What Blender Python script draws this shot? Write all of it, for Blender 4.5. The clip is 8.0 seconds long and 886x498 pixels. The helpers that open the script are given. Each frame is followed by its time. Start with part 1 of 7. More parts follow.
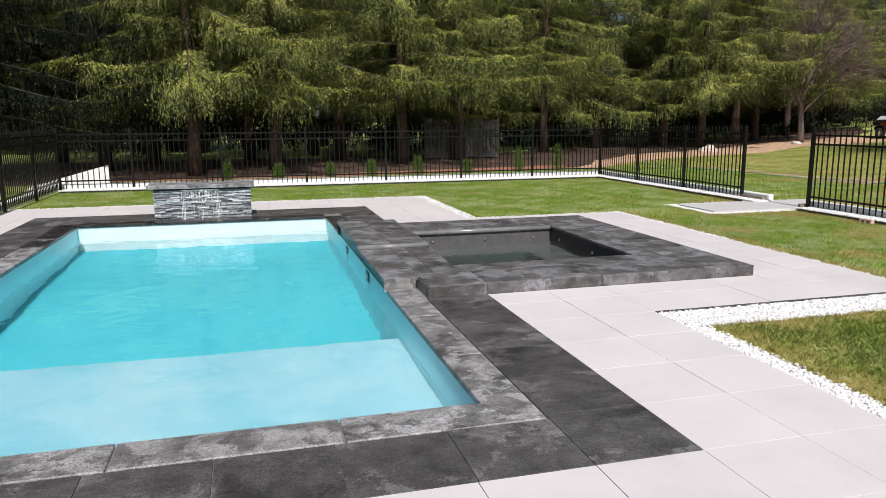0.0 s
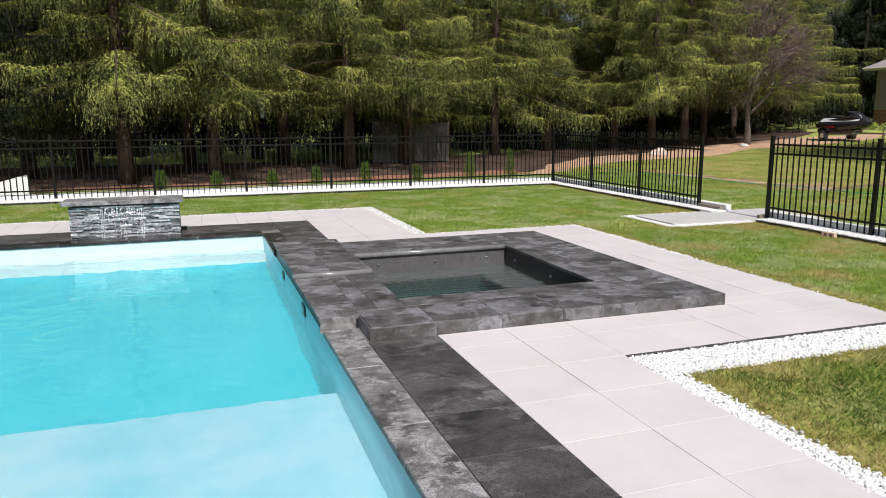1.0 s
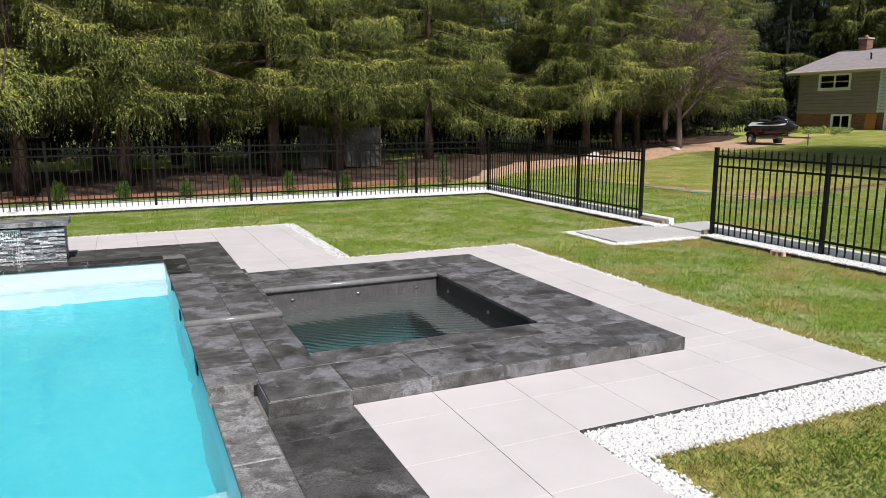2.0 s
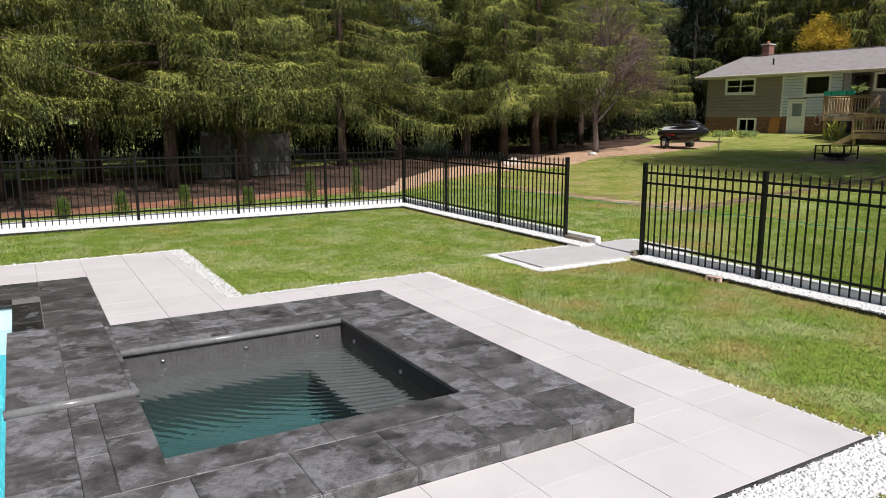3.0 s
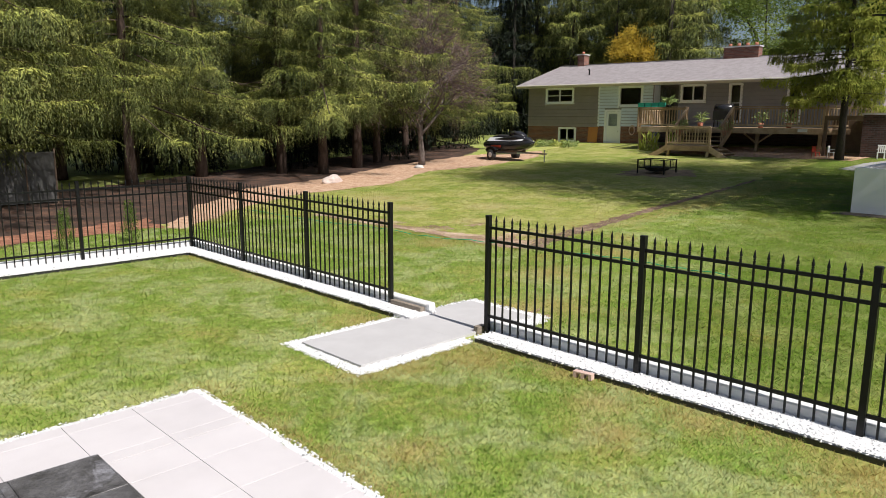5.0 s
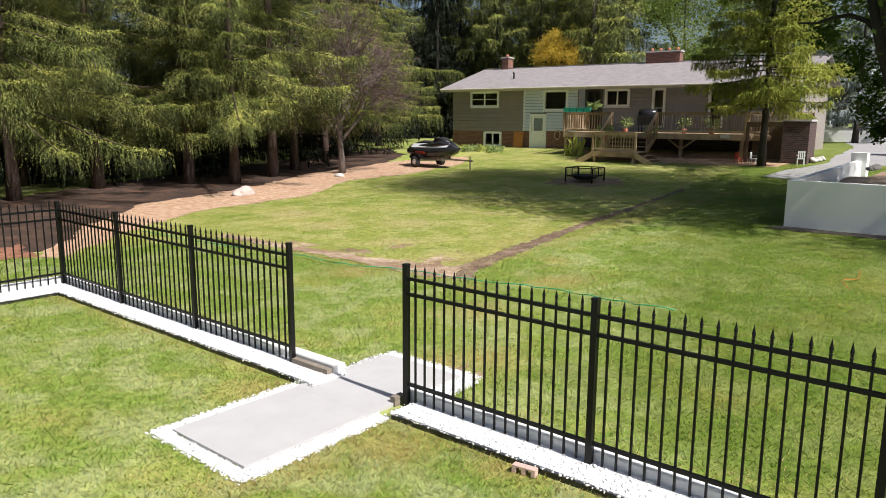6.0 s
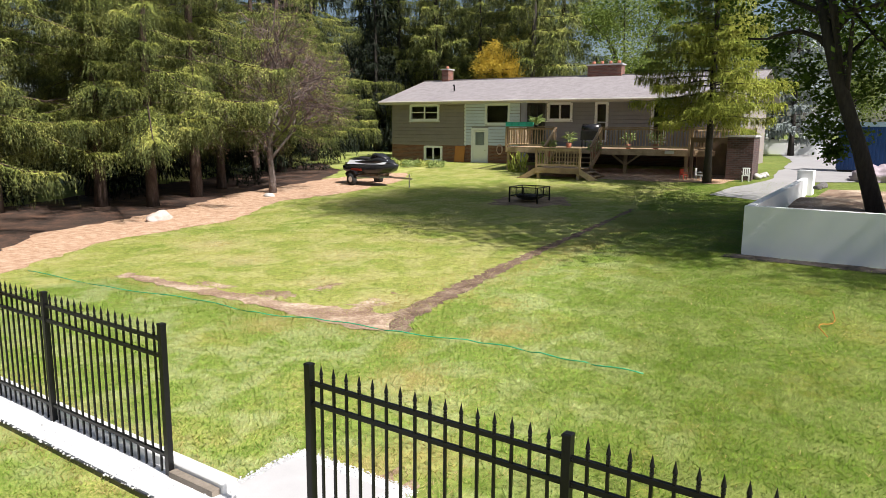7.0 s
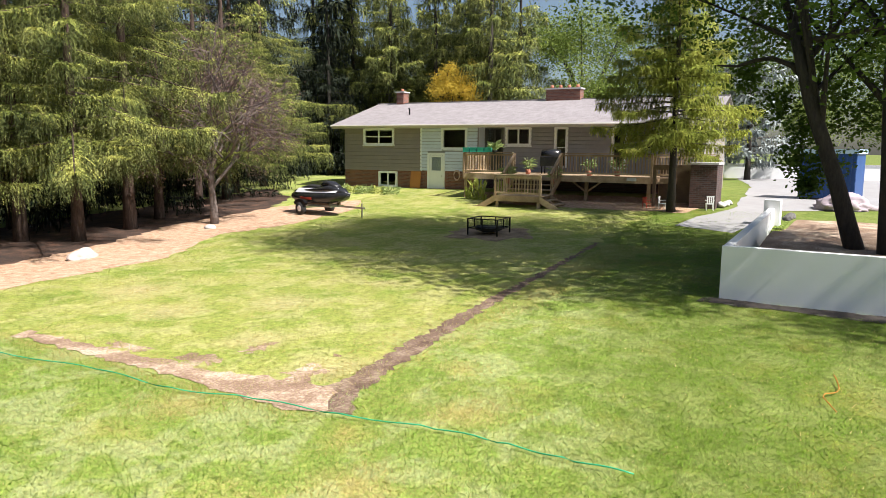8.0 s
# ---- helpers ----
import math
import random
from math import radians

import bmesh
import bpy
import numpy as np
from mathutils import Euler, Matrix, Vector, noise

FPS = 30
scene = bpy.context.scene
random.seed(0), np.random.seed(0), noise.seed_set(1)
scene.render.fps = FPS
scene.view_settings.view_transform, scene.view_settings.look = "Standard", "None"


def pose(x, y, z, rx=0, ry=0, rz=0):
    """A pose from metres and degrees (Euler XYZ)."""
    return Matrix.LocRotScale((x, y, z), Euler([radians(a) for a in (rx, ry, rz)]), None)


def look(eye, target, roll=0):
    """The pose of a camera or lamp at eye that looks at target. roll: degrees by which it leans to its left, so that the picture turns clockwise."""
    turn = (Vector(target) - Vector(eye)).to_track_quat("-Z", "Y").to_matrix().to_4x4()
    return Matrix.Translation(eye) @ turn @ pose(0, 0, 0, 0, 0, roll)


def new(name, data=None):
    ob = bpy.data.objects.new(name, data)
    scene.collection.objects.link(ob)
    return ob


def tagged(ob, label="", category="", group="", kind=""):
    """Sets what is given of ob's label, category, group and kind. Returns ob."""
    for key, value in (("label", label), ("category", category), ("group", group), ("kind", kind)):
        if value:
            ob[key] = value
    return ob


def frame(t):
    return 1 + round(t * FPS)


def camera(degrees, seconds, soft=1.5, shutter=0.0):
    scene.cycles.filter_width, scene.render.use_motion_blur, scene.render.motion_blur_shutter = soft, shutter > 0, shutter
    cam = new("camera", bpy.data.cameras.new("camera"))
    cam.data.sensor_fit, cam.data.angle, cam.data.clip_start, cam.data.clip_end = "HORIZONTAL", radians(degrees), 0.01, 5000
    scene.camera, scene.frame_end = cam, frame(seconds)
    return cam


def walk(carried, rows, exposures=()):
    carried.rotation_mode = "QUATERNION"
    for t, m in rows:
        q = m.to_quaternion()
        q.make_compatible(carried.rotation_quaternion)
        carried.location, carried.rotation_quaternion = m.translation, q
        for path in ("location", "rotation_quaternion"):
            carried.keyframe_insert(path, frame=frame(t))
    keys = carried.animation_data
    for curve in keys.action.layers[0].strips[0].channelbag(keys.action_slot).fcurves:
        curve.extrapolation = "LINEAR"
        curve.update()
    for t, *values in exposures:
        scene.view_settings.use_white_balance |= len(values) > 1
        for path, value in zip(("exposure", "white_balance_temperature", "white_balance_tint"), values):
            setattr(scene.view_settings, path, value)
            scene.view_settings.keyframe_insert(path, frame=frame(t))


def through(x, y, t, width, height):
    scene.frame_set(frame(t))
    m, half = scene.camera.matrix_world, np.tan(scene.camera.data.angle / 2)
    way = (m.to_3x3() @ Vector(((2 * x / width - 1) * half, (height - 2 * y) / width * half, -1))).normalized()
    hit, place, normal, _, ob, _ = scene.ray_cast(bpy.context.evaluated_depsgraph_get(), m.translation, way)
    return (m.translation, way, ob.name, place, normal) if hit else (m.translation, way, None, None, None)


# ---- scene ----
cam = camera(63.4, 8.0, 0.75)
PATH = [
    (0, (-0.119, -0.691, 1.464), (0.394, 1.209, 1.107), -0.3),
    (0.5, (-0.005, -0.377, 1.538), (0.566, 1.506, 1.178), -0.3),
    (1, (0.141, 0.004, 1.604), (0.781, 1.864, 1.244), -0.25),
    (2.5, (0.86, 1.342, 1.83), (1.76, 3.092, 1.469), 0.0),
    (3, (1.165, 1.825, 1.919), (2.167, 3.518, 1.559), 0.0),
    (3.5, (1.507, 2.316, 1.998), (2.608, 3.946, 1.64), 0.0),
    (4, (1.944, 2.833, 2.085), (3.141, 4.394, 1.728), 0.1),
    (4.5, (2.403, 3.328, 2.199), (3.694, 4.814, 1.842), 0.2),
    (5, (2.933, 3.819, 2.316), (4.308, 5.227, 1.961), 0.3),
    (6.5, (4.708, 5.16, 2.695), (6.274, 6.355, 2.348), 0.4),
    (7, (5.429, 5.617, 2.829), (7.041, 6.755, 2.5), 0.4),
    (7.5, (6.09, 6.044, 2.937), (7.744, 7.129, 2.636), 0.4),
    (8, (6.805, 6.45, 3.104), (8.488, 7.495, 2.829), 0.5),
]
walk(cam, [(t, look(eye, target, roll)) for t, eye, target, roll in PATH],
     exposures=[(0, 0.0), (3, 0.02), (4, 0.08), (5, 0.20), (6.5, 0.46), (7.5, 0.72), (8, 0.85)])

# ---- light ----
SUN = Vector((-0.05, -0.92, 1.10)).normalized()
world = bpy.data.worlds.new("sky")
scene.world = world
world.use_nodes = True
wn = world.node_tree.nodes
sky = wn.new("ShaderNodeTexSky")
sky.sky_type, sky.sun_disc = "NISHITA", False
sky.sun_elevation = math.asin(SUN.z)
sky.sun_rotation = math.atan2(SUN.x, SUN.y)
sky.air_density, sky.dust_density = 1.0, 2.0
world.node_tree.links.new(sky.outputs[0], wn["Background"].inputs[0])
wn["Background"].inputs[1].default_value = 0.064
sun = new("sun", bpy.data.lights.new("sun", "SUN"))
sun.data.energy, sun.data.angle, sun.data.color = 5.0, radians(0.6), (1.0, 0.955, 0.905)
sun.matrix_world = look(SUN * 60, (0, 0, 0))


# ---- materials ----
def material(name, ramp, scale=3.0, detail=6.0, rough=0.8, bump=0.2, bump_scale=40.0, fine=0.35, metal=0.0, vary=0.0,
             stretch=(1, 1, 1), spec=0.5, bump_dist=0.01):
    """Two noises (stains and grain) drive colour through a ramp; a third gives relief. vary: change from object to object."""
    m = bpy.data.materials.new(name)
    m.use_nodes = True
    nt = m.node_tree
    N, L = nt.nodes, nt.links
    b = N["Principled BSDF"]
    tc = N.new("ShaderNodeNewGeometry")
    mp = N.new("ShaderNodeMapping")
    mp.inputs["Scale"].default_value = stretch
    L.new(tc.outputs["Position"], mp.inputs["Vector"])
    n1 = N.new("ShaderNodeTexNoise")
    n1.inputs["Scale"].default_value, n1.inputs["Detail"].default_value = scale, detail
    n1.inputs["Roughness"].default_value = 0.62
    n2 = N.new("ShaderNodeTexNoise")
    n2.inputs["Scale"].default_value, n2.inputs["Detail"].default_value = bump_scale, 4
    L.new(mp.outputs[0], n1.inputs["Vector"])
    L.new(mp.outputs[0], n2.inputs["Vector"])
    mix = N.new("ShaderNodeMix")
    mix.data_type = "FLOAT"
    mix.inputs[0].default_value = fine
    L.new(n1.outputs[0], mix.inputs[2])
    L.new(n2.outputs[0], mix.inputs[3])
    out = mix.outputs[0]
    if vary:
        oi = N.new("ShaderNodeObjectInfo")
        ma = N.new("ShaderNodeMath")
        ma.operation = "MULTIPLY_ADD"
        L.new(oi.outputs["Random"], ma.inputs[0])
        ma.inputs[1].default_value = vary
        ad = N.new("ShaderNodeMath")
        ad.operation = "SUBTRACT"
        L.new(out, ad.inputs[0])
        ad.inputs[1].default_value = vary / 2
        L.new(ad.outputs[0], ma.inputs[2])
        out = ma.outputs[0]
    cr = N.new("ShaderNodeValToRGB")
    while len(cr.color_ramp.elements) < len(ramp):
        cr.color_ramp.elements.new(0.5)
    for e, (p, c) in zip(cr.color_ramp.elements, ramp):
        e.position, e.color = p, (*c, 1)
    L.new(out, cr.inputs[0])
    L.new(cr.outputs[0], b.inputs["Base Color"])
    b.inputs["Roughness"].default_value = rough
    b.inputs["Metallic"].default_value = metal
    b.inputs["Specular IOR Level"].default_value = spec
    if bump:
        bp = N.new("ShaderNodeBump")
        bp.inputs["Strength"].default_value, bp.inputs["Distance"].default_value = bump, bump_dist
        L.new(mix.outputs[0], bp.inputs["Height"])
        L.new(bp.outputs[0], b.inputs["Normal"])
    return m


def grey(v, tint=(1, 1, 1)):
    return tuple(v * t for t in tint)


M_LIGHT = material("porcelain_paver", [(0.3, (0.55, 0.52, 0.53)), (0.5, (0.62, 0.587, 0.60)), (0.7, (0.67, 0.637, 0.65))],
                   scale=1.6, rough=0.55, bump=0.08, bump_scale=120, vary=0.12)
def slate(name, dark, mid, pale, stain, grain=170.0, blot=1.9, share=0.56, rough=0.55):
    """Cleft slate: fine grain, broad tone, sharp-edged pale stains and cleft relief."""
    m = bpy.data.materials.new(name)
    m.use_nodes = True
    N, L = m.node_tree.nodes, m.node_tree.links
    b = N["Principled BSDF"]
    geo = N.new("ShaderNodeNewGeometry")
    oi = N.new("ShaderNodeObjectInfo")
    sh = N.new("ShaderNodeVectorMath")
    sh.operation = "MULTIPLY_ADD"
    L.new(oi.outputs["Random"], sh.inputs[0])
    sh.inputs[1].default_value = (7.0, 13.0, 3.0)
    L.new(geo.outputs["Position"], sh.inputs[2])

    def nz(scale, detail, dist=0.0, rgh=0.6):
        n = N.new("ShaderNodeTexNoise")
        n.inputs["Scale"].default_value, n.inputs["Detail"].default_value = scale, detail
        n.inputs["Distortion"].default_value, n.inputs["Roughness"].default_value = dist, rgh
        L.new(sh.outputs[0], n.inputs["Vector"])
        return n

    def ramp(src, *stops):
        r = N.new("ShaderNodeValToRGB")
        while len(r.color_ramp.elements) < len(stops):
            r.color_ramp.elements.new(0.5)
        for e, (p, c) in zip(r.color_ramp.elements, stops):
            e.position, e.color = p, (*c, 1)
        L.new(src, r.inputs[0])
        return r

    def mixc(kind, fac, c1, c2):
        x = N.new("ShaderNodeMix")
        x.data_type, x.blend_type = "RGBA", kind
        if isinstance(fac, float):
            x.inputs[0].default_value = fac
        else:
            L.new(fac, x.inputs[0])
        L.new(c1, x.inputs[6])
        L.new(c2, x.inputs[7])
        return x

    tone = nz(5.0, 12, 0.2, 0.72)
    base = ramp(tone.outputs[0], (0.34, dark), (0.50, mid), (0.66, pale))
    st = nz(blot, 11, 0.35, 0.68)
    mask = ramp(st.outputs[0], (share, (0, 0, 0)), (share + 0.014, (0.65, 0.65, 0.65)), (share + 0.08, (1, 1, 1)), (share + 0.16, (0.45, 0.45, 0.45)))
    st_col = ramp(nz(11.0, 9, 0.6, 0.7).outputs[0], (0.34, mid), (0.56, stain))
    c = mixc("MIX", mask.outputs[0], base.outputs[0], st_col.outputs[0])
    wet = nz(blot * 0.8, 10, 0.5, 0.66)
    wet_col = ramp(wet.outputs[0], (0.36, (0.52, 0.51, 0.50)), (0.40, (0.74, 0.73, 0.72)), (0.45, (1.0, 1.0, 1.0)))
    c = mixc("MULTIPLY", 1.0, c.outputs[2], wet_col.outputs[0])
    gr = nz(grain, 3)
    gcol = ramp(gr.outputs[0], (0.40, (0.28, 0.28, 0.28)), (0.50, (0.85, 0.85, 0.85)), (0.62, (1.0, 1.0, 1.0)))
    c2 = mixc("MULTIPLY", 0.70, c.outputs[2], gcol.outputs[0])
    var = ramp(oi.outputs["Random"], (0.0, (0.80, 0.79, 0.78)), (1.0, (1.08, 1.08, 1.08)))
    c3 = mixc("MULTIPLY", 1.0, c2.outputs[2], var.outputs[0])
    L.new(c3.outputs[2], b.inputs["Base Color"])
    rr = ramp(st.outputs[0], (0.4, (rough - 0.12,) * 3), (0.6, (rough + 0.15,) * 3))
    L.new(rr.outputs[0], b.inputs["Roughness"])
    bump1 = N.new("ShaderNodeBump")
    bump1.inputs["Strength"].default_value, bump1.inputs["Distance"].default_value = 0.7, 0.012
    L.new(nz(9.0, 9, 0.3).outputs[0], bump1.inputs["Height"])
    bump2 = N.new("ShaderNodeBump")
    bump2.inputs["Strength"].default_value, bump2.inputs["Distance"].default_value = 0.5, 0.002
    L.new(gr.outputs[0], bump2.inputs["Height"])
    L.new(bump1.outputs[0], bump2.inputs["Normal"])
    L.new(bump2.outputs[0], b.inputs["Normal"])
    return m


M_DARK = slate("dark_slate", (0.058, 0.055, 0.056), (0.090, 0.086, 0.087), (0.135, 0.130, 0.132), (0.20, 0.195, 0.202), grain=120, blot=2.6, share=0.55)
M_COPING = slate("weathered_slate_coping", (0.075, 0.072, 0.073), (0.22, 0.217, 0.222), (0.35, 0.347, 0.357), (0.47, 0.47, 0.49), grain=120, blot=6.0, share=0.49)
M_RIM = slate("mottled_slate_rim", (0.056, 0.053, 0.052), (0.125, 0.121, 0.124), (0.207, 0.203, 0.212), (0.280, 0.280, 0.307), grain=140, blot=2.6, share=0.51, rough=0.5)
M_WET = slate("wet_slate_coping", (0.020, 0.019, 0.019), (0.036, 0.034, 0.035), (0.065, 0.062, 0.064), (0.27, 0.27, 0.285), grain=120, blot=3.0, share=0.57, rough=0.34)
# Colour is lightened to carry part of the polished edge's highlight.
M_NOSE = material("polished_slate_edge", [(0.3, (0.14, 0.14, 0.145)), (0.7, (0.24, 0.24, 0.245))], scale=8, rough=0.22, bump=0.1)
M_JOINT = material("joint_sand", [(0.3, (0.10, 0.10, 0.10)), (0.7, (0.22, 0.21, 0.20))], scale=30, rough=0.95, bump=0.3)
# Shell colours paint in the water's tint: deep floor, paler shallow ledge.
M_POOL = material("pool_shell", [(0.3, (0.042, 0.355, 0.435)), (0.7, (0.08, 0.43, 0.495))], scale=0.9, rough=0.5, bump=0.0)
M_LEDGE = material("shallow_tint_pool_shell", [(0.3, (0.162, 0.381, 0.466)), (0.55, (0.255, 0.437, 0.504)), (0.75, (0.297, 0.456, 0.504))], scale=1.6, detail=3, rough=0.5, bump=0.0, fine=0.05)
# Wall copies: one painted pale for sun on the far end, one water-tinted.
M_POOLWALL = material("sunlit_pool_wall", [(0.3, (0.58, 0.66, 0.68)), (0.7, (0.66, 0.71, 0.72))], scale=2, rough=0.4, bump=0.0)
M_POOLSIDE = material("water_tinted_wall", [(0.3, (0.36, 0.67, 0.74)), (0.7, (0.44, 0.74, 0.79))], scale=2, rough=0.4, bump=0.0)
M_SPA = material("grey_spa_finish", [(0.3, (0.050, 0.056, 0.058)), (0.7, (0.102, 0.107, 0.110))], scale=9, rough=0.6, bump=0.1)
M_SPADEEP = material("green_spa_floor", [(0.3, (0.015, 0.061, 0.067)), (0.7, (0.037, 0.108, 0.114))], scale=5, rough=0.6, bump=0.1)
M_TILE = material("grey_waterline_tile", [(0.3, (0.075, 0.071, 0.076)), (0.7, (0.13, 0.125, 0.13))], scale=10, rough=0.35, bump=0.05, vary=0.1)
M_SHADEBLACK = material("shade_and_plastic_black", [(0.3, (0.012, 0.012, 0.013)), (0.7, (0.03, 0.03, 0.032))], scale=10, rough=0.4, bump=0.1)
M_STACK = material("stacked_quartzite", [(0.34, (0.035, 0.038, 0.045)), (0.46, (0.17, 0.18, 0.20)), (0.56, (0.38, 0.39, 0.42)), (0.68, (0.66, 0.67, 0.69))],
                   scale=9, detail=9, rough=0.5, bump=0.9, bump_scale=38, fine=0.5, vary=0.22, stretch=(1, 1, 3.0), bump_dist=0.02)
M_SILVER = material("silver_gelcoat", [(0.3, (0.50, 0.51, 0.54)), (0.7, (0.66, 0.67, 0.70))], scale=4, rough=0.3, bump=0.0)
M_STEEL = material("brushed_steel", [(0.3, (0.45, 0.45, 0.46)), (0.7, (0.6, 0.6, 0.6))], scale=20, rough=0.3, metal=1.0, bump=0.0)
M_BLACK = material("black_powder_coat", [(0.3, (0.0035, 0.0035, 0.004)), (0.7, (0.008, 0.008, 0.0085))], scale=20, rough=0.38, spec=0.28, bump=0.05, bump_scale=200)
M_PVC = material("white_pvc", [(0.3, (0.74, 0.74, 0.74)), (0.7, (0.82, 0.82, 0.82))], scale=4, rough=0.45, bump=0.03)
M_GRAVEL = material("white_marble_chips", [(0.3, (0.58, 0.58, 0.60)), (0.45, (0.76, 0.76, 0.77)), (0.7, (0.84, 0.84, 0.84))], scale=45, detail=3, rough=0.8, bump=0.3)
N_, L_ = M_GRAVEL.node_tree.nodes, M_GRAVEL.node_tree.links
chip, shade_ = N_.new("ShaderNodeNewGeometry"), N_.new("ShaderNodeValToRGB")
for e_, (p_, v_) in zip([shade_.color_ramp.elements[0], shade_.color_ramp.elements[1], shade_.color_ramp.elements.new(0.06)], ((0.0, 0.42), (1.0, 1.0), (0.12, 0.86))):
    e_.position, e_.color = p_, (v_, v_, v_, 1)
tint_ = N_.new("ShaderNodeMix")
tint_.data_type, tint_.blend_type, tint_.inputs[0].default_value = "RGBA", "MULTIPLY", 1.0
L_.new(chip.outputs["Random Per Island"], shade_.inputs[0])
L_.new(N_["Principled BSDF"].inputs["Base Color"].links[0].from_socket, tint_.inputs[6])
L_.new(shade_.outputs[0], tint_.inputs[7])
L_.new(tint_.outputs[2], N_["Principled BSDF"].inputs["Base Color"])
M_CONCRETE = material("pale_concrete", [(0.3, (0.44, 0.43, 0.435)), (0.7, (0.52, 0.51, 0.515))], scale=3, rough=0.85, bump=0.2, bump_scale=90)
M_TIMBER = material("weathered_timber", [(0.3, (0.16, 0.13, 0.10)), (0.7, (0.33, 0.28, 0.23))], scale=3, stretch=(1, 1, 8), rough=0.85, bump=0.3)
M_LAWN = material("lawn_soil", [(0.33, (0.466, 0.340, 0.122)), (0.42, (0.277, 0.302, 0.066)), (0.50, (0.199, 0.275, 0.043)), (0.57, (0.289, 0.322, 0.070)), (0.66, (0.488, 0.387, 0.140))],
                  scale=0.5, detail=10, rough=0.95, bump=0.5, bump_scale=45, fine=0.45, bump_dist=0.03)
M_MULCH = material("brown_mulch", [(0.3, (0.177, 0.088, 0.050)), (0.45, (0.420, 0.248, 0.154)), (0.65, (0.642, 0.484, 0.356))], scale=5, detail=10, rough=0.95, bump=0.9,
                   bump_scale=35, fine=0.45, bump_dist=0.03)
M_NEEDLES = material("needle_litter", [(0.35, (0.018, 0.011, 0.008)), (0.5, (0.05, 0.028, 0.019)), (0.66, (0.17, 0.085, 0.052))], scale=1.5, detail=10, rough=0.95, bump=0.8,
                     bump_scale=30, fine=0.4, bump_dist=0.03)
M_DIRT = material("bare_dirt", [(0.32, (0.156, 0.094, 0.061)), (0.48, (0.300, 0.198, 0.134)), (0.66, (0.720, 0.576, 0.439))], scale=1.3, detail=10, rough=0.95, bump=0.7, bump_scale=30, bump_dist=0.02)
M_ASPHALT = material("pale_driveway", [(0.3, (0.29, 0.28, 0.285)), (0.7, (0.38, 0.37, 0.375))], scale=1.2, rough=0.9, bump=0.3, bump_scale=70)
M_BARK = material("reddish_bark", [(0.3, (0.023, 0.015, 0.011)), (0.5, (0.061, 0.038, 0.029)), (0.7, (0.117, 0.077, 0.062))], scale=9, stretch=(1, 1, 0.3), rough=0.95, bump=1.0, bump_scale=30, bump_dist=0.03)
M_BARKDARK = material("dark_bark", [(0.3, (0.02, 0.016, 0.014)), (0.7, (0.06, 0.05, 0.042))], scale=9, stretch=(1, 1, 0.3), rough=0.95, bump=1.0, bump_scale=30, bump_dist=0.03)


def leaf_material(name, ramp, scale=1.2, through=0.35, fine=0.3, blade=0.0):
    m = material(name, ramp, scale=scale, rough=0.65, bump=0.0, bump_scale=14, fine=fine, spec=0.08)
    nt = m.node_tree
    N, L = nt.nodes, nt.links
    b = N["Principled BSDF"]
    if blade:
        isl = N.new("ShaderNodeNewGeometry")
        mr = N.new("ShaderNodeMapRange")
        mr.inputs[3].default_value, mr.inputs[4].default_value = 1.0 - blade, 1.0 + blade
        L.new(isl.outputs["Random Per Island"], mr.inputs[0])
        tint = N.new("ShaderNodeVectorMath")
        tint.operation = "SCALE"
        L.new(b.inputs["Base Color"].links[0].from_socket, tint.inputs[0])
        L.new(mr.outputs[0], tint.inputs["Scale"])
        L.new(tint.outputs[0], b.inputs["Base Color"])
    tr = N.new("ShaderNodeBsdfTranslucent")
    L.new(b.inputs["Base Color"].links[0].from_socket, tr.inputs[0])
    mx = N.new("ShaderNodeMixShader")
    mx.inputs[0].default_value = through
    L.new(b.outputs[0], mx.inputs[1])
    L.new(tr.outputs[0], mx.inputs[2])
    L.new(mx.outputs[0], N["Material Output"].inputs[0])
    return m


M_SPRUCE = leaf_material("spruce_needles", [(0.37, (0.075, 0.100, 0.033)), (0.47, (0.290, 0.340, 0.085)), (0.60, (0.620, 0.630, 0.175))], scale=1.0, through=0.25, blade=0.08)
# Darker copy of the needles paints shade into the hanging tassels.
M_HUNGSHADE = leaf_material("hanging_needle_shade", [(0.38, (0.050, 0.066, 0.029)), (0.50, (0.170, 0.200, 0.067)), (0.64, (0.400, 0.410, 0.144))], scale=1.0, through=0.22, blade=0.08)
# Forest shade is put into the colour of these needles.
M_SHADESPRUCE = leaf_material("shade_dark_needles", [(0.3, (0.013, 0.019, 0.012)), (0.5, (0.026, 0.035, 0.022)), (0.7, (0.068, 0.079, 0.056))], scale=1.1, through=0.15)
M_HEMLOCK = leaf_material("hemlock_needles", [(0.3, (0.18, 0.24, 0.045)), (0.5, (0.40, 0.45, 0.085)), (0.68, (0.64, 0.62, 0.15))], scale=1.0, through=0.35, blade=0.2)
M_MAPLE = leaf_material("maple_leaves", [(0.3, (0.035, 0.062, 0.012)), (0.5, (0.075, 0.125, 0.022)), (0.7, (0.15, 0.215, 0.04))], scale=0.8, through=0.3)
M_BROAD = leaf_material("broad_green_leaves", [(0.3, (0.09, 0.14, 0.035)), (0.5, (0.18, 0.24, 0.055)), (0.68, (0.30, 0.34, 0.09))], scale=1.0, through=0.3, blade=0.25)
M_YELLOW = leaf_material("yellow_leaves", [(0.3, (0.477, 0.347, 0.040)), (0.7, (0.698, 0.529, 0.099))], scale=1.0)
M_BLUESPRUCE = leaf_material("silver_blue_needles", [(0.3, (0.28, 0.33, 0.33)), (0.7, (0.50, 0.55, 0.55))], scale=1.0, through=0.15)
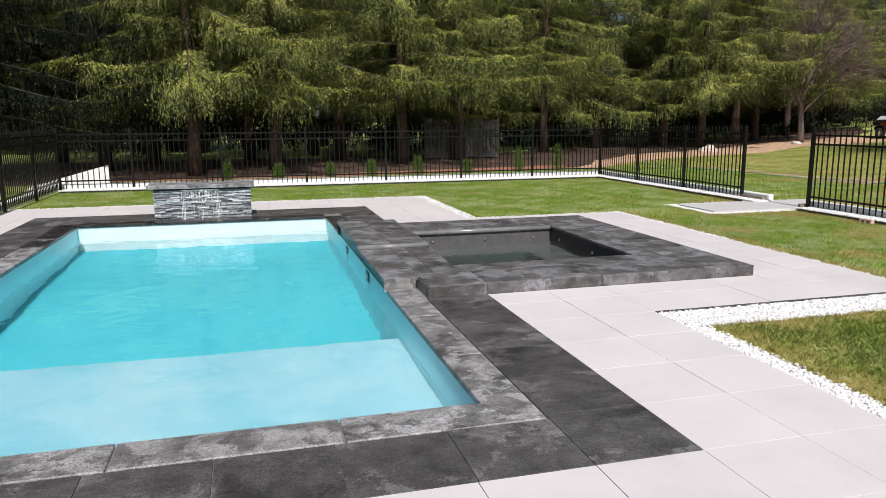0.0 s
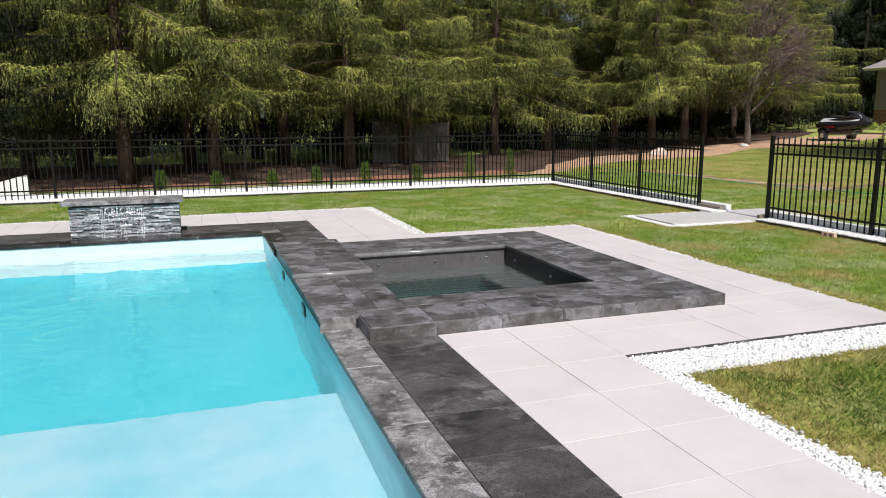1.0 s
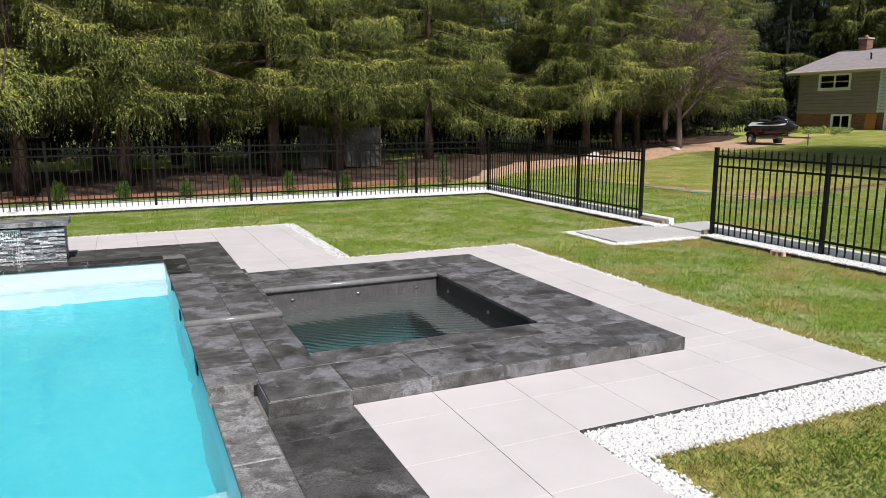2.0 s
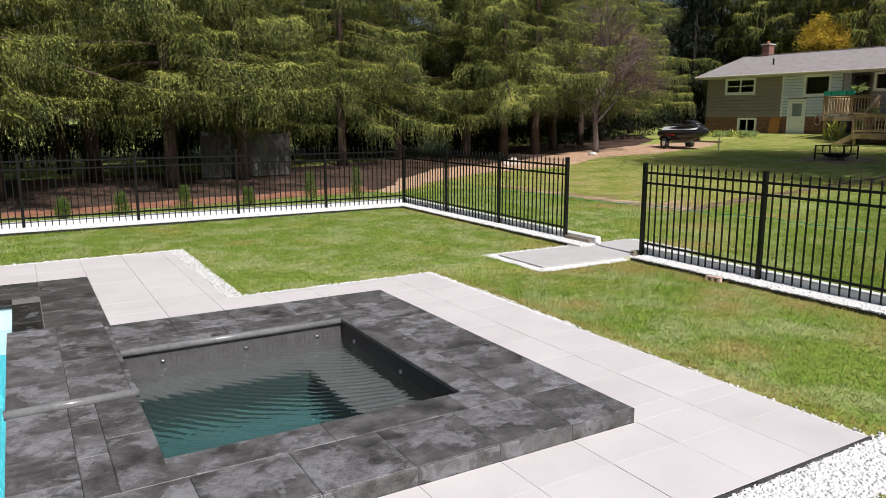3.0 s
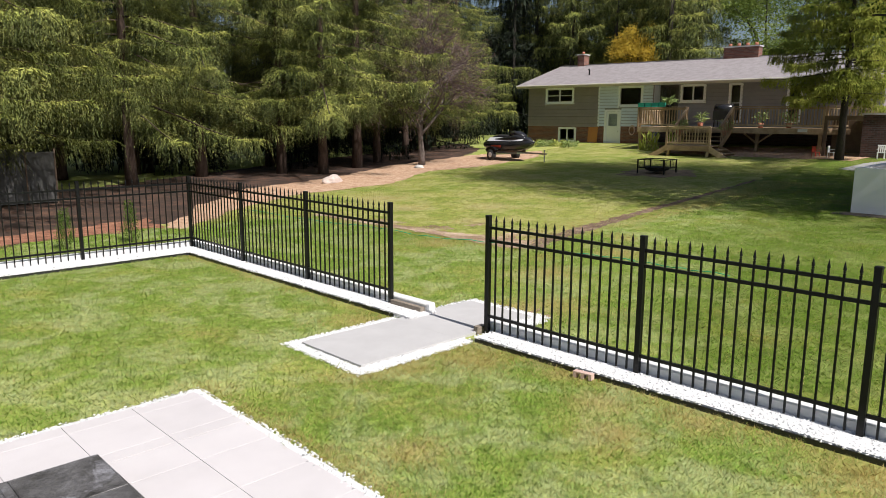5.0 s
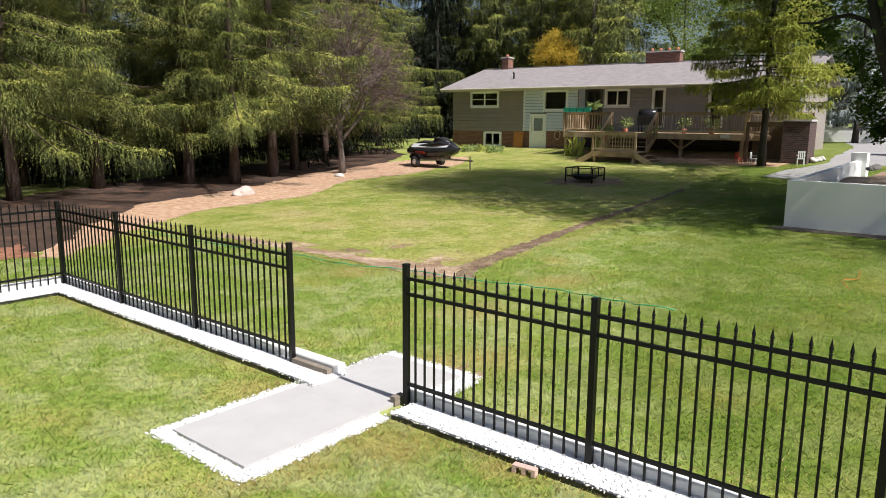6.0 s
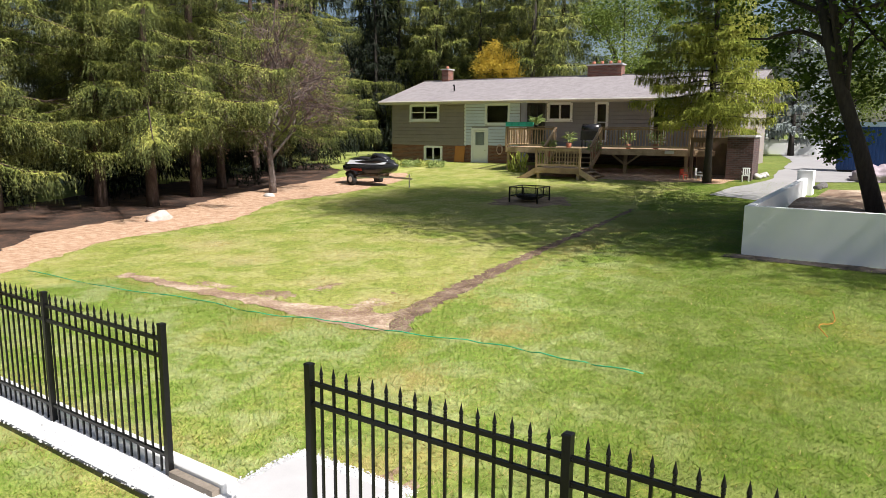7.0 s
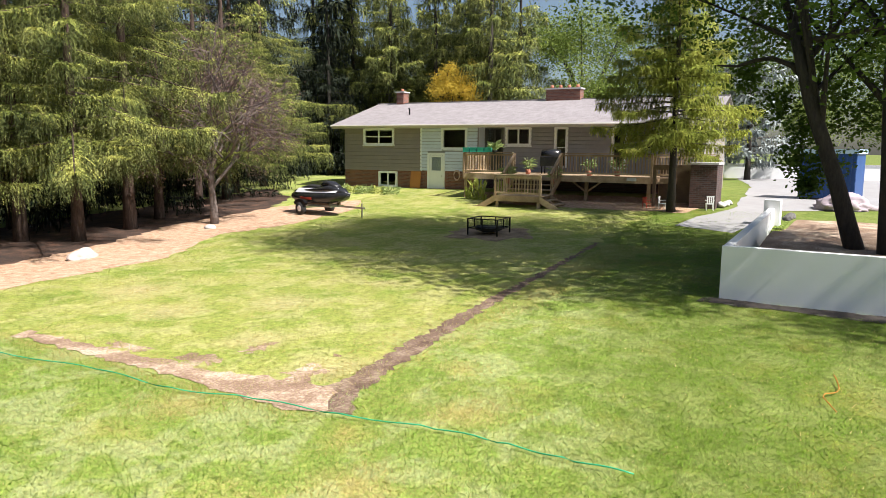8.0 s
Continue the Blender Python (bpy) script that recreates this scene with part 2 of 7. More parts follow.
M_TWIG = material("purple_brown_twigs", [(0.3, (0.062, 0.042, 0.043)), (0.7, (0.174, 0.123, 0.119))], scale=3, rough=0.9, bump=0.0)
M_SHRUB = leaf_material("young_arborvitae", [(0.3, (0.06, 0.11, 0.02)), (0.7, (0.15, 0.23, 0.05))], scale=6)
M_GRASS = leaf_material("grass_blades", [(0.33, (0.476, 0.411, 0.142)), (0.42, (0.318, 0.417, 0.085)), (0.50, (0.233, 0.385, 0.063)), (0.57, (0.324, 0.427, 0.088)), (0.66, (0.499, 0.455, 0.157))], scale=0.5, through=0.3, fine=0.32, blade=0.22)
M_GRASSDRY = leaf_material("dry_lawn_blades", [(0.38, (0.234, 0.323, 0.060)), (0.47, (0.315, 0.370, 0.086)), (0.55, (0.405, 0.409, 0.126)), (0.64, (0.504, 0.457, 0.239))], scale=0.6, through=0.3, fine=0.32, blade=0.22)

M_STRAW = leaf_material("withered_straw_blades", [(0.35, (0.40, 0.31, 0.095)), (0.5, (0.50, 0.41, 0.16)), (0.65, (0.58, 0.50, 0.25))], scale=1.5, through=0.3)

# Blades of a darker green than the rest of the lawn.
M_DEEPGREEN = leaf_material("deep_green_blades", [(0.33, (0.163, 0.203, 0.040)), (0.45, (0.100, 0.175, 0.022)), (0.55, (0.081, 0.158, 0.017)), (0.66, (0.147, 0.195, 0.031))], scale=0.5, through=0.3, fine=0.32, blade=0.22)


def water_material(name, tint, wave, strength, rings=None):
    m = bpy.data.materials.new(name)
    m.use_nodes = True
    N, L = m.node_tree.nodes, m.node_tree.links
    b = N["Principled BSDF"]
    b.inputs["Base Color"].default_value = (*tint, 1)
    b.inputs["Transmission Weight"].default_value = 1.0
    b.inputs["IOR"].default_value = 1.33
    b.inputs["Roughness"].default_value = 0.02
    g = N.new("ShaderNodeNewGeometry")
    n = N.new("ShaderNodeTexNoise")
    n.inputs["Scale"].default_value, n.inputs["Detail"].default_value, n.inputs["Distortion"].default_value = wave, 2.5, 0.8
    L.new(g.outputs["Position"], n.inputs["Vector"])
    bp = N.new("ShaderNodeBump")
    bp.inputs["Strength"].default_value, bp.inputs["Distance"].default_value = strength, 0.032
    L.new(n.outputs[0], bp.inputs["Height"])
    if rings:
        mp = N.new("ShaderNodeMapping")
        mp.inputs["Location"].default_value = (-rings[0], -rings[1], 0)
        L.new(g.outputs["Position"], mp.inputs["Vector"])
        wv = N.new("ShaderNodeTexWave")
        wv.wave_type, wv.rings_direction = "RINGS", "Z"
        wv.inputs["Scale"].default_value, wv.inputs["Distortion"].default_value, wv.inputs["Detail"].default_value = 4.2, 4.0, 3.0
        L.new(mp.outputs[0], wv.inputs["Vector"])
        b2 = N.new("ShaderNodeBump")
        b2.inputs["Strength"].default_value, b2.inputs["Distance"].default_value = 0.6, 0.008
        L.new(wv.outputs[1], b2.inputs["Height"])
        L.new(b2.outputs[0], bp.inputs["Normal"])
    L.new(bp.outputs[0], b.inputs["Normal"])
    return m


M_WATER = water_material("pool_water", (0.84, 0.97, 1.0), 1.7, 0.4)
M_SPAWATER = water_material("spa_water", (0.80, 0.865, 0.865), 11.0, 0.24, (3.7, 8.2))


# ---- mesh helpers ----
def box(bm, x0, x1, y0, y1, z0, z1):
    v = [bm.verts.new(p) for p in ((x0, y0, z0), (x1, y0, z0), (x1, y1, z0), (x0, y1, z0), (x0, y0, z1), (x1, y0, z1), (x1, y1, z1), (x0, y1, z1))]
    for f in ((3, 2, 1, 0), (4, 5, 6, 7), (0, 1, 5, 4), (1, 2, 6, 5), (2, 3, 7, 6), (3, 0, 4, 7)):
        bm.faces.new([v[i] for i in f])
    return v


def tube(bm, points, radii, sides=8, cap=True):
    """A tapered tube through the points."""
    rings = []
    pts = [Vector(p) for p in points]
    for i, p in enumerate(pts):
        d = (pts[min(i + 1, len(pts) - 1)] - pts[max(i - 1, 0)]).normalized()
        a = d.orthogonal().normalized() if abs(d.z) < 0.95 else Vector((1, 0, 0)).cross(d).normalized()
        b = d.cross(a)
        rings.append([bm.verts.new(p + radii[i] * (math.cos(t) * a + math.sin(t) * b)) for t in (2 * math.pi * k / sides for k in range(sides))])
    for r0, r1 in zip(rings, rings[1:]):
        best = min(range(sides), key=lambda s: (r0[0].co - r1[s].co).length)
        for k in range(sides):
            bm.faces.new((r0[k], r0[(k + 1) % sides], r1[(k + 1 + best) % sides], r1[(k + best) % sides]))
    if cap:
        bm.faces.new(rings[0][::-1])
        bm.faces.new(rings[-1])


def prism(bm, poly, z0, z1, chamfer=0.004):
    """An upright block on a polygon (anticlockwise), with a chamfered upper edge."""
    n = len(poly)
    c = Vector((sum(p[0] for p in poly) / n, sum(p[1] for p in poly) / n, 0))
    lo = [bm.verts.new((x, y, z0)) for x, y in poly]
    mid = [bm.verts.new((x, y, z1 - chamfer)) for x, y in poly]
    top = []
    for i, (x, y) in enumerate(poly):
        p, a, b = Vector((x, y)), Vector(poly[i - 1]), Vector(poly[(i + 1) % n])
        d1, d2 = (a - p).normalized(), (b - p).normalized()
        q = p + (d1 + d2) * chamfer
        top.append(bm.verts.new((q.x, q.y, z1)))
    for i in range(n):
        j = (i + 1) % n
        bm.faces.new((lo[i], lo[j], mid[j], mid[i]))
        bm.faces.new((mid[i], mid[j], top[j], top[i]))
    bm.faces.new(top)
    bm.faces.new(lo[::-1])


def mesh_of(name, bm, mat, smooth=False, tidy=True):
    me = bpy.data.meshes.new(name)
    if tidy and len(bm.faces) < 4000:
        bmesh.ops.recalc_face_normals(bm, faces=bm.faces[:])
    bm.to_mesh(me)
    bm.free()
    for m in (mat if isinstance(mat, (list, tuple)) else [mat]):
        me.materials.append(m)
    if smooth:
        me.shade_smooth()
    return me


def part(name, bm, mat, parent=None, label="", smooth=False):
    me = bm if isinstance(bm, bpy.types.Mesh) else mesh_of(name, bm, mat, smooth)
    ob = new(name, me)
    if parent:
        ob.parent = parent
    if label:
        ob["label"] = label
    return ob


def boxes(name, mat, parent, *dims, label=""):
    bm = bmesh.new()
    for d in dims:
        box(bm, *d)
    return part(name, bm, mat, parent, label)


def empty(name, label, category, group="", m=None):
    ob = tagged(new(name), label, category, group)
    ob.empty_display_size = 0.1
    if m is not None:
        ob.matrix_basis = m
    return ob


def raw_mesh(name, verts, tris, mat, smooth=False, normals=None, second=None, split=0):
    """A mesh from arrays; faces from number split on take the second material."""
    me = bpy.data.meshes.new(name)
    verts, tris = np.asarray(verts, dtype=np.float32), np.asarray(tris, dtype=np.int32)
    k = tris.shape[1]
    me.vertices.add(len(verts))
    me.vertices.foreach_set("co", verts.ravel())
    me.loops.add(tris.size)
    me.loops.foreach_set("vertex_index", tris.ravel())
    me.polygons.add(len(tris))
    me.polygons.foreach_set("loop_start", np.arange(0, tris.size, k, dtype=np.int32))
    me.update(calc_edges=True)
    me.materials.append(mat)
    if second is not None:
        me.materials.append(second)
        me.polygons.foreach_set("material_index", (np.arange(len(tris)) >= split).astype(np.int32))
    if smooth:
        me.shade_smooth()
    if normals is not None:
        normals = np.asarray(normals, dtype=np.float32)
        normals /= np.linalg.norm(normals, axis=1, keepdims=True) + 1e-9
        me.normals_split_custom_set_from_vertices(normals)
    return me


# ---- the lie of the land ----
def land(x, y=0.0):
    """Height of the lawn: level round the pool, rising towards the house."""
    return -0.02 + 0.0012 * max(0.0, min(x, 40.0) - 9.0) ** 2


def land_np(x):
    return -0.02 + 0.0012 * np.clip(np.minimum(x, 40.0) - 9.0, 0, None) ** 2


POOL = (-2.5, 1.0, 2.67, 10.35)
SPA = (1.70, 3.62, 5.70, 7.82)
P = 0.53


def sheet(name, mat, xs, ys, lift, skip=(), label="", category="", kind="structure"):
    """A ground sheet on a grid of lines, with rectangular holes."""
    bm = bmesh.new()
    grid = [[bm.verts.new((x, y, land(x, y) + lift)) for y in ys] for x in xs]
    for i in range(len(xs) - 1):
        for j in range(len(ys) - 1):
            cx, cy = (xs[i] + xs[i + 1]) / 2, (ys[j] + ys[j + 1]) / 2
            if not any(a < cx < b and c < cy < d for a, b, c, d in skip):
                bm.faces.new((grid[i][j], grid[i + 1][j], grid[i + 1][j + 1], grid[i][j + 1]))
    ob = part(name, mesh_of(name, bm, mat, tidy=False), mat)
    return tagged(ob, label, category, kind=kind)


def patch(name, mat, outline, lift, wobble, label, category, kind="structure", step=0.35, seed=1):
    """An irregular flat bed on the land, its outline roughened."""
    rnd = random.Random(seed)
    ring = []
    for (x0, y0), (x1, y1) in zip(outline, outline[1:] + outline[:1]):
        d = math.hypot(x1 - x0, y1 - y0)
        n = max(1, int(d / step))
        for k in range(n):
            f = k / n
            ring.append((x0 + (x1 - x0) * f + rnd.uniform(-wobble, wobble), y0 + (y1 - y0) * f + rnd.uniform(-wobble, wobble)))
    bm = bmesh.new()
    vs = [bm.verts.new((x, y, land(x, y) + lift)) for x, y in ring]
    edges = [bm.edges.new((vs[i], vs[(i + 1) % len(vs)])) for i in range(len(vs))]
    bmesh.ops.triangle_fill(bm, edges=edges, use_beauty=True, use_dissolve=False)
    for _ in range(2):
        long = [e for e in bm.edges if e.calc_length() > 1.6]
        if long:
            bmesh.ops.subdivide_edges(bm, edges=long, cuts=1)
            bmesh.ops.triangulate(bm, faces=bm.faces[:])
    for v in bm.verts:
        v.co.z = land(v.co.x, v.co.y) + lift
    bm.normal_update()
    for f in bm.faces:
        if f.normal.z < 0:
            f.normal_flip()
    return tagged(part(name, mesh_of(name, bm, mat, tidy=False), mat), label, category, kind=kind)


XS = [-900, -200, -60, -25, -12, -6, -4, POOL[0] - 0.02, POOL[1] + 0.02, SPA[0] - 0.02, SPA[1] + 0.02, 5.5, 7, 9] + [9 + 1.0 * k for k in range(1, 32)] + [45, 60, 100, 250, 900]
YS = [-900, -200, -60, -20, -8, -3, 0, POOL[2] - 0.02, SPA[2] - 0.02, SPA[3] + 0.02, POOL[3] + 0.02, 12, 14, 16, 20, 25, 30, 40, 60, 100, 250, 900]
HOLES = ((POOL[0] - 0.02, POOL[1] + 0.02, POOL[2] - 0.02, POOL[3] + 0.02), (SPA[0] - 0.02, SPA[1] + 0.02, SPA[2] - 0.02, SPA[3] + 0.02))
sheet("ground", M_LAWN, XS, YS, 0.0, HOLES, "wide green lawn soil under mown grass", "lawn")

# beds and paths on the lawn
OLD_LAWN = [(13.2, 12.5), (19.0, 13.1), (27.2, 13.8), (40, 14.5), (40, 30), (9, 30), (9.3, 19.0), (13.0, 18.6)]
M_OLDLAWN = material("old_lawn_soil", [(0.38, (0.189, 0.270, 0.036)), (0.47, (0.261, 0.314, 0.054)), (0.55, (0.342, 0.353, 0.081)), (0.64, (0.450, 0.412, 0.153))], scale=0.6, detail=10, rough=0.95, bump=0.5, bump_scale=45, fine=0.45, bump_dist=0.03)
patch("ground_old_lawn", M_OLDLAWN, OLD_LAWN, 0.002, 0.25, "older dry lawn with straw-coloured patches", "lawn", seed=2)
NEEDLE_BED = [(-30, 18.4), (-6, 18.2), (2.0, 18.1), (6.0, 18.7), (9.2, 19.2), (12.5, 21.6), (15.0, 24.6), (19.3, 25.9), (23.2, 28.2), (28.5, 29.0), (33, 31.5), (36, 36), (24, 35), (17, 32.5), (13, 30.2), (8, 28.5), (-30, 27)]
MULCH_BED = [(9.6, 18.6), (12.2, 20.9), (14.8, 22.6), (19.3, 23.1), (23.0, 25.3), (26.3, 25.1), (30.5, 25.6), (33.5, 27.6), (30, 29.6), (24, 28.9), (19.3, 26.6), (14.6, 25.2), (11.8, 22.4), (9.3, 18.9)]
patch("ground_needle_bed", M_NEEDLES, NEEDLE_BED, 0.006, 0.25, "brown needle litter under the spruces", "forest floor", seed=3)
# Brighter mulch paints the sunlit strip in front of the dark bed.
M_REDMULCH = material("sunlit_red_mulch", [(0.34, (0.09, 0.036, 0.022)), (0.5, (0.27, 0.115, 0.068)), (0.66, (0.46, 0.24, 0.15))], scale=3.5, detail=10, rough=0.95, bump=0.9, bump_scale=35, fine=0.45, bump_dist=0.03)
patch("ground_red_mulch", M_REDMULCH, [(-12, 18.2), (-6, 18.1), (2.0, 18.0), (6.0, 18.6), (9.3, 19.1), (9.6, 20.6), (6.0, 19.9), (2.0, 19.2), (-6, 19.0), (-12, 19.0)], 0.012, 0.18, "red-brown mulch strip, coloured brighter for its sunlight", "mulch bed", seed=41)
patch("ground_mulch_bed", M_MULCH, MULCH_BED, 0.010, 0.14, "reddish brown mulch edging the lawn", "mulch bed", seed=4)
M_TRENCH = material("dark_trench_soil", [(0.34, (0.085, 0.048, 0.032)), (0.50, (0.18, 0.115, 0.08)), (0.66, (0.36, 0.27, 0.19))], scale=3.0, detail=10, rough=0.95, bump=0.9, bump_scale=24, bump_dist=0.04)
patch("ground_sandy_trench", M_DIRT, [(13.05, 11.9), (13.75, 12.45), (13.62, 13.2), (13.38, 14.2), (13.30, 15.6), (13.15, 18.6), (12.84, 18.5), (12.9, 15.0), (12.85, 12.4)],
      0.011, 0.07, "filled trench of pale sandy dirt across the lawn", "dirt strip", seed=5, step=0.12)
for x, y, rx, ry, k in ((13.95, 13.15, 0.34, 0.22, 0), (14.5, 14.6, 0.26, 0.14, 1), (13.62, 14.9, 0.22, 0.34, 2), (14.6, 13.3, 0.30, 0.15, 3), (13.5, 16.4, 0.18, 0.42, 4)):
    patch("ground_bare_spot", M_DIRT, [(x + rx * math.cos(q * 0.393) * (1.35 if (q + k) % 3 else 0.6), y + ry * math.sin(q * 0.393) * (1.3 if (q + k) % 2 else 0.7)) for q in range(16)], 0.005, 0.07,
          "bare sandy spot in the dry lawn", "bare soil", seed=61 + k, step=0.07)
patch("ground_dark_trench", M_TRENCH, [(13.05, 11.65), (13.7, 12.0), (16.2, 12.45), (19.2, 12.88), (23, 13.27), (27.3, 13.66), (27.2, 13.80), (23, 13.45), (19.0, 13.15), (16.0, 12.80), (14.2, 12.48), (13.45, 12.65), (13.0, 12.3)],
      0.008, 0.07, "filled trench of dark bare soil across the lawn", "dirt strip", seed=15, step=0.10)
M_PIT = material("scorched_sandy_soil", [(0.34, (0.13, 0.085, 0.05)), (0.50, (0.27, 0.19, 0.115)), (0.66, (0.42, 0.32, 0.21))], scale=2.5, detail=10, rough=0.95, bump=0.9, bump_scale=24, bump_dist=0.04)
patch("ground_pit_bed", M_PIT, [(27.4 + (1.55 if a % 3 else 1.1) * math.cos(a * 0.35), 17.4 + (1.6 if a % 2 else 1.15) * math.sin(a * 0.35)) for a in range(18)], 0.010, 0.22, "worn dirt round the fire pit", "dirt patch", seed=6)
patch("driveway", M_ASPHALT, [(31.7, 12.65), (30.8, 10.6), (33.5, 10.2), (36.5, 9.9), (40, 2), (70, -10), (120, 8), (104, 26), (76, 20.4), (69, 17.3), (51.5, 13.3), (41, 11.9), (36.4, 11.6), (34, 12.45)], 0.014, 0.10,
      "pale grey driveway beside the house", "driveway", seed=7, step=0.8)
patch("ground_house_bed", M_MULCH, [(34.8, 12.9), (34.6, 20.5), (37.0, 23.2), (38.4, 24.0), (38.9, 12.8)], 0.012, 0.15, "reddish mulch along the deck", "mulch bed", seed=8)

# ---- pool ----
pool = empty("swimming_pool", "rectangular pool with clear turquoise water and pale sun ledge", "swimming pool")
x0, x1, y0, y1 = POOL
T = 0.15
WL = -0.145
boxes("floor", M_POOL, pool, (x0 - T, x1 + T, y0 - T, y1 + T, -1.55, -1.40), label="pool floor painted with the deep water's turquoise")
boxes("side_wall", M_POOLSIDE, pool, (x0 - T, x0, y0 - T, y1 + T, -1.40, -0.035))
boxes("side_wall", M_POOLSIDE, pool, (x1, x1 + T, y0 - T, y1 + T, -1.40, -0.035))
boxes("end_wall", M_POOLSIDE, pool, (x0, x1, y0 - T, y0, -1.40, -0.035))
boxes("end_wall", M_POOLWALL, pool, (x0, x1, y1, y1 + T, -1.40, -0.035))
boxes("sun_ledge", M_LEDGE, pool, (x0 + 0.002, x1 - 0.002, y0 + 0.002, 4.85, -1.40, -0.62), label="pale sun ledge under the water")


def water(name, mat, rect, z, parent):
    bm = bmesh.new()
    a, b, c, d = rect
    nx, ny = max(2, int((b - a) / 0.25)), max(2, int((d - c) / 0.25))
    g = [[bm.verts.new((a + (b - a) * i / nx, c + (d - c) * j / ny, z)) for j in range(ny + 1)] for i in range(nx + 1)]
    for i in range(nx):
        for j in range(ny):
            bm.faces.new((g[i][j], g[i + 1][j], g[i + 1][j + 1], g[i][j + 1]))
    ob = part(name, mesh_of(name, bm, mat, True, tidy=False), mat, parent)
    ob.visible_shadow = False
    return ob


water("water", M_WATER, (x0 + 0.001, x1 - 0.001, y0 + 0.001, y1 - 0.001), WL, pool)

# return fittings in the side wall; black blocks stand in for shaded openings
for q0, q1, z0_, z1_ in ((6.28, 6.46, -0.16, -0.05), (7.84, 7.98, -0.14, -0.06)):
    sk = boxes("skimmer_mouth", M_SHADEBLACK, pool, (x1 - 0.012, x1 - 0.001, q0, q1, z0_, z1_), label="small black block for the shaded skimmer mouth")
    boxes("flange", M_STEEL, sk, (x1 - 0.016, x1 - 0.013, q0 + 0.05, q1 - 0.05, z0_ + 0.03, z1_ - 0.03))

# ---- spa ----
SZ = 0.10
spa = empty("raised_spa", "raised square spa clad in dark slate with rippling water", "spa")
a0, a1, b0, b1 = SPA
# Black on both side walls paints in the shade they stand in.
boxes("side_wall", M_SHADEBLACK, spa, (a1, a1 + 0.12, b0 - 0.12, b1 + 0.12, -1.05, SZ - 0.03), label="spa side wall coloured black for shade")
boxes("side_wall", M_SHADEBLACK, spa, (a0 - 0.12, a0, b0 - 0.12, b1 + 0.12, -1.05, SZ - 0.03))
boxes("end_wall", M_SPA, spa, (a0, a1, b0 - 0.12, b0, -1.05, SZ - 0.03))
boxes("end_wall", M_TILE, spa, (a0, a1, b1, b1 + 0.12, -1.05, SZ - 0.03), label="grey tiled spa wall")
boxes("floor", M_SPADEEP, spa, (a0 - 0.12, a1 + 0.12, b0 - 0.12, b1 + 0.12, -1.2, -1.05), label="green spa floor")
boxes("bench", M_SPA, spa, (a0 + 0.002, a1 - 0.002, b1 - 0.40, b1 - 0.002, -1.05, -0.40), label="grey submerged bench")
boxes("bench", M_SPA, spa, (a1 - 0.46, a1 - 0.002, b0 + 0.002, b1 - 0.402, -1.05, -0.40), label="grey submerged bench")
# Thin risers added to paint the deep water's dimness onto the bench fronts.
M_SPARISER = material("water_dimmed_riser", [(0.3, (0.008, 0.024, 0.025)), (0.7, (0.018, 0.042, 0.043))], scale=9, rough=0.6, bump=0.1)
boxes("bench_riser", M_SPARISER, spa, (a0 + 0.002, a1 - 0.475, b1 - 0.414, b1 - 0.4015, -1.049, -0.41), label="added riser coloured dark for the deep water")
boxes("bench_riser", M_SPARISER, spa, (a1 - 0.474, a1 - 0.4615, b0 + 0.002, b1 - 0.4015, -1.049, -0.41), label="added riser coloured dark for the deep water")
water("water", M_SPAWATER, (a0 + 0.001, a1 - 0.001, b0 + 0.001, b1 - 0.001), -0.078, spa)

# spa rim: slabs and facing as pieces of their own
def slabs(parent, name, mat, rect, z0, z1, px=P, py=P, joint=0.002, ox=None, oy=None, chamfer=0.001, cache={}):
    """Fills a rectangle with slabs on a grid; each is an object, alike slabs share a mesh."""
    xa, xb, ya, yb = rect
    ox, oy = xa if ox is None else ox, ya if oy is None else oy
    cuts_x = sorted({xa, xb, *[ox + px * k for k in range(-80, 80) if xa + 0.03 < ox + px * k < xb - 0.03]})
    cuts_y = sorted({ya, yb, *[oy + py * k for k in range(-80, 80) if ya + 0.03 < oy + py * k < yb - 0.03]})
    h = joint / 2
    for u0, u1 in zip(cuts_x, cuts_x[1:]):
        for v0, v1 in zip(cuts_y, cuts_y[1:]):
            w, d = round(u1 - u0, 3), round(v1 - v0, 3)
            key = (name, w, d, round(z1 - z0, 3), mat.name)
            if key not in cache:
                bm = bmesh.new()
                prism(bm, [(-w / 2 + h, -d / 2 + h), (w / 2 - h, -d / 2 + h), (w / 2 - h, d / 2 - h), (-w / 2 + h, d / 2 - h)], z0 - z1, 0, chamfer)
                cache[key] = mesh_of(name, bm, mat)
            ob = part(name, cache[key], mat, parent)
            ob.location = ((u0 + u1) / 2, (v0 + v1) / 2, z1 + random.uniform(-0.0008, 0.0008))


def bullnose(name, parent, p, q, z, r=0.031):
    """A rounded edge slab from p to q (plan points), with a half-round nose."""
    bm = bmesh.new()
    tube(bm, [(*p, z - r), (*q, z - r)], [r, r], 12)
    return part(name, bm, M_NOSE, parent, "rounded polished slate edge", True)


spa_x0, spa_x1, spa_y0, spa_y1 = 1.27, 4.42, 4.92, 8.65
boxes("core", M_JOINT, spa, (spa_x0 + 0.03, a0 - 0.121, spa_y0 + 0.03, spa_y1 - 0.03, -0.3, SZ - 0.032),
      (a1 + 0.121, spa_x1 - 0.03, spa_y0 + 0.03, spa_y1 - 0.03, -0.3, SZ - 0.032),
      (a0 - 0.12, a1 + 0.12, spa_y0 + 0.03, b0 - 0.121, -0.3, SZ - 0.032), (a0 - 0.12, a1 + 0.12, b1 + 0.121, spa_y1 - 0.03, -0.3, SZ - 0.032),
      label="mortar bed")
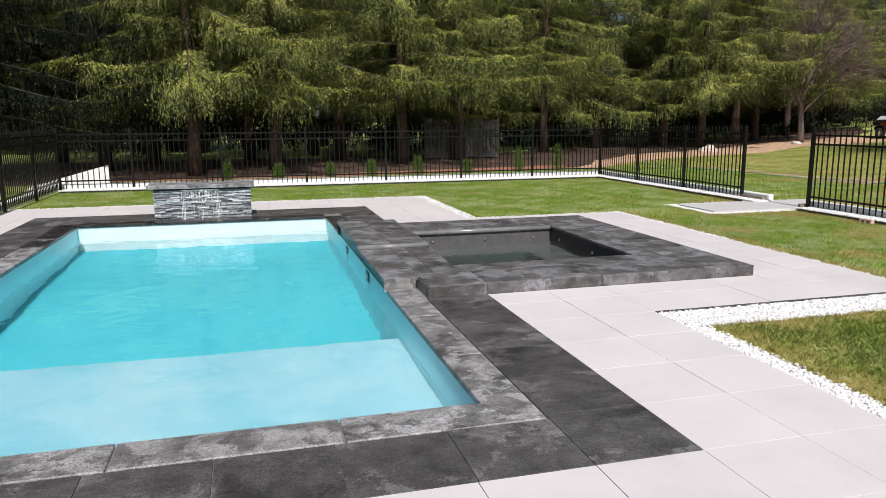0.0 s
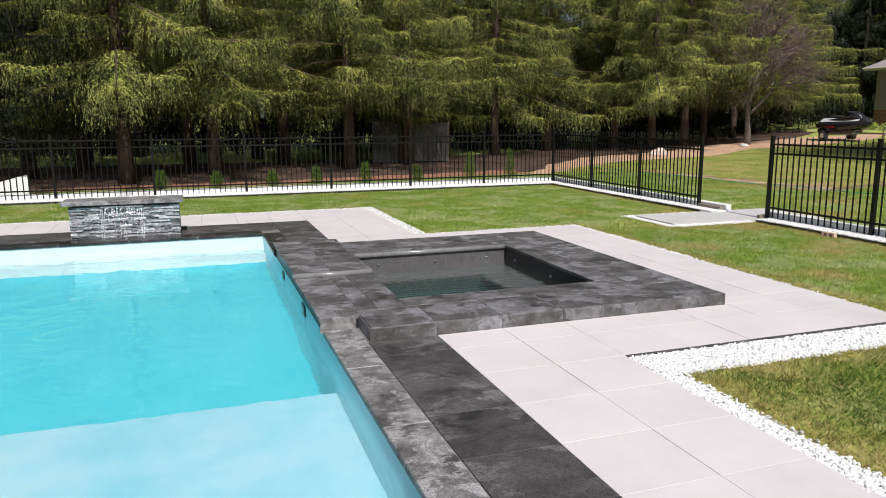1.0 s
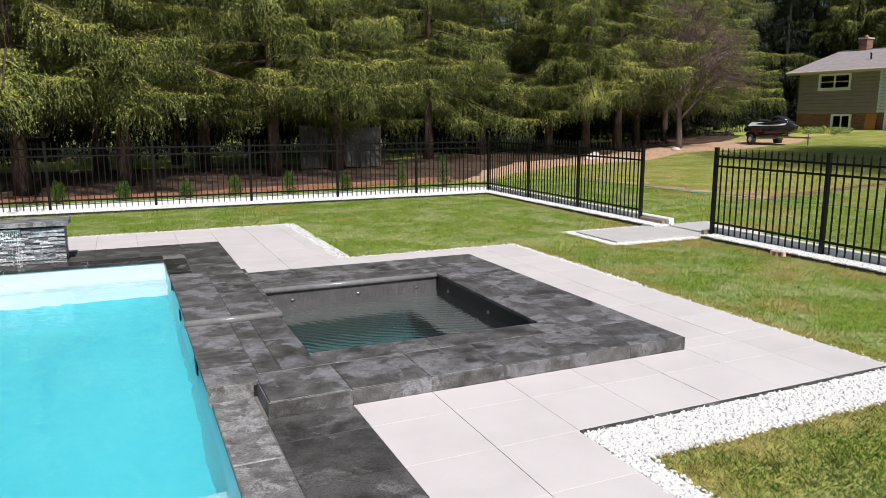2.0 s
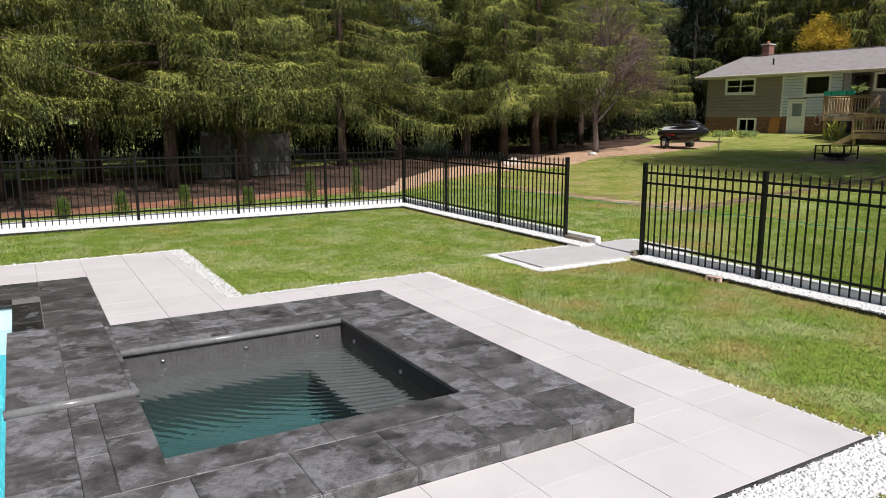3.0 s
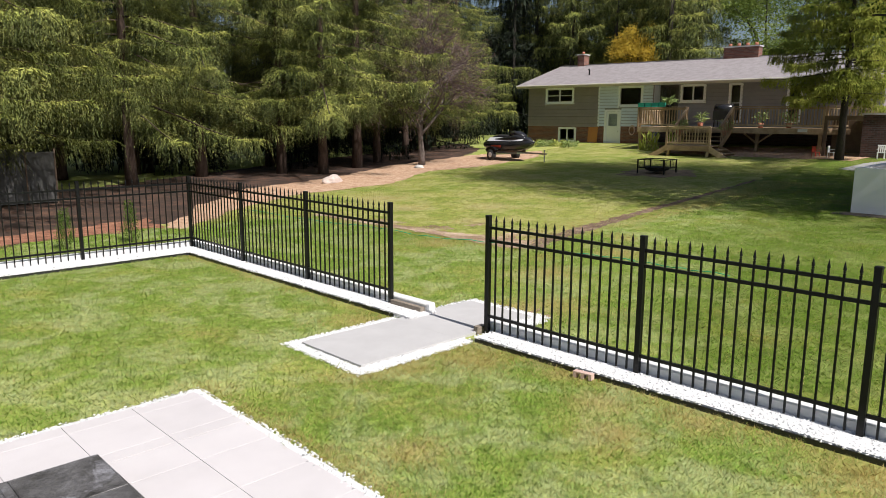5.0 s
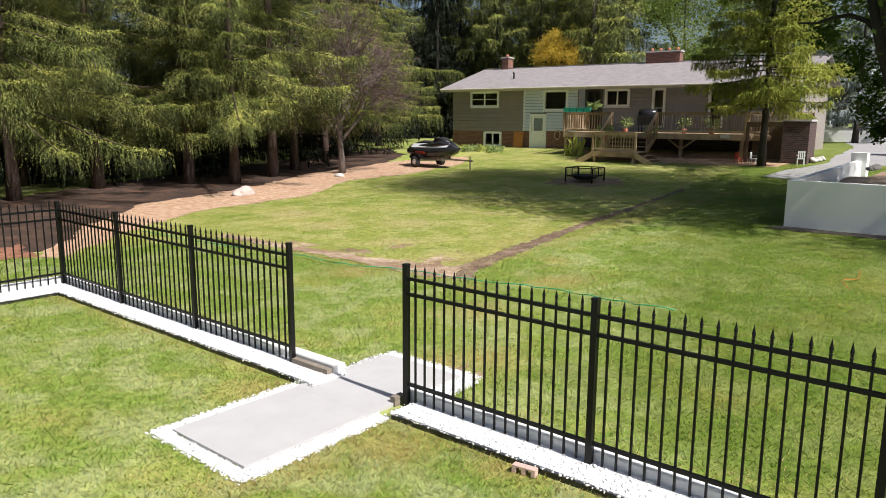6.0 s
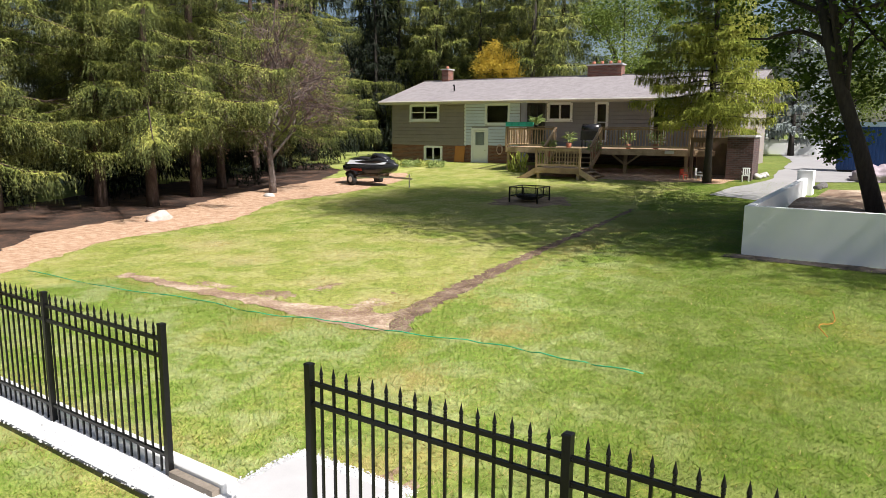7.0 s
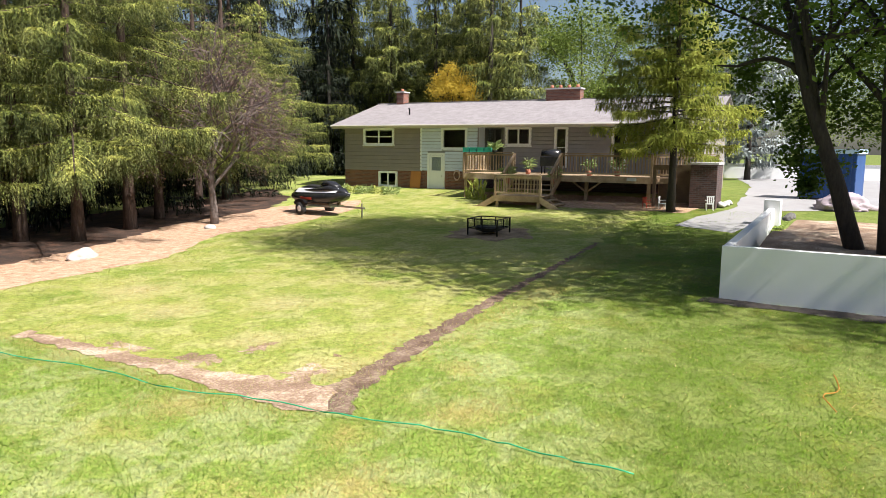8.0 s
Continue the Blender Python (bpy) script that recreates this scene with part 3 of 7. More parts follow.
# rim coping next to the water, then the outer slabs
slabs(spa, "slab", M_RIM, (a0, a1 + 0.26, b0 - 0.26, b0 + 0.015), SZ - 0.03, SZ, chamfer=0.004, px=0.9)
slabs(spa, "slab", M_RIM, (a1 - 0.015, a1 + 0.26, b0 + 0.015, b1), SZ - 0.03, SZ, chamfer=0.004, py=0.9)
slabs(spa, "slab", M_RIM, (a0, a1 + 0.26, b1, b1 + 0.30), SZ - 0.03, SZ, chamfer=0.004, px=0.9)
slabs(spa, "slab", M_RIM, (a0 - 0.24, a0 + 0.015, b0 - 0.26, 6.76), SZ - 0.03, SZ, chamfer=0.004, py=0.7)
slabs(spa, "slab", M_RIM, (spa_x0 + 0.012, spa_x1 - 0.012, spa_y0 + 0.012, b0 - 0.26), SZ - 0.03, SZ, chamfer=0.004, ox=1.785)
slabs(spa, "slab", M_RIM, (a1 + 0.26, spa_x1 - 0.012, b0 - 0.26, spa_y1 - 0.012), SZ - 0.03, SZ, chamfer=0.004)
slabs(spa, "slab", M_RIM, (a0, a1 + 0.26, b1 + 0.30, spa_y1 - 0.012), SZ - 0.03, SZ, chamfer=0.004)
slabs(spa, "slab", M_RIM, (1.30, a0 - 0.24, b0 - 0.26, 6.76), SZ - 0.03, SZ, chamfer=0.004, py=0.5)
# facing
slabs(spa, "facing_slab", M_RIM, (spa_x0, spa_x1, spa_y0, spa_y0 + 0.012), -0.02, SZ - 0.004, ox=1.785, chamfer=0.003)
slabs(spa, "facing_slab", M_RIM, (spa_x1 - 0.012, spa_x1, spa_y0 + 0.013, spa_y1), -0.02, SZ - 0.004, chamfer=0.003)
slabs(spa, "facing_slab", M_RIM, (spa_x0, spa_x0 + 0.012, spa_y0 + 0.013, 5.33), -0.02, SZ - 0.004, chamfer=0.003)
slabs(spa, "facing_slab", M_RIM, (a0, spa_x1 - 0.013, spa_y1 - 0.012, spa_y1), -0.02, SZ - 0.004, chamfer=0.003)
# spillway block beside the pool, and the higher slab behind it
boxes("spillway_core", M_SHADEBLACK, spa, (1.003, 1.299, 5.33, 6.76, -0.034, SZ - 0.032), label="dark spillway wall")
slabs(spa, "slab", M_RIM, (0.965, 1.30, 5.32, 6.76), SZ - 0.03, SZ, py=0.36)
slabs(spa, "facing_slab", M_COPING, (0.97, 1.25, 5.305, 5.319), -0.02, SZ - 0.004, chamfer=0.002)
HZ = 0.148
# Core is coloured black to paint the shadow below the rounded edge.
boxes("upper_core", M_SHADEBLACK, spa, (1.003, a0 - 0.121, 6.80, 8.61, -0.034, HZ - 0.031), label="core coloured black for the shadow under the edge")
slabs(spa, "slab", M_RIM, (0.965, a0 + 0.02, 6.765, 8.65), HZ - 0.03, HZ, px=0.36, py=0.42)
bullnose("bullnose_edge", spa, (0.955, 6.765), (a0 + 0.03, 6.765), HZ)
bullnose("bullnose_edge", spa, (a0 + 0.02, b1), (a1, b1), SZ + 0.004)
slabs(spa, "facing_slab", M_RIM, (0.97, a0, 8.65, 8.662), -0.02, HZ - 0.004, chamfer=0.002)
# waterline tiles on the lit wall, thin upright pieces over a band
bm = bmesh.new()
for k in range(44):
    x = a0 + 0.03 + k * (a1 - a0 - 0.05) / 44
    box(bm, x, x + 0.0035, b1 - 0.003, b1 + 0.002, -0.10, -0.012 + 0.008 * (k % 2))
part("tile_joint", bm, M_SPA, spa, "dark upright mosaic joints")
for x, z in ((2.05, -0.02), (2.73, -0.02), (3.38, -0.02)):
    bm = bmesh.new()
    tube(bm, [(x, b1 + 0.002, z - 0.02), (x, b1 - 0.012, z - 0.02)], [0.021, 0.016], 12)
    for v in bm.verts:
        v.co.z = z - 0.02 + (v.co.z - z + 0.02) * 0.6
    part("jet", bm, M_STEEL, spa, "small pale spa jet", True)
for y in (6.62, 7.52):
    bm = bmesh.new()
    tube(bm, [(a1 + 0.002, y, -0.045), (a1 - 0.012, y, -0.045)], [0.02, 0.017], 12)
    part("jet", bm, M_STEEL, spa, "small pale spa jet", True)

# ---- paving ----
patio = tagged(new("pavement"), "patio of pale pavers with a dark slate border", "patio", kind="structure")
bm = bmesh.new()
# bedding under the pavers, cut round pool and spa
for d in ((-4.0, POOL[0] - T, 2.5, 12.7), (POOL[0] - T, 3.0, POOL[3] + T, 12.7), (POOL[1] + T, 3.0, 8.67, POOL[3] + T), (3.0, 5.5, 8.67, 9.5),
          (4.43, 5.5, 4.05, 8.67), (POOL[1] + T, 5.5, 4.05, 4.91), (1.01, 1.28, 4.91, 5.33), (POOL[1] + T, 2.84, -1.8, 4.05), (-4.0, POOL[1] + T, -1.8, POOL[2] - T)):
    box(bm, *d, -0.06, -0.008)
for d in ((POOL[1] + 0.001, 1.26, 2.40, 10.62), (-2.77, POOL[0] - 0.001, 2.40, 10.62), (POOL[0], POOL[1], 2.40, POOL[2] - 0.001), (POOL[0], POOL[1], POOL[3] + 0.001, 10.63)):
    box(bm, *d, -0.034, -0.012)
part("bedding", bm, M_JOINT, patio, "sand bedding in the joints")
# coping round the pool
cop = []
yy = [2.405, 3.45, 4.4, 5.30]
for v0, v1 in zip(yy[:-1], yy[1:]):
    cop.append([(0.985, max(v0, 2.405)), (1.255, v0), (1.255, v1), (0.985, v1)])
cop[0] = [(0.985, 2.685), (1.255, 2.409), (1.255, 3.45), (0.985, 3.45)]
xx = [-2.76, -1.82, -0.77, 0.25, 1.255]
for u0, u1 in zip(xx, xx[1:]):
    cop.append([(u0, 2.405), (u1, 2.405), (u1, 2.685), (u0, 2.685)])
cop[-1] = [(0.25, 2.405), (1.251, 2.405), (0.981, 2.685), (0.25, 2.685)]
for k in range(8):
    v0 = 2.685 + k * 0.98
    cop.append([(-2.76, v0), (-2.485, v0), (-2.485, min(v0 + 0.98, 10.62)), (-2.76, min(v0 + 0.98, 10.62))])
for k in range(4):
    u0 = -2.485 + k * 0.87
    cop.append([(u0, 10.335), (u0 + 0.87, 10.335), (u0 + 0.87, 10.62), (u0, 10.62)])
for k in range(2):
    v0 = 8.665 + k * 0.835
    cop.append([(0.985, v0), (1.25, v0), (1.25, v0 + 0.835), (0.985, v0 + 0.835)])
for poly in cop:
    cx, cy = sum(p[0] for p in poly) / 4, sum(p[1] for p in poly) / 4
    bm = bmesh.new()
    prism(bm, [(cx + (x - cx) * (1 - 0.005 / max(abs(x - cx), 0.05)) - cx, cy + (y - cy) * (1 - 0.003 / max(abs(y - cy), 0.05)) - cy) for x, y in poly], -0.035, 0.004, 0.006)
    ob = part("coping_stone", bm, M_WET if cy > 8.6 else M_COPING, patio)
    ob.location = (cx, cy, random.uniform(-0.001, 0.001))
# dark border
for r in ((1.257, 1.785, 1.90, 4.915), (-3.30, 1.257, 1.90, 2.403), (-3.30, -2.762, 2.403, 11.45), (-2.762, 1.785, 10.622, 11.45), (1.252, 1.785, 8.665, 10.622)):
    slabs(patio, "dark_paver", M_DARK, r, -0.03, 0.0, ox=0.20, oy=4.04, joint=0.003)
# pale field
for r in ((1.785, 2.84, 1.90, 4.04), (-4.0, 2.84, -1.8, 1.90), (1.785, 5.50, 4.04, 4.917), (4.423, 5.50, 4.917, 8.66), (1.785, 5.50, 8.665, 9.50), (1.785, 3.0, 9.50, 12.72), (-4.0, 1.785, 11.45, 12.72), (-4.0, -3.30, 1.90, 11.45)):
    slabs(patio, "pale_paver", M_LIGHT, r, -0.03, 0.0, ox=1.785, oy=4.04, joint=0.0032)
# slate edging strip along the pale field
boxes("edging_strip", M_DARK, patio, (2.845, 5.50, 4.015, 4.035, -0.08, 0.003), label="thin dark edging strip")

# concrete pad at the gate
pad = tagged(new("gate_pad"), "pale concrete landing slab in the gate opening", "concrete slab")
slabs(pad, "pad_slab", M_CONCRETE, (6.93, 9.50, 9.02, 10.03), -0.05, 0.012, px=1.285, py=2.0)

# ---- marble chips ----
def stone_shape(rnd):
    bm = bmesh.new()
    bmesh.ops.create_icosphere(bm, subdivisions=1, radius=1.0)
    for v in bm.verts:
        v.co *= rnd.uniform(0.6, 1.25)
    co = np.array([v.co[:] for v in bm.verts])
    fa = np.array([[v.index for v in f.verts] for f in bm.faces])
    bm.free()
    return co, fa


SHAPES = [stone_shape(random.Random(k)) for k in range(5)]


def gravel(name, rects, label, density=4600, size=0.0098, seed=1, edge=0.035, lift=0.0):
    r = np.random.RandomState(seed)
    V, F, base = [], [], 0
    for xa, xb, ya, yb in rects:
        n = int((xb - xa) * (yb - ya) * density)
        pos = np.stack([r.uniform(xa - edge, xb + edge, n), r.uniform(ya - edge, yb + edge, n)], 1)
        s = size * r.uniform(0.55, 1.35, n)
        for k, (co, fa) in enumerate(SHAPES):
            idx = np.arange(k, n, 5)
            m = len(idx)
            ang = r.uniform(0, 6.28, m)
            sc = s[idx][:, None] * r.uniform(0.5, 1.5, (m, 3))
            v = co[None] * sc[:, None, :]
            c_, s_ = np.cos(ang)[:, None], np.sin(ang)[:, None]
            vx, vy = v[..., 0] * c_ - v[..., 1] * s_, v[..., 0] * s_ + v[..., 1] * c_
            z = land_np(pos[idx, 0])[:, None] + lift + 0.004 + r.uniform(0, 0.012, m)[:, None]
            vv = np.stack([vx + pos[idx, 0][:, None], vy + pos[idx, 1][:, None], v[..., 2] * 0.8 + z], 2).reshape(-1, 3)
            ff = (fa[None] + (np.arange(m) * len(co))[:, None, None]).reshape(-1, 3) + base
            V.append(vv)
            F.append(ff)
            base += len(vv)
    ob = new(name, raw_mesh(name, np.concatenate(V), np.concatenate(F), M_GRAVEL))
    bm = bmesh.new()
    for xa, xb, ya, yb in rects:
        box(bm, xa, xb, ya, yb, -0.06, lift - 0.008)
    part("gravel_base", bm, M_GRAVEL, ob)
    return tagged(ob, label, "gravel", kind="stuff")


GRAVEL_DECK = [(2.86, 5.62, 3.64, 4.01), (2.85, 2.99, -1.0, 3.64), (5.505, 5.53, 4.01, 6.8), (5.505, 5.56, 6.8, 9.56), (3.01, 5.505, 9.505, 9.56), (3.01, 3.15, 9.60, 12.80), (-4.0, 3.01, 12.73, 12.80)]
GRAVEL_PAD = [(6.80, 6.92, 8.88, 10.16), (6.92, 8.30, 10.04, 10.16), (6.92, 8.30, 8.86, 9.01), (9.51, 9.64, 8.86, 10.10), (8.80, 9.51, 8.80, 9.01), (8.86, 9.51, 10.04, 10.12)]
GRAVEL_FENCE = [(8.34, 8.70, 9.9, 15.65), (8.34, 8.70, -2.0, 8.86), (-3.9, 8.70, 15.65, 16.22)]
gravel("marble_chips", GRAVEL_DECK, "bright white marble chips beside the patio", seed=1)
gravel("marble_chips", GRAVEL_PAD, "bright white marble chips round the landing slab", seed=2)
gravel("marble_chips", GRAVEL_FENCE, "bright white marble chips under the fence", density=1500, seed=3, lift=0.042)

# ---- fence ----
FW, PITCH, FTOP = 1.86, 1.86 / 17, 1.315
bm = bmesh.new()
box(bm, -0.0078, 0.0078, -0.0078, 0.0078, 0.05, 1.225)
for z0, z1, r0, r1 in ((1.225, 1.233, 0.012, 0.012), (1.233, 1.241, 0.006, 0.006), (1.241, 1.251, 0.011, 0.011), (1.251, 1.262, 0.006, 0.014), (1.262, 1.325, 0.014, 0.0008)):
    tube(bm, [(0, 0, z0), (0, 0, z1)], [r0, r1], 8)
PICKET = mesh_of("picket", bm, M_BLACK)
bm = bmesh.new()
box(bm, -0.0245, 0.0245, -0.0245, 0.0245, -0.12, FTOP - 0.012)
prism(bm, [(-0.027, -0.027), (0.027, -0.027), (0.027, 0.027), (-0.027, 0.027)], FTOP - 0.012, FTOP + 0.006, 0.006)
POST = mesh_of("post", bm, M_BLACK)
RAILS = {}


def rail_mesh(w):
    if w not in RAILS:
        bm = bmesh.new()
        box(bm, 0.0245, w - 0.0245, -0.013, 0.013, 0.003, 0.032)
        for x in (0.034, w - 0.034):
            tube(bm, [(x, -0.016, 0.017), (x, -0.021, 0.017)], [0.006, 0.005], 6)
        RAILS[w] = mesh_of("rail", bm, M_BLACK)
    return RAILS[w]


def fence_panel(m, w=FW, post=True, last=False):
    ob = empty("fence_panel", "black metal fence panel with spear-topped pickets", "fence", "pool fence panels", m)
    for z in (0.19, 1.03, 1.17):
        part("rail", rail_mesh(round(w, 3)), M_BLACK, ob).location = (0, 0, z)
    n = round(w / PITCH)
    for k in range(1, n):
        part("picket", PICKET, M_BLACK, ob).location = (k * w / n, 0, 0)
    part("post", POST, M_BLACK, ob)
    if last:
        part("post", POST, M_BLACK, ob).location = (w, 0, 0)
    return ob


EX, NY = 8.62, 16.16
for k in range(3):      # east side, north of the gate
    fence_panel(pose(EX, 10.58 + FW * k, -0.01, 0, 0, 90))
for k in range(7):      # east side, south of the gate
    fence_panel(pose(EX, 8.94 - FW * k, -0.01, 0, 0, -90), last=(k == 6))
for k in range(7):      # north side
    fence_panel(pose(EX - FW * k, NY, -0.01, 0, 0, 180), w=FW if k < 6 else 1.45)
for k in range(6):      # west side
    fence_panel(pose(-3.99, NY - FW * k, -0.01, 0, 0, -90), last=(k == 5))


def curb(name, x0, x1, y0, y1, label):
    """A low white kerb with eased edges, along its longer side."""
    ob = empty(name, label, "edging")
    bm = bmesh.new()
    along_y = y1 - y0 > x1 - x0
    lo, hi, s0_, s1_ = (x0, x1, y0, y1) if along_y else (y0, y1, x0, x1)
    c, w = (lo + hi) / 2, (hi - lo) / 2
    prof = [(-w, -0.05), (-w, 0.108), (-w * 0.9, 0.120), (-w * 0.75, 0.125), (w * 0.75, 0.125), (w * 0.9, 0.120), (w, 0.108), (w, -0.05)]
    rings = [[bm.verts.new((c + u, s, z) if along_y else (s, c + u, z)) for u, z in prof] for s in (s0_, s1_)]
    for k in range(len(prof)):
        q = (k + 1) % len(prof)
        bm.faces.new((rings[0][k], rings[0][q], rings[1][q], rings[1][k]))
    bm.faces.new(rings[0])
    bm.faces.new(rings[1])
    part("kerb", bm, M_PVC, ob)
    return ob


curb("fence_curb", 8.665, 8.80, 9.96, 16.30, "white edging board behind the fence")
curb("fence_curb", 8.665, 8.80, -4.0, 9.02, "white edging board behind the fence")
curb("fence_curb", -4.1, 8.664, 16.21, 16.34, "white edging board behind the fence")
curb("fence_curb", -4.22, -4.05, 8.0, 16.20, "white edging board beside the fence")
boxes("timber", M_TIMBER, empty("edging_timber", "weathered edging timber at the gate", "timber"), (8.585, 8.655, 9.99, 10.545, -0.04, 0.085))
boxes("timber", M_TIMBER, empty("edging_timber", "weathered edging timber at the gate", "timber"), (8.53, 8.662, 9.0, 9.06, -0.04, 0.07))

# ---- waterfall wall ----
fall = empty("water_feature", "stacked stone wall with steel lip spilling into the pool", "water feature")
boxes("core", M_JOINT, fall, (-1.46, -0.14, 10.72, 11.06, -0.03, 0.44))
rnd = random.Random(5)
row_z = 0.004
while row_z < 0.43:
    h = rnd.choice((0.014, 0.02, 0.027, 0.018))
    x = -1.50
    while x < -0.105:
        w = min(rnd.uniform(0.07, 0.26), -0.10 - x)
        if -0.10 - (x + w) < 0.06:
            w = -0.10 - x
        bm = bmesh.new()
        d = rnd.uniform(0.0, 0.03)
        prism(bm, [(x + 0.001, 10.69 - d), (x + w - 0.001, 10.69 - d + rnd.uniform(-0.012, 0.012)), (x + w - 0.001, 10.76), (x + 0.001, 10.76)], row_z, row_z + h - 0.0015, 0.003)
        part("ledge_stone", bm, M_STACK, fall)
        x += w
    for xs_ in ((-1.50, -1.44), (-0.16, -0.10)):
        bm = bmesh.new()
        prism(bm, [(xs_[0], 10.765), (xs_[1], 10.765), (xs_[1], 11.08), (xs_[0], 11.08)], row_z, row_z + h - 0.0015, 0.003)
        part("ledge_stone", bm, M_STACK, fall)
    row_z += h
bm = bmesh.new()
prism(bm, [(-1.585, 10.62), (-0.045, 10.62), (-0.045, 11.12), (-1.585, 11.12)], 0.46, 0.515, 0.006)
part("cap_slab", bm, M_COPING, fall, "grey slate cap slab")
boxes("lip", M_STEEL, fall, (-1.10, -0.56, 10.60, 10.70, 0.425, 0.442), label="steel spillway lip")
bm = bmesh.new()
r5 = random.Random(9)
for k in range(26):
    x = -1.09 + k * 0.021 + r5.uniform(-0.004, 0.004)
    edge = k in (0, 1, 24, 25)
    zl = -0.2 if edge or r5.random() < 0.25 else r5.uniform(0.25, 0.4)
    ztop, yv = 0.43, 10.60
    pts = []
    for q in range(7):
        z = ztop + (zl - ztop) * q / 6
        pts.append((x + r5.uniform(-0.003, 0.003), yv - 0.05 * math.sqrt(max(0, ztop - z)) * 3.2, z))
    tube(bm, pts, [0.0055 if edge else 0.0035] * 7, 5)
M_FALL = material("aerated_water", [(0.3, (0.86, 0.90, 0.93)), (0.7, (0.93, 0.95, 0.96))], scale=40, rough=0.15, bump=0.3, bump_scale=120)
M_FALL.node_tree.nodes["Principled BSDF"].inputs["Transmission Weight"].default_value = 0.8
rb = random.Random(19)
for k in range(34):
    bead = Matrix.Translation((rb.uniform(-1.09, -0.57), 10.585 - rb.uniform(0, 0.03), rb.uniform(0.33, 0.43))) @ Matrix.Diagonal((0.010, 0.008, rb.uniform(0.010, 0.022), 1))
    bmesh.ops.create_icosphere(bm, subdivisions=1, radius=1.0, matrix=bead)
for k in range(60):
    a_, d_ = rb.uniform(0, 6.283), 0.22 * math.sqrt(rb.random())
    bead = Matrix.Translation((rb.choice((-1.08, -0.57, -0.82)) + d_ * math.cos(a_), 10.28 + 0.5 * d_ * math.sin(a_), WL + 0.004)) @ Matrix.Diagonal((0.016, 0.013, 0.006, 1))
    bmesh.ops.create_icosphere(bm, subdivisions=1, radius=rb.uniform(0.5, 1.2), matrix=bead)
sheet_ob = part("falling_water", bm, M_FALL, fall, "thin sheet of falling water", True)
sheet_ob.visible_shadow = False

# thin black edging along the fence gravel, and a pale block lying on it
EDGING = tagged(new("lawn_edging"), "thin black plastic edging between grass and gravel", "edging")
for d in ((8.315, 8.330, -2.0, 8.84), (8.315, 8.330, 10.18, 15.628), (-3.9, 8.330, 15.630, 15.645)):
    boxes("strip", M_SHADEBLACK, EDGING, (*d, -0.06, 0.024))
blk = empty("paver_block", "small pinkish hollow block lying on the grass edging", "block", m=pose(8.24, 7.40, 0.0, 0, 0, 8) @ Matrix.Scale(0.62, 4))
M_PINK = material("pinkish_concrete", [(0.3, (0.52, 0.36, 0.31)), (0.7, (0.66, 0.48, 0.42))], scale=12, rough=0.9, bump=0.3)
boxes("block", M_PINK, blk, (-0.05, 0.05, -0.15, -0.10, -0.02, 0.075), (-0.05, 0.05, -0.025, 0.025, -0.02, 0.075), (-0.05, 0.05, 0.10, 0.15, -0.02, 0.075), (-0.05, 0.05, -0.10, -0.025, 0.055, 0.075), (-0.05, 0.05, 0.025, 0.10, 0.055, 0.075))
# sloping white board behind the corner of the fence
slope = empty("white_board", "white board lying aslant behind the fence corner", "board")
bm = bmesh.new()
v = box(bm, -4.75, -3.10, 16.62, 16.66, -0.05, 0.02)
for q in v[4:]:
    q.co.z += 0.02 + 0.28 * (q.co.x + 4.75)
part("board", bm, M_PVC, slope)

# ---- trees ----
def sprays(r, B, D, L, droop, width, K=10, spread=0.5, needle=0.10, jitter=0.25):
    """Needle sprays: from each base B along D, bending down, short slim tufts to both sides in turn."""
    n = len(B)
    V = []
    side = np.cross(D, r.normal(size=(n, 3)))
    side /= np.linalg.norm(side, axis=1, keepdims=True) + 1e-9
    down = np.array([0, 0, -1.0])
    for k in range(K):
        f = (k + 0.5) / K
        c = B + D * (L * f)[:, None] + down * (droop * L * f * f)[:, None]
        ax = D + down * (2 * droop * f)
        ax /= np.linalg.norm(ax, axis=1, keepdims=True) + 1e-9
        d = ax * 0.8 + side * (spread if k % 2 else -spread) + r.normal(size=(n, 3)) * jitter
        ln = (needle * (1.15 - 0.4 * f) * r.uniform(0.6, 1.5, n))[:, None]
        w = np.cross(d, r.normal(size=(n, 3)))
        w /= np.linalg.norm(w, axis=1, keepdims=True) + 1e-9
        w *= (width * r.uniform(0.6, 1.3, n))[:, None]
        V.append(np.stack([c - w, c + w, c + d * ln], 1))
    return np.concatenate(V).reshape(-1, 3)


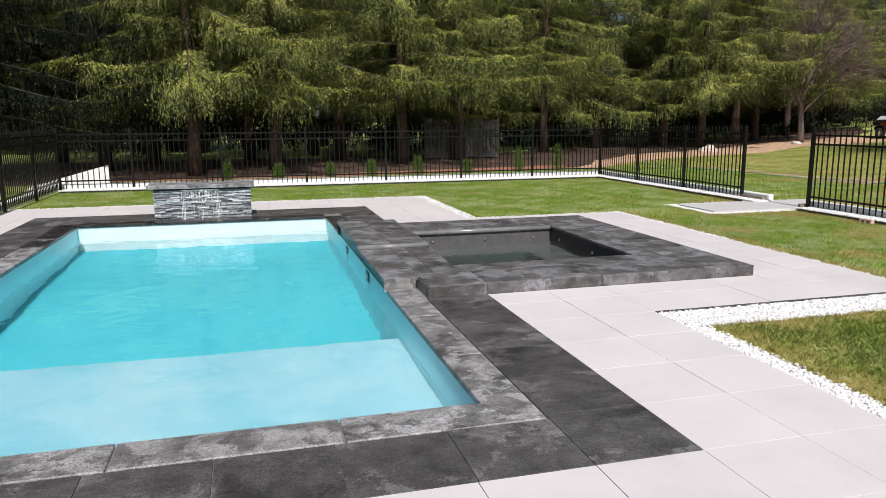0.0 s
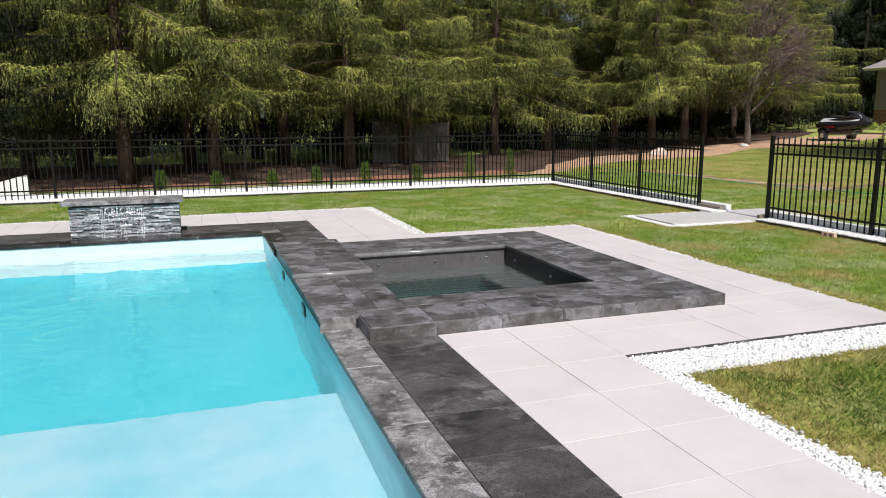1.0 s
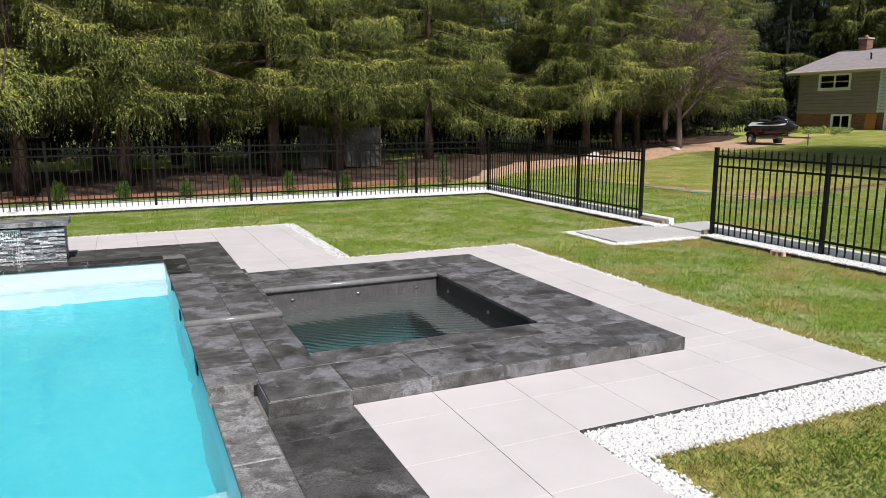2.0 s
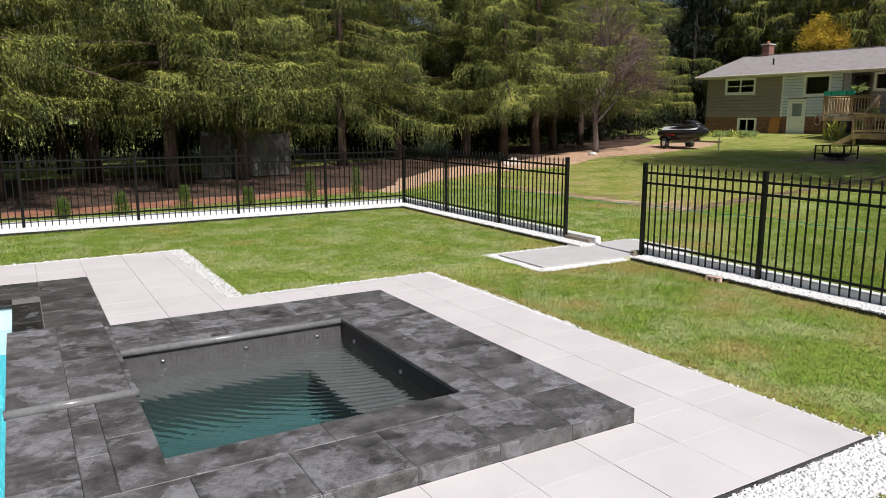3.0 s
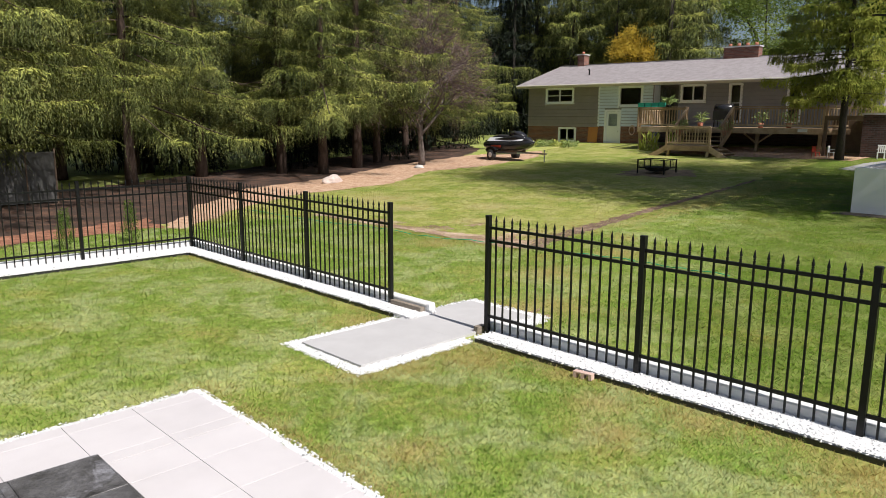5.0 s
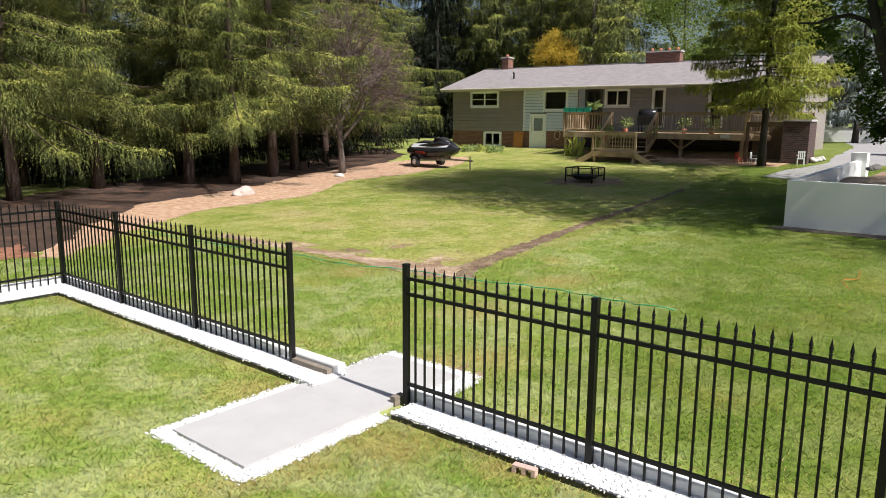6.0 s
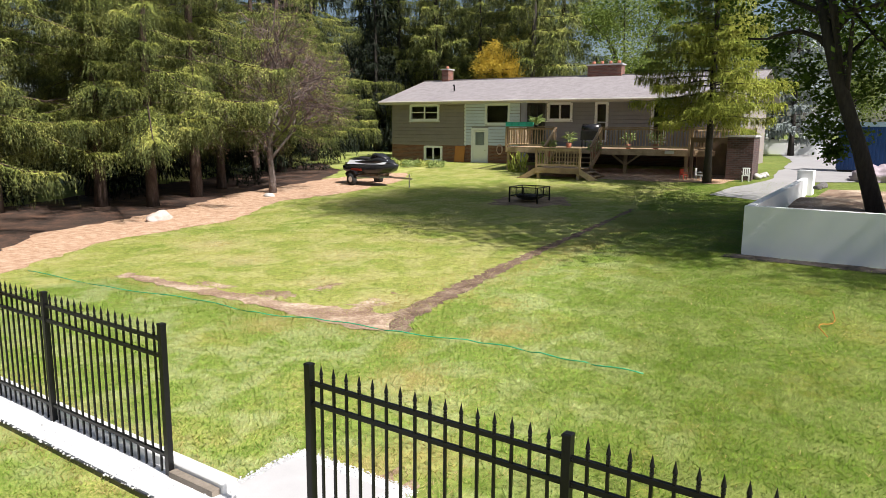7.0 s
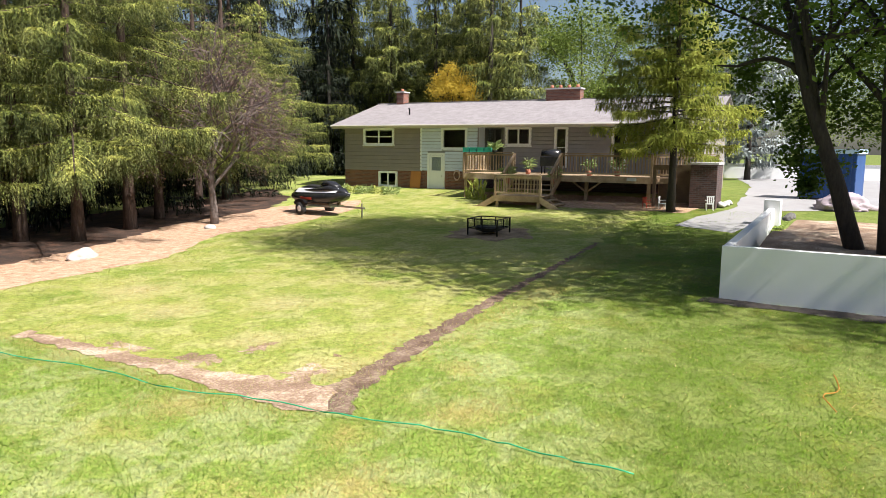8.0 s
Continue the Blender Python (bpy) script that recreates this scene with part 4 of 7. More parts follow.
def spruce_meshes(seed, height, reach, low, limbs=66, seen_to=9.0, step=0.10, lateral=0.62, tassel=0.42, width=0.017, needle=0.17, K=7, sag=(0.2, 0.5), needles=None, bark=None, old=None, hang=2, crowd=1.1, gaps=1.0):
    """Trunk mesh with limbs, and a crown of side sprays with hanging tassels on every limb; coarser above seen_to. old:
    tassel material, darkened for their shade.
    """
    rnd, r = random.Random(seed), np.random.RandomState(seed)
    bm = bmesh.new()
    n = 9
    tr = height * 0.009 + 0.04
    lean = (rnd.uniform(-0.15, 0.15), rnd.uniform(-0.15, 0.15))
    pts = [(lean[0] * (k / n) ** 2 * 2, lean[1] * (k / n) ** 2 * 2, -0.25 + (height + 0.25) * k / n) for k in range(n + 1)]
    rad = [tr * (1 - k / n) ** 0.8 + 0.012 for k in range(n + 1)]
    rad[0] *= 1.3
    tube(bm, pts, rad, 9)
    seen_to = min(seen_to, height - 0.5)
    levels = [low + (seen_to - low) * ((i + rnd.random()) / limbs) ** crowd for i in range(limbs)]
    upper = int(limbs * 0.5 * (height - seen_to) / height)
    levels += [seen_to + (height - 0.5 - seen_to) * (i + rnd.random()) / max(upper, 1) for i in range(upper)]
    fans = {True: [], False: []}
    hung = {True: [], False: []}
    for i, z in enumerate(levels):
        fine = z < seen_to
        a = i * 2.399 + rnd.uniform(-0.5, 0.5)
        ln = reach * (1 - (z - low) / (height - low + 0.5)) ** 0.8 * rnd.uniform(0.42, 1.15) + 0.15
        out = np.array([math.cos(a), math.sin(a), 0])
        sg = rnd.uniform(*sag) * (1.0 if z < 0.6 * height else 0.6)
        m = 6
        line = np.array([out * ln * t + np.array([0, 0, z + ln * (0.12 * t - sg * 1.9 * t * t + sg * 1.3 * t ** 3)]) for t in np.linspace(0, 1, m)])
        br = 0.016 + 0.008 * ln
        tube(bm, [tuple(p) for p in line], [br * (1 - 0.85 * k / (m - 1)) for k in range(m)], 3, False)
        cnt = max(6, int(2 * ln / (step if fine else step * 2.2)))
        t = np.clip(np.linspace(0.1, 1.0, cnt) + r.normal(size=cnt) * 0.02, 0.05, 1.0)
        seg = t * (m - 1)
        i0 = np.minimum(seg.astype(int), m - 2)
        fr = (seg - i0)[:, None]
        base = line[i0] * (1 - fr) + line[i0 + 1] * fr
        tang = line[i0 + 1] - line[i0]
        tang /= np.linalg.norm(tang, axis=1, keepdims=True)
        lat = np.cross(tang, [0, 0, 1.0])
        side = np.where(np.arange(cnt) % 2, 1.0, -1.0)[:, None]
        d = tang * r.uniform(0.35, 0.9, (cnt, 1)) + lat * side * r.uniform(0.4, 1.0, (cnt, 1)) + np.array([0, 0, 1.0]) * r.uniform(-0.25, 0.22, (cnt, 1))
        d /= np.linalg.norm(d, axis=1, keepdims=True)
        L = lateral * (0.22 + 0.78 * np.sin(np.pi * np.clip(t * 0.85 + 0.12, 0, 1))) * r.uniform(0.6, 1.35, cnt) * (0.55 + 0.45 * ln / reach)
        run = np.arange(cnt) // 6
        full = (r.uniform(size=run.max() + 1) < gaps)[run]
        L = L * np.where(full, 1.0, 0.30)
        fans[fine].append((base, d, L))
        for q in range(hang if fine else 2):
            pick = full & (r.uniform(size=cnt) < (0.95 if q == 0 else 0.6))
            at = base[pick] + d[pick] * (L[pick] * r.uniform(0.1, 0.95, pick.sum()))[:, None] - np.array([0, 0, 0.04])
            hd = np.array([0, 0, -1.0]) + d[pick] * 0.25 + r.normal(size=at.shape) * 0.08
            hd /= np.linalg.norm(hd, axis=1, keepdims=True)
            hung[fine].append((at, hd, tassel * r.uniform(0.4, 1.5, pick.sum())))

    def lean_out(P_, up):
        rad = P_.copy()
        rad[:, 2] = 0
        rad /= np.linalg.norm(rad, axis=1, keepdims=True) + 1e-9
        return rad * 0.7 + np.array([0, 0, up]) + r.normal(size=P_.shape) * 0.18

    Vs, Ns, split = [], [], 0
    for pool_, droop, spread, up, jitter in ((fans, 0.40, 0.42, 0.9, 0.2), (hung, 0.06, 0.20, 0.2, 0.10)):
        for fine in (True, False):
            sets, big = pool_[fine], 1.0 if fine else 3.0
            if not sets:
                continue
            B, D, L = (np.concatenate([q[j] for q in sets]) for j in range(3))
            k = K if fine else 3
            split += len(B) * k if pool_ is fans else 0
            Vs.append(sprays(r, B, D, L, droop, width * big, k, spread, needle * big, jitter))
            Ns.append(np.repeat(np.tile(lean_out(B, up), (k, 1)), 3, axis=0))
    V = np.concatenate(Vs)
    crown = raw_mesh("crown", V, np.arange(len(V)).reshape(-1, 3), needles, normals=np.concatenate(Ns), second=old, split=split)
    return mesh_of("trunk", bm, bark, True), crown


def tree_thing(name, meshes, m, label, category, group=""):
    ob = empty(name, label, category, group, m)
    part("trunk", meshes[0], None, ob)
    part("crown", meshes[1], None, ob)
    return ob


FINE = dict(limbs=42, crowd=1.3, gaps=0.62, step=0.045, lateral=0.95, tassel=0.55, width=0.010, needle=0.066, K=14, hang=3, sag=(0.22, 0.62), needles=M_SPRUCE, old=M_HUNGSHADE, bark=M_BARK)
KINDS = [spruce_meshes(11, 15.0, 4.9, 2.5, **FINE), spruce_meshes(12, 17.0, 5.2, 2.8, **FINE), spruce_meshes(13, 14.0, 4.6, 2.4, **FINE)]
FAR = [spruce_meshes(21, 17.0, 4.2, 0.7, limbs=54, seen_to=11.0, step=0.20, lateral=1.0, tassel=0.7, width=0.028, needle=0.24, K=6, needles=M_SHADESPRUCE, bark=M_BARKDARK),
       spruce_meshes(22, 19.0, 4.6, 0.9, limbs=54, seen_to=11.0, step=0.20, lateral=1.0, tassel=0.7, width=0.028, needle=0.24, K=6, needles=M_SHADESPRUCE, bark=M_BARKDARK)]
REAR = [spruce_meshes(23 + k, 17.0, 4.0, 1.5, limbs=50, seen_to=11.5, step=0.11, lateral=0.8, tassel=0.75, width=0.018, needle=0.18, K=8, hang=3, needles=M_SPRUCE, old=M_HUNGSHADE, bark=M_BARKDARK) for k in range(2)]
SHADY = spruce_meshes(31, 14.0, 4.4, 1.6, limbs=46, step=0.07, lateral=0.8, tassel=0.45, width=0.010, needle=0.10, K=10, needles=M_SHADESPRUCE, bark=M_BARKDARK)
SPRUCES = [(4.9, 23.1, 0, 1.0, 10), (7.3, 24.6, 1, 1.0, 80), (0.7, 21.5, 2, 1.0, 200), (-1.5, 19.9, 0, 0.95, 130), (3.2, 26.2, 1, 1.0, 300), (9.4, 29.6, 2, 1.05, 33),
           (12.6, 29.2, 0, 1.0, 250), (16.0, 30.9, 1, 1.0, 170), (18.9, 29.7, 2, 1.1, 20), (19.9, 28.2, 0, 1.0, 95), (22.5, 29.3, 1, 1.0, 280), (24.9, 30.9, 2, 1.0, 210),
           (28.4, 32.8, 0, 0.92, 60), (31.2, 34.2, 1, 0.9, 140), (33.6, 36.2, 2, 1.05, 320), (36.8, 37.4, 0, 1.0, 75),
           # These nine are added to shade the forest floor and close gaps.
           (-3.2, 25.4, 1, 1.0, 15), (0.0, 27.4, 0, 1.05, 170), (2.6, 30.4, 2, 1.1, 60), (5.9, 28.2, 0, 1.0, 290), (8.4, 32.2, 1, 1.0, 210), (11.6, 33.4, 2, 1.1, 130), (14.6, 34.0, 0, 1.05, 5), (-6.6, 28.2, 2, 1.1, 250), (20.6, 33.4, 1, 1.0, 85)]
for x, y, k, s, a in SPRUCES:
    tree_thing("spruce_tree", KINDS[k], pose(x, y, land(x, y), 0, 0, a) @ Matrix.Scale(s, 4), "tall spruce with drooping yellow-green boughs", "tree", "spruces behind the fence")
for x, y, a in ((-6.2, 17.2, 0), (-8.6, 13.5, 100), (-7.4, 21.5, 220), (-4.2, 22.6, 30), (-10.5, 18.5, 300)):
    tree_thing("spruce_tree", SHADY, pose(x, y, land(x, y), 0, 0, a), "spruce beside the fence, coloured dark for shade", "tree", "spruces behind the fence")
r7 = random.Random(7)
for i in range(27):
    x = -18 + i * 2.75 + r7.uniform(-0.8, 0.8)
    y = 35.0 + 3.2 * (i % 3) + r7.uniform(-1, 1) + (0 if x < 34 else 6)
    tree_thing("spruce_tree", FAR[i % 2], pose(x, y, land(x, y), 0, 0, r7.uniform(0, 360)) @ Matrix.Scale(r7.uniform(0.9, 1.15), 4), "dense spruce in the shelter belt, coloured dark for its shade", "tree", "shelter belt")
for i in range(14):
    x, y = 50.5 + (i % 3) * 3.2 + r7.uniform(-0.6, 0.6), 45.5 - i * 1.25 + r7.uniform(-0.5, 0.5)
    tree_thing("spruce_tree", REAR[i % 2], pose(x, y, land(x, y), 0, 0, r7.uniform(0, 360)) @ Matrix.Scale(r7.uniform(0.95, 1.2), 4), "dense spruce behind the house", "tree", "trees behind the house")


def leafy_meshes(seed, height, crown_r, crown_z, leaves, leaf, mat, bark, trunk_r=0.2, lean=(0, 0), limbs=11, flat=0.75, boughs=(), clumps=(), clear=None):
    """A broadleaf tree: trunk, forking limbs and a crown of leaf clusters round the limb ends."""
    rnd, r = random.Random(seed), np.random.RandomState(seed)
    bm = bmesh.new()
    top = Vector((lean[0], lean[1], crown_z))
    tube(bm, [(0, 0, -0.3), (lean[0] * 0.33, lean[1] * 0.33, crown_z * 0.3), (lean[0] * 0.72, lean[1] * 0.72, crown_z * 0.66), tuple(top)],
         [trunk_r * 1.25, trunk_r, trunk_r * 0.85, trunk_r * 0.62], 10)
    ends = []
    for line in boughs:
        tube(bm, line, [trunk_r * 0.5 * (1 - 0.75 * k / (len(line) - 1)) for k in range(len(line))], 7)
        ends += [Vector(line[-1]), Vector(line[-2]) + Vector((0.2, 0.1, 0.3))]
    for i in range(limbs):
        a = i * 2.4 + rnd.uniform(-0.3, 0.3)
        s = top * rnd.uniform(0.55, 1.0)
        h = rnd.uniform(-0.15, 1.0)
        e = top + Vector((math.cos(a) * crown_r * rnd.uniform(0.55, 0.95) * (1.1 - 0.5 * max(h, 0)), math.sin(a) * crown_r * rnd.uniform(0.55, 0.95) * (1.1 - 0.5 * max(h, 0)), h * (height - crown_z) * 0.85))
        mid = s.lerp(e, 0.5) + Vector((rnd.uniform(-0.3, 0.3), rnd.uniform(-0.3, 0.3), rnd.uniform(0.1, 0.6)))
        tube(bm, [tuple(s), tuple(mid), tuple(e)], [trunk_r * 0.42, trunk_r * 0.25, 0.02], 6, False)
        for q in range(5):
            f = rnd.uniform(0.4, 1.0)
            b = mid.lerp(e, f)
            t = b + Vector((rnd.gauss(0, 1), rnd.gauss(0, 1), rnd.gauss(0.1, 0.6))) * crown_r * 0.26
            tube(bm, [tuple(b), tuple(t)], [0.025, 0.008], 4, False)
            ends += [t, b.lerp(t, 0.6)]
    E_ = np.array([e[:] for e in ends])
    pick = r.randint(0, len(E_), leaves)
    C = E_[pick] + r.normal(size=(leaves, 3)) * np.array([1, 1, flat]) * crown_r * 0.15
    if clear:
        C[(C[:, 1] > clear[0]) & (C[:, 2] < clear[1]), 2] += 3.2
    if clumps:
        own = np.array(clumps)[r.randint(0, len(clumps), leaves // 8)]
        C[:leaves // 8] = own[:, :3] + r.normal(size=(leaves // 8, 3)) * own[:, 3:4]
    u = r.normal(size=(leaves, 3))
    u[:, 2] *= 0.6
    u /= np.linalg.norm(u, axis=1, keepdims=True)
    w = np.cross(u, r.normal(size=(leaves, 3)))
    w /= np.linalg.norm(w, axis=1, keepdims=True)
    s = (leaf * r.uniform(0.6, 1.3, leaves))[:, None]
    V = np.stack([C - u * s, C + w * s * 0.55, C + u * s, C - w * s * 0.55], 1).reshape(-1, 3)
    return mesh_of("trunk", bm, bark, True), raw_mesh("crown", V, np.arange(len(V)).reshape(-1, 4), mat)


BOUGH = [(-0.35, 1.22, 3.75), (-0.3, 1.65, 4.25), (-0.3, 2.1, 4.45), (-0.3, 2.45, 4.42), (-0.3, 2.86, 4.30), (-0.3, 3.32, 4.34)]
DRAPES = [(0.5, 1.55, 2.1, 0.2), (0.5, 1.38, 2.75, 0.24), (0.9, 0.85, 1.9, 0.22), (0.4, 1.22, 1.5, 0.13), (0.8, 0.5, 3.15, 0.35), (0.4, 1.95, 3.4, 0.22), (0.6, -0.2, 3.15, 0.4), (0.4, 0.9, 3.7, 0.35), (0.3, 2.7, 4.1, 0.2), (0.0, 1.8, 5.25, 0.5), (0.0, 0.7, 4.9, 0.5)]
BIG = leafy_meshes(41, 17.0, 5.4, 5.2, 34000, 0.070, M_MAPLE, M_BARKDARK, 0.18, (-0.5, 1.7), boughs=(BOUGH,), clumps=DRAPES, clear=(0.9, 4.75))
BIG2 = leafy_meshes(42, 17.0, 5.2, 5.6, 27000, 0.075, M_MAPLE, M_BARKDARK, 0.24, (0.3, 0.2))
BIG3 = leafy_meshes(44, 25.0, 5.4, 10.0, 32000, 0.115, M_MAPLE, M_BARKDARK, 0.26, (0.3, 0.2), limbs=15)
# The last two stand out of view, added to shade the lawn.
for x, y, k, a in ((25.9, 6.95, 0, 0), (25.3, 6.30, 1, 60), (25.6, 3.4, 2, 170), (22.9, -4.4, 1, 300)):
    tree_thing("maple_tree", (BIG, BIG2, BIG3)[k], pose(x, y, 0.85, 0, 0, a), "dark-trunked maple with dense deep green leaves", "tree", "maples by the retaining wall")
HEM = spruce_meshes(51, 11.5, 3.3, 2.5, limbs=104, seen_to=10.5, step=0.058, lateral=0.85, tassel=0.20, width=0.013, needle=0.12, K=10, sag=(0.05, 0.40), needles=M_HEMLOCK, bark=M_BARKDARK)
tree_thing("hemlock_tree", HEM, pose(35.0, 13.6, land(35)), "feathery light green hemlock beside the deck", "tree")
YEL = leafy_meshes(61, 9.0, 1.9, 5.6, 12000, 0.075, M_YELLOW, M_BARKDARK, 0.14)
tree_thing("yellow_tree", YEL, pose(48.6, 31.6, land(48)) @ Matrix.Scale(0.88, 4), "tree with golden yellow leaves behind the roof", "tree")
BLUE = spruce_meshes(71, 9.0, 2.8, 0.8, limbs=60, seen_to=8.5, step=0.2, lateral=0.6, tassel=0.15, width=0.035, needle=0.24, K=5, sag=(-0.1, 0.15), needles=M_BLUESPRUCE, bark=M_BARKDARK)
tree_thing("blue_spruce_tree", BLUE, pose(62, 15.2, land(62)) @ Matrix.Scale(1.5, 4), "silvery blue spruce beyond the driveway", "tree")
BG = leafy_meshes(43, 13.0, 5.0, 4.5, 30000, 0.085, M_BROAD, M_BARKDARK, 0.25)
for x, y, a, s in ((57.5, 26.0, 60, 1.05), (63, 20.5, 120, 0.9), (70, 18, 90, 0.8), (74, 6, 200, 1.0), (84, 14, 30, 1.0)):
    tree_thing("broadleaf_tree", BG, pose(x, y, land(x), 0, 0, a) @ Matrix.Scale(s, 4), "leafy green tree in the distance", "tree", "distant trees")


def bare_tree(seed):
    """Forking limbs, fine twigs and a thin haze of small withered leaves."""
    rnd, r = random.Random(seed), np.random.RandomState(seed)
    bm, tw = bmesh.new(), bmesh.new()
    tube(bm, [(0, 0, -0.2), (0.03, 0.05, 0.5), (0.0, 0.1, 1.2), (0.1, 0.15, 2.4)], [0.15, 0.11, 0.10, 0.07], 9)
    ends = []

    def grow(p, d, ln, rad, depth):
        q = p + d * ln
        mid = p.lerp(q, 0.5) + Vector((rnd.gauss(0, 1), rnd.gauss(0, 1), rnd.gauss(0, 1))) * ln * 0.08
        tube(bm if depth < 3 else tw, [tuple(p), tuple(mid), tuple(q)], [rad, rad * 0.8, rad * 0.6], 5 if depth < 3 else 3, False)
        if depth >= 5:
            ends.append(q)
            return
        for _ in range(4):
            nd = (d + Vector((rnd.gauss(0, 1), rnd.gauss(0, 1), rnd.gauss(0.05, 0.9))) * 0.6).normalized()
            grow(p.lerp(q, rnd.uniform(0.4, 1.0)), nd, ln * rnd.uniform(0.55, 0.78), max(rad * 0.55, 0.007), depth + 1)

    for i in range(8):
        a = i * 2.4 + rnd.uniform(-0.3, 0.3)
        grow(Vector((0.05, 0.12, 1.1 + 0.2 * i)), Vector((math.cos(a) * 0.8, math.sin(a) * 0.8, 0.62 + 0.05 * i)).normalized(), 1.75, 0.06, 1)
    E_ = np.array([e[:] for e in ends])
    n = len(E_) * 2
    C = np.repeat(E_, 2, axis=0) + r.normal(size=(n, 3)) * 0.12
    u, w = r.normal(size=(n, 3)), r.normal(size=(n, 3))
    u /= np.linalg.norm(u, axis=1, keepdims=True)
    w /= np.linalg.norm(w, axis=1, keepdims=True)
    V = np.stack([C - u * 0.040, C + w * 0.026, C + u * 0.040, C - w * 0.026], 1).reshape(-1, 3)
    return mesh_of("trunk", bm, M_BARKGREY, True), mesh_of("twigs", tw, M_TWIG), raw_mesh("crown", V, np.arange(len(V)).reshape(-1, 4), M_PURPLE)


M_BARKGREY = material("grey_bark", [(0.3, (0.072, 0.056, 0.051)), (0.7, (0.216, 0.179, 0.164))], scale=7, stretch=(1, 1, 0.3), rough=0.95, bump=1.0, bump_scale=30, bump_dist=0.02)
M_PURPLE = leaf_material("withered_purple_leaves", [(0.3, (0.125, 0.082, 0.068)), (0.7, (0.275, 0.190, 0.148))], scale=3)
bare = bare_tree(5)
bt = tree_thing("bare_tree", bare[::2], pose(24.9, 27.7, land(24.9)) @ Matrix.Scale(1.22, 4), "nearly bare ornamental tree with grey-brown twigs", "tree")
part("twig_haze", bare[1], None, bt)


def shrub(x, y, h, seed):
    r = np.random.RandomState(seed)
    n = 260
    t = r.uniform(0, 1, n)
    a = r.uniform(0, 6.28, n)
    rad = 0.14 * (1 - t) ** 0.7 * r.uniform(0.2, 1, n) + 0.01
    B = np.stack([np.cos(a) * rad, np.sin(a) * rad, t * h * 0.9], 1)
    D = np.stack([np.cos(a) * 0.4, np.sin(a) * 0.4, np.ones(n)], 1)
    D /= np.linalg.norm(D, axis=1, keepdims=True)
    V = sprays(r, B, D, np.full(n, 0.16), -0.1, 0.007, K=4, needle=0.05)
    ob = empty("arborvitae_shrub", "small young arborvitae planted outside the fence", "shrub", "young hedge", pose(x, y, land(x)))
    bm = bmesh.new()
    tube(bm, [(0, 0, -0.02), (0, 0, h * 0.7)], [0.015, 0.006], 5)
    part("stem", bm, M_BARK, ob)
    part("foliage", raw_mesh("foliage", V, np.arange(len(V)).reshape(-1, 3), M_SHRUB), None, ob)


for k, (x, y) in enumerate(((1.85, 17.25), (2.9, 17.4), (4.15, 17.6), (5.5, 17.6), (6.95, 17.6), (8.1, 17.6), (0.6, 17.3), (-0.6, 17.3))):
    shrub(x, y, 0.34 + 0.05 * (k % 3) + (0.30 if k in (4, 5) else 0), 90 + k)

# ---- house ----
def brick_material(name, c1, c2, mortar, sc=1.0):
    m = material(name, [(0.3, c1), (0.7, c2)], scale=6, rough=0.85, bump=0.3, bump_scale=60)
    N, L = m.node_tree.nodes, m.node_tree.links
    br = N.new("ShaderNodeTexBrick")
    br.inputs["Scale"].default_value = sc
    br.inputs["Brick Width"].default_value, br.inputs["Row Height"].default_value, br.inputs["Mortar Size"].default_value = 0.22, 0.075, 0.008
    br.inputs["Color1"].default_value, br.inputs["Color2"].default_value, br.inputs["Mortar"].default_value = (*c1, 1), (*c2, 1), (*mortar, 1)
    tc = N.new("ShaderNodeTexCoord")
    sp = N.new("ShaderNodeSeparateXYZ")
    cb = N.new("ShaderNodeCombineXYZ")
    ad = N.new("ShaderNodeMath")
    L.new(tc.outputs["Object"], sp.inputs[0])
    L.new(sp.outputs[0], ad.inputs[0])
    L.new(sp.outputs[1], ad.inputs[1])
    L.new(ad.outputs[0], cb.inputs[0])
    L.new(sp.outputs[2], cb.inputs[1])
    L.new(cb.outputs[0], br.inputs["Vector"])
    L.new(br.outputs["Color"], N["Principled BSDF"].inputs["Base Color"])
    return m


M_BRICK = brick_material("red_brown_brick", (0.15, 0.060, 0.045), (0.26, 0.11, 0.075), (0.20, 0.16, 0.145))
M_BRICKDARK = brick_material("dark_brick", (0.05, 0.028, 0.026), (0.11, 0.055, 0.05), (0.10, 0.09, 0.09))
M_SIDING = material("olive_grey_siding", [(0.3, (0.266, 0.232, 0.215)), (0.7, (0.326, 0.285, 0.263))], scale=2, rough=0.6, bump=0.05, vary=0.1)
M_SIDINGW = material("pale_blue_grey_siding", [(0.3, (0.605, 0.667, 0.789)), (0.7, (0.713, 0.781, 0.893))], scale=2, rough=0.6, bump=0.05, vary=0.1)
M_SIDINGSHADE = material("shade_grey_siding", [(0.3, (0.24, 0.235, 0.26)), (0.7, (0.30, 0.295, 0.32))], scale=2, rough=0.6, bump=0.05, vary=0.1)
M_TRIM = material("white_paint", [(0.3, (0.78, 0.80, 0.84)), (0.7, (0.84, 0.86, 0.90))], scale=3, rough=0.5, bump=0.03)
M_BRONZE = material("dark_bronze_frame", [(0.3, (0.05, 0.048, 0.046)), (0.7, (0.09, 0.086, 0.082))], scale=4, rough=0.4, bump=0.0)
M_SHINGLE = material("grey_shingles", [(0.3, (0.20, 0.175, 0.18)), (0.5, (0.29, 0.262, 0.27)), (0.7, (0.39, 0.36, 0.37))], scale=3.0, detail=9, rough=0.9, bump=0.5, bump_scale=30, fine=0.5)
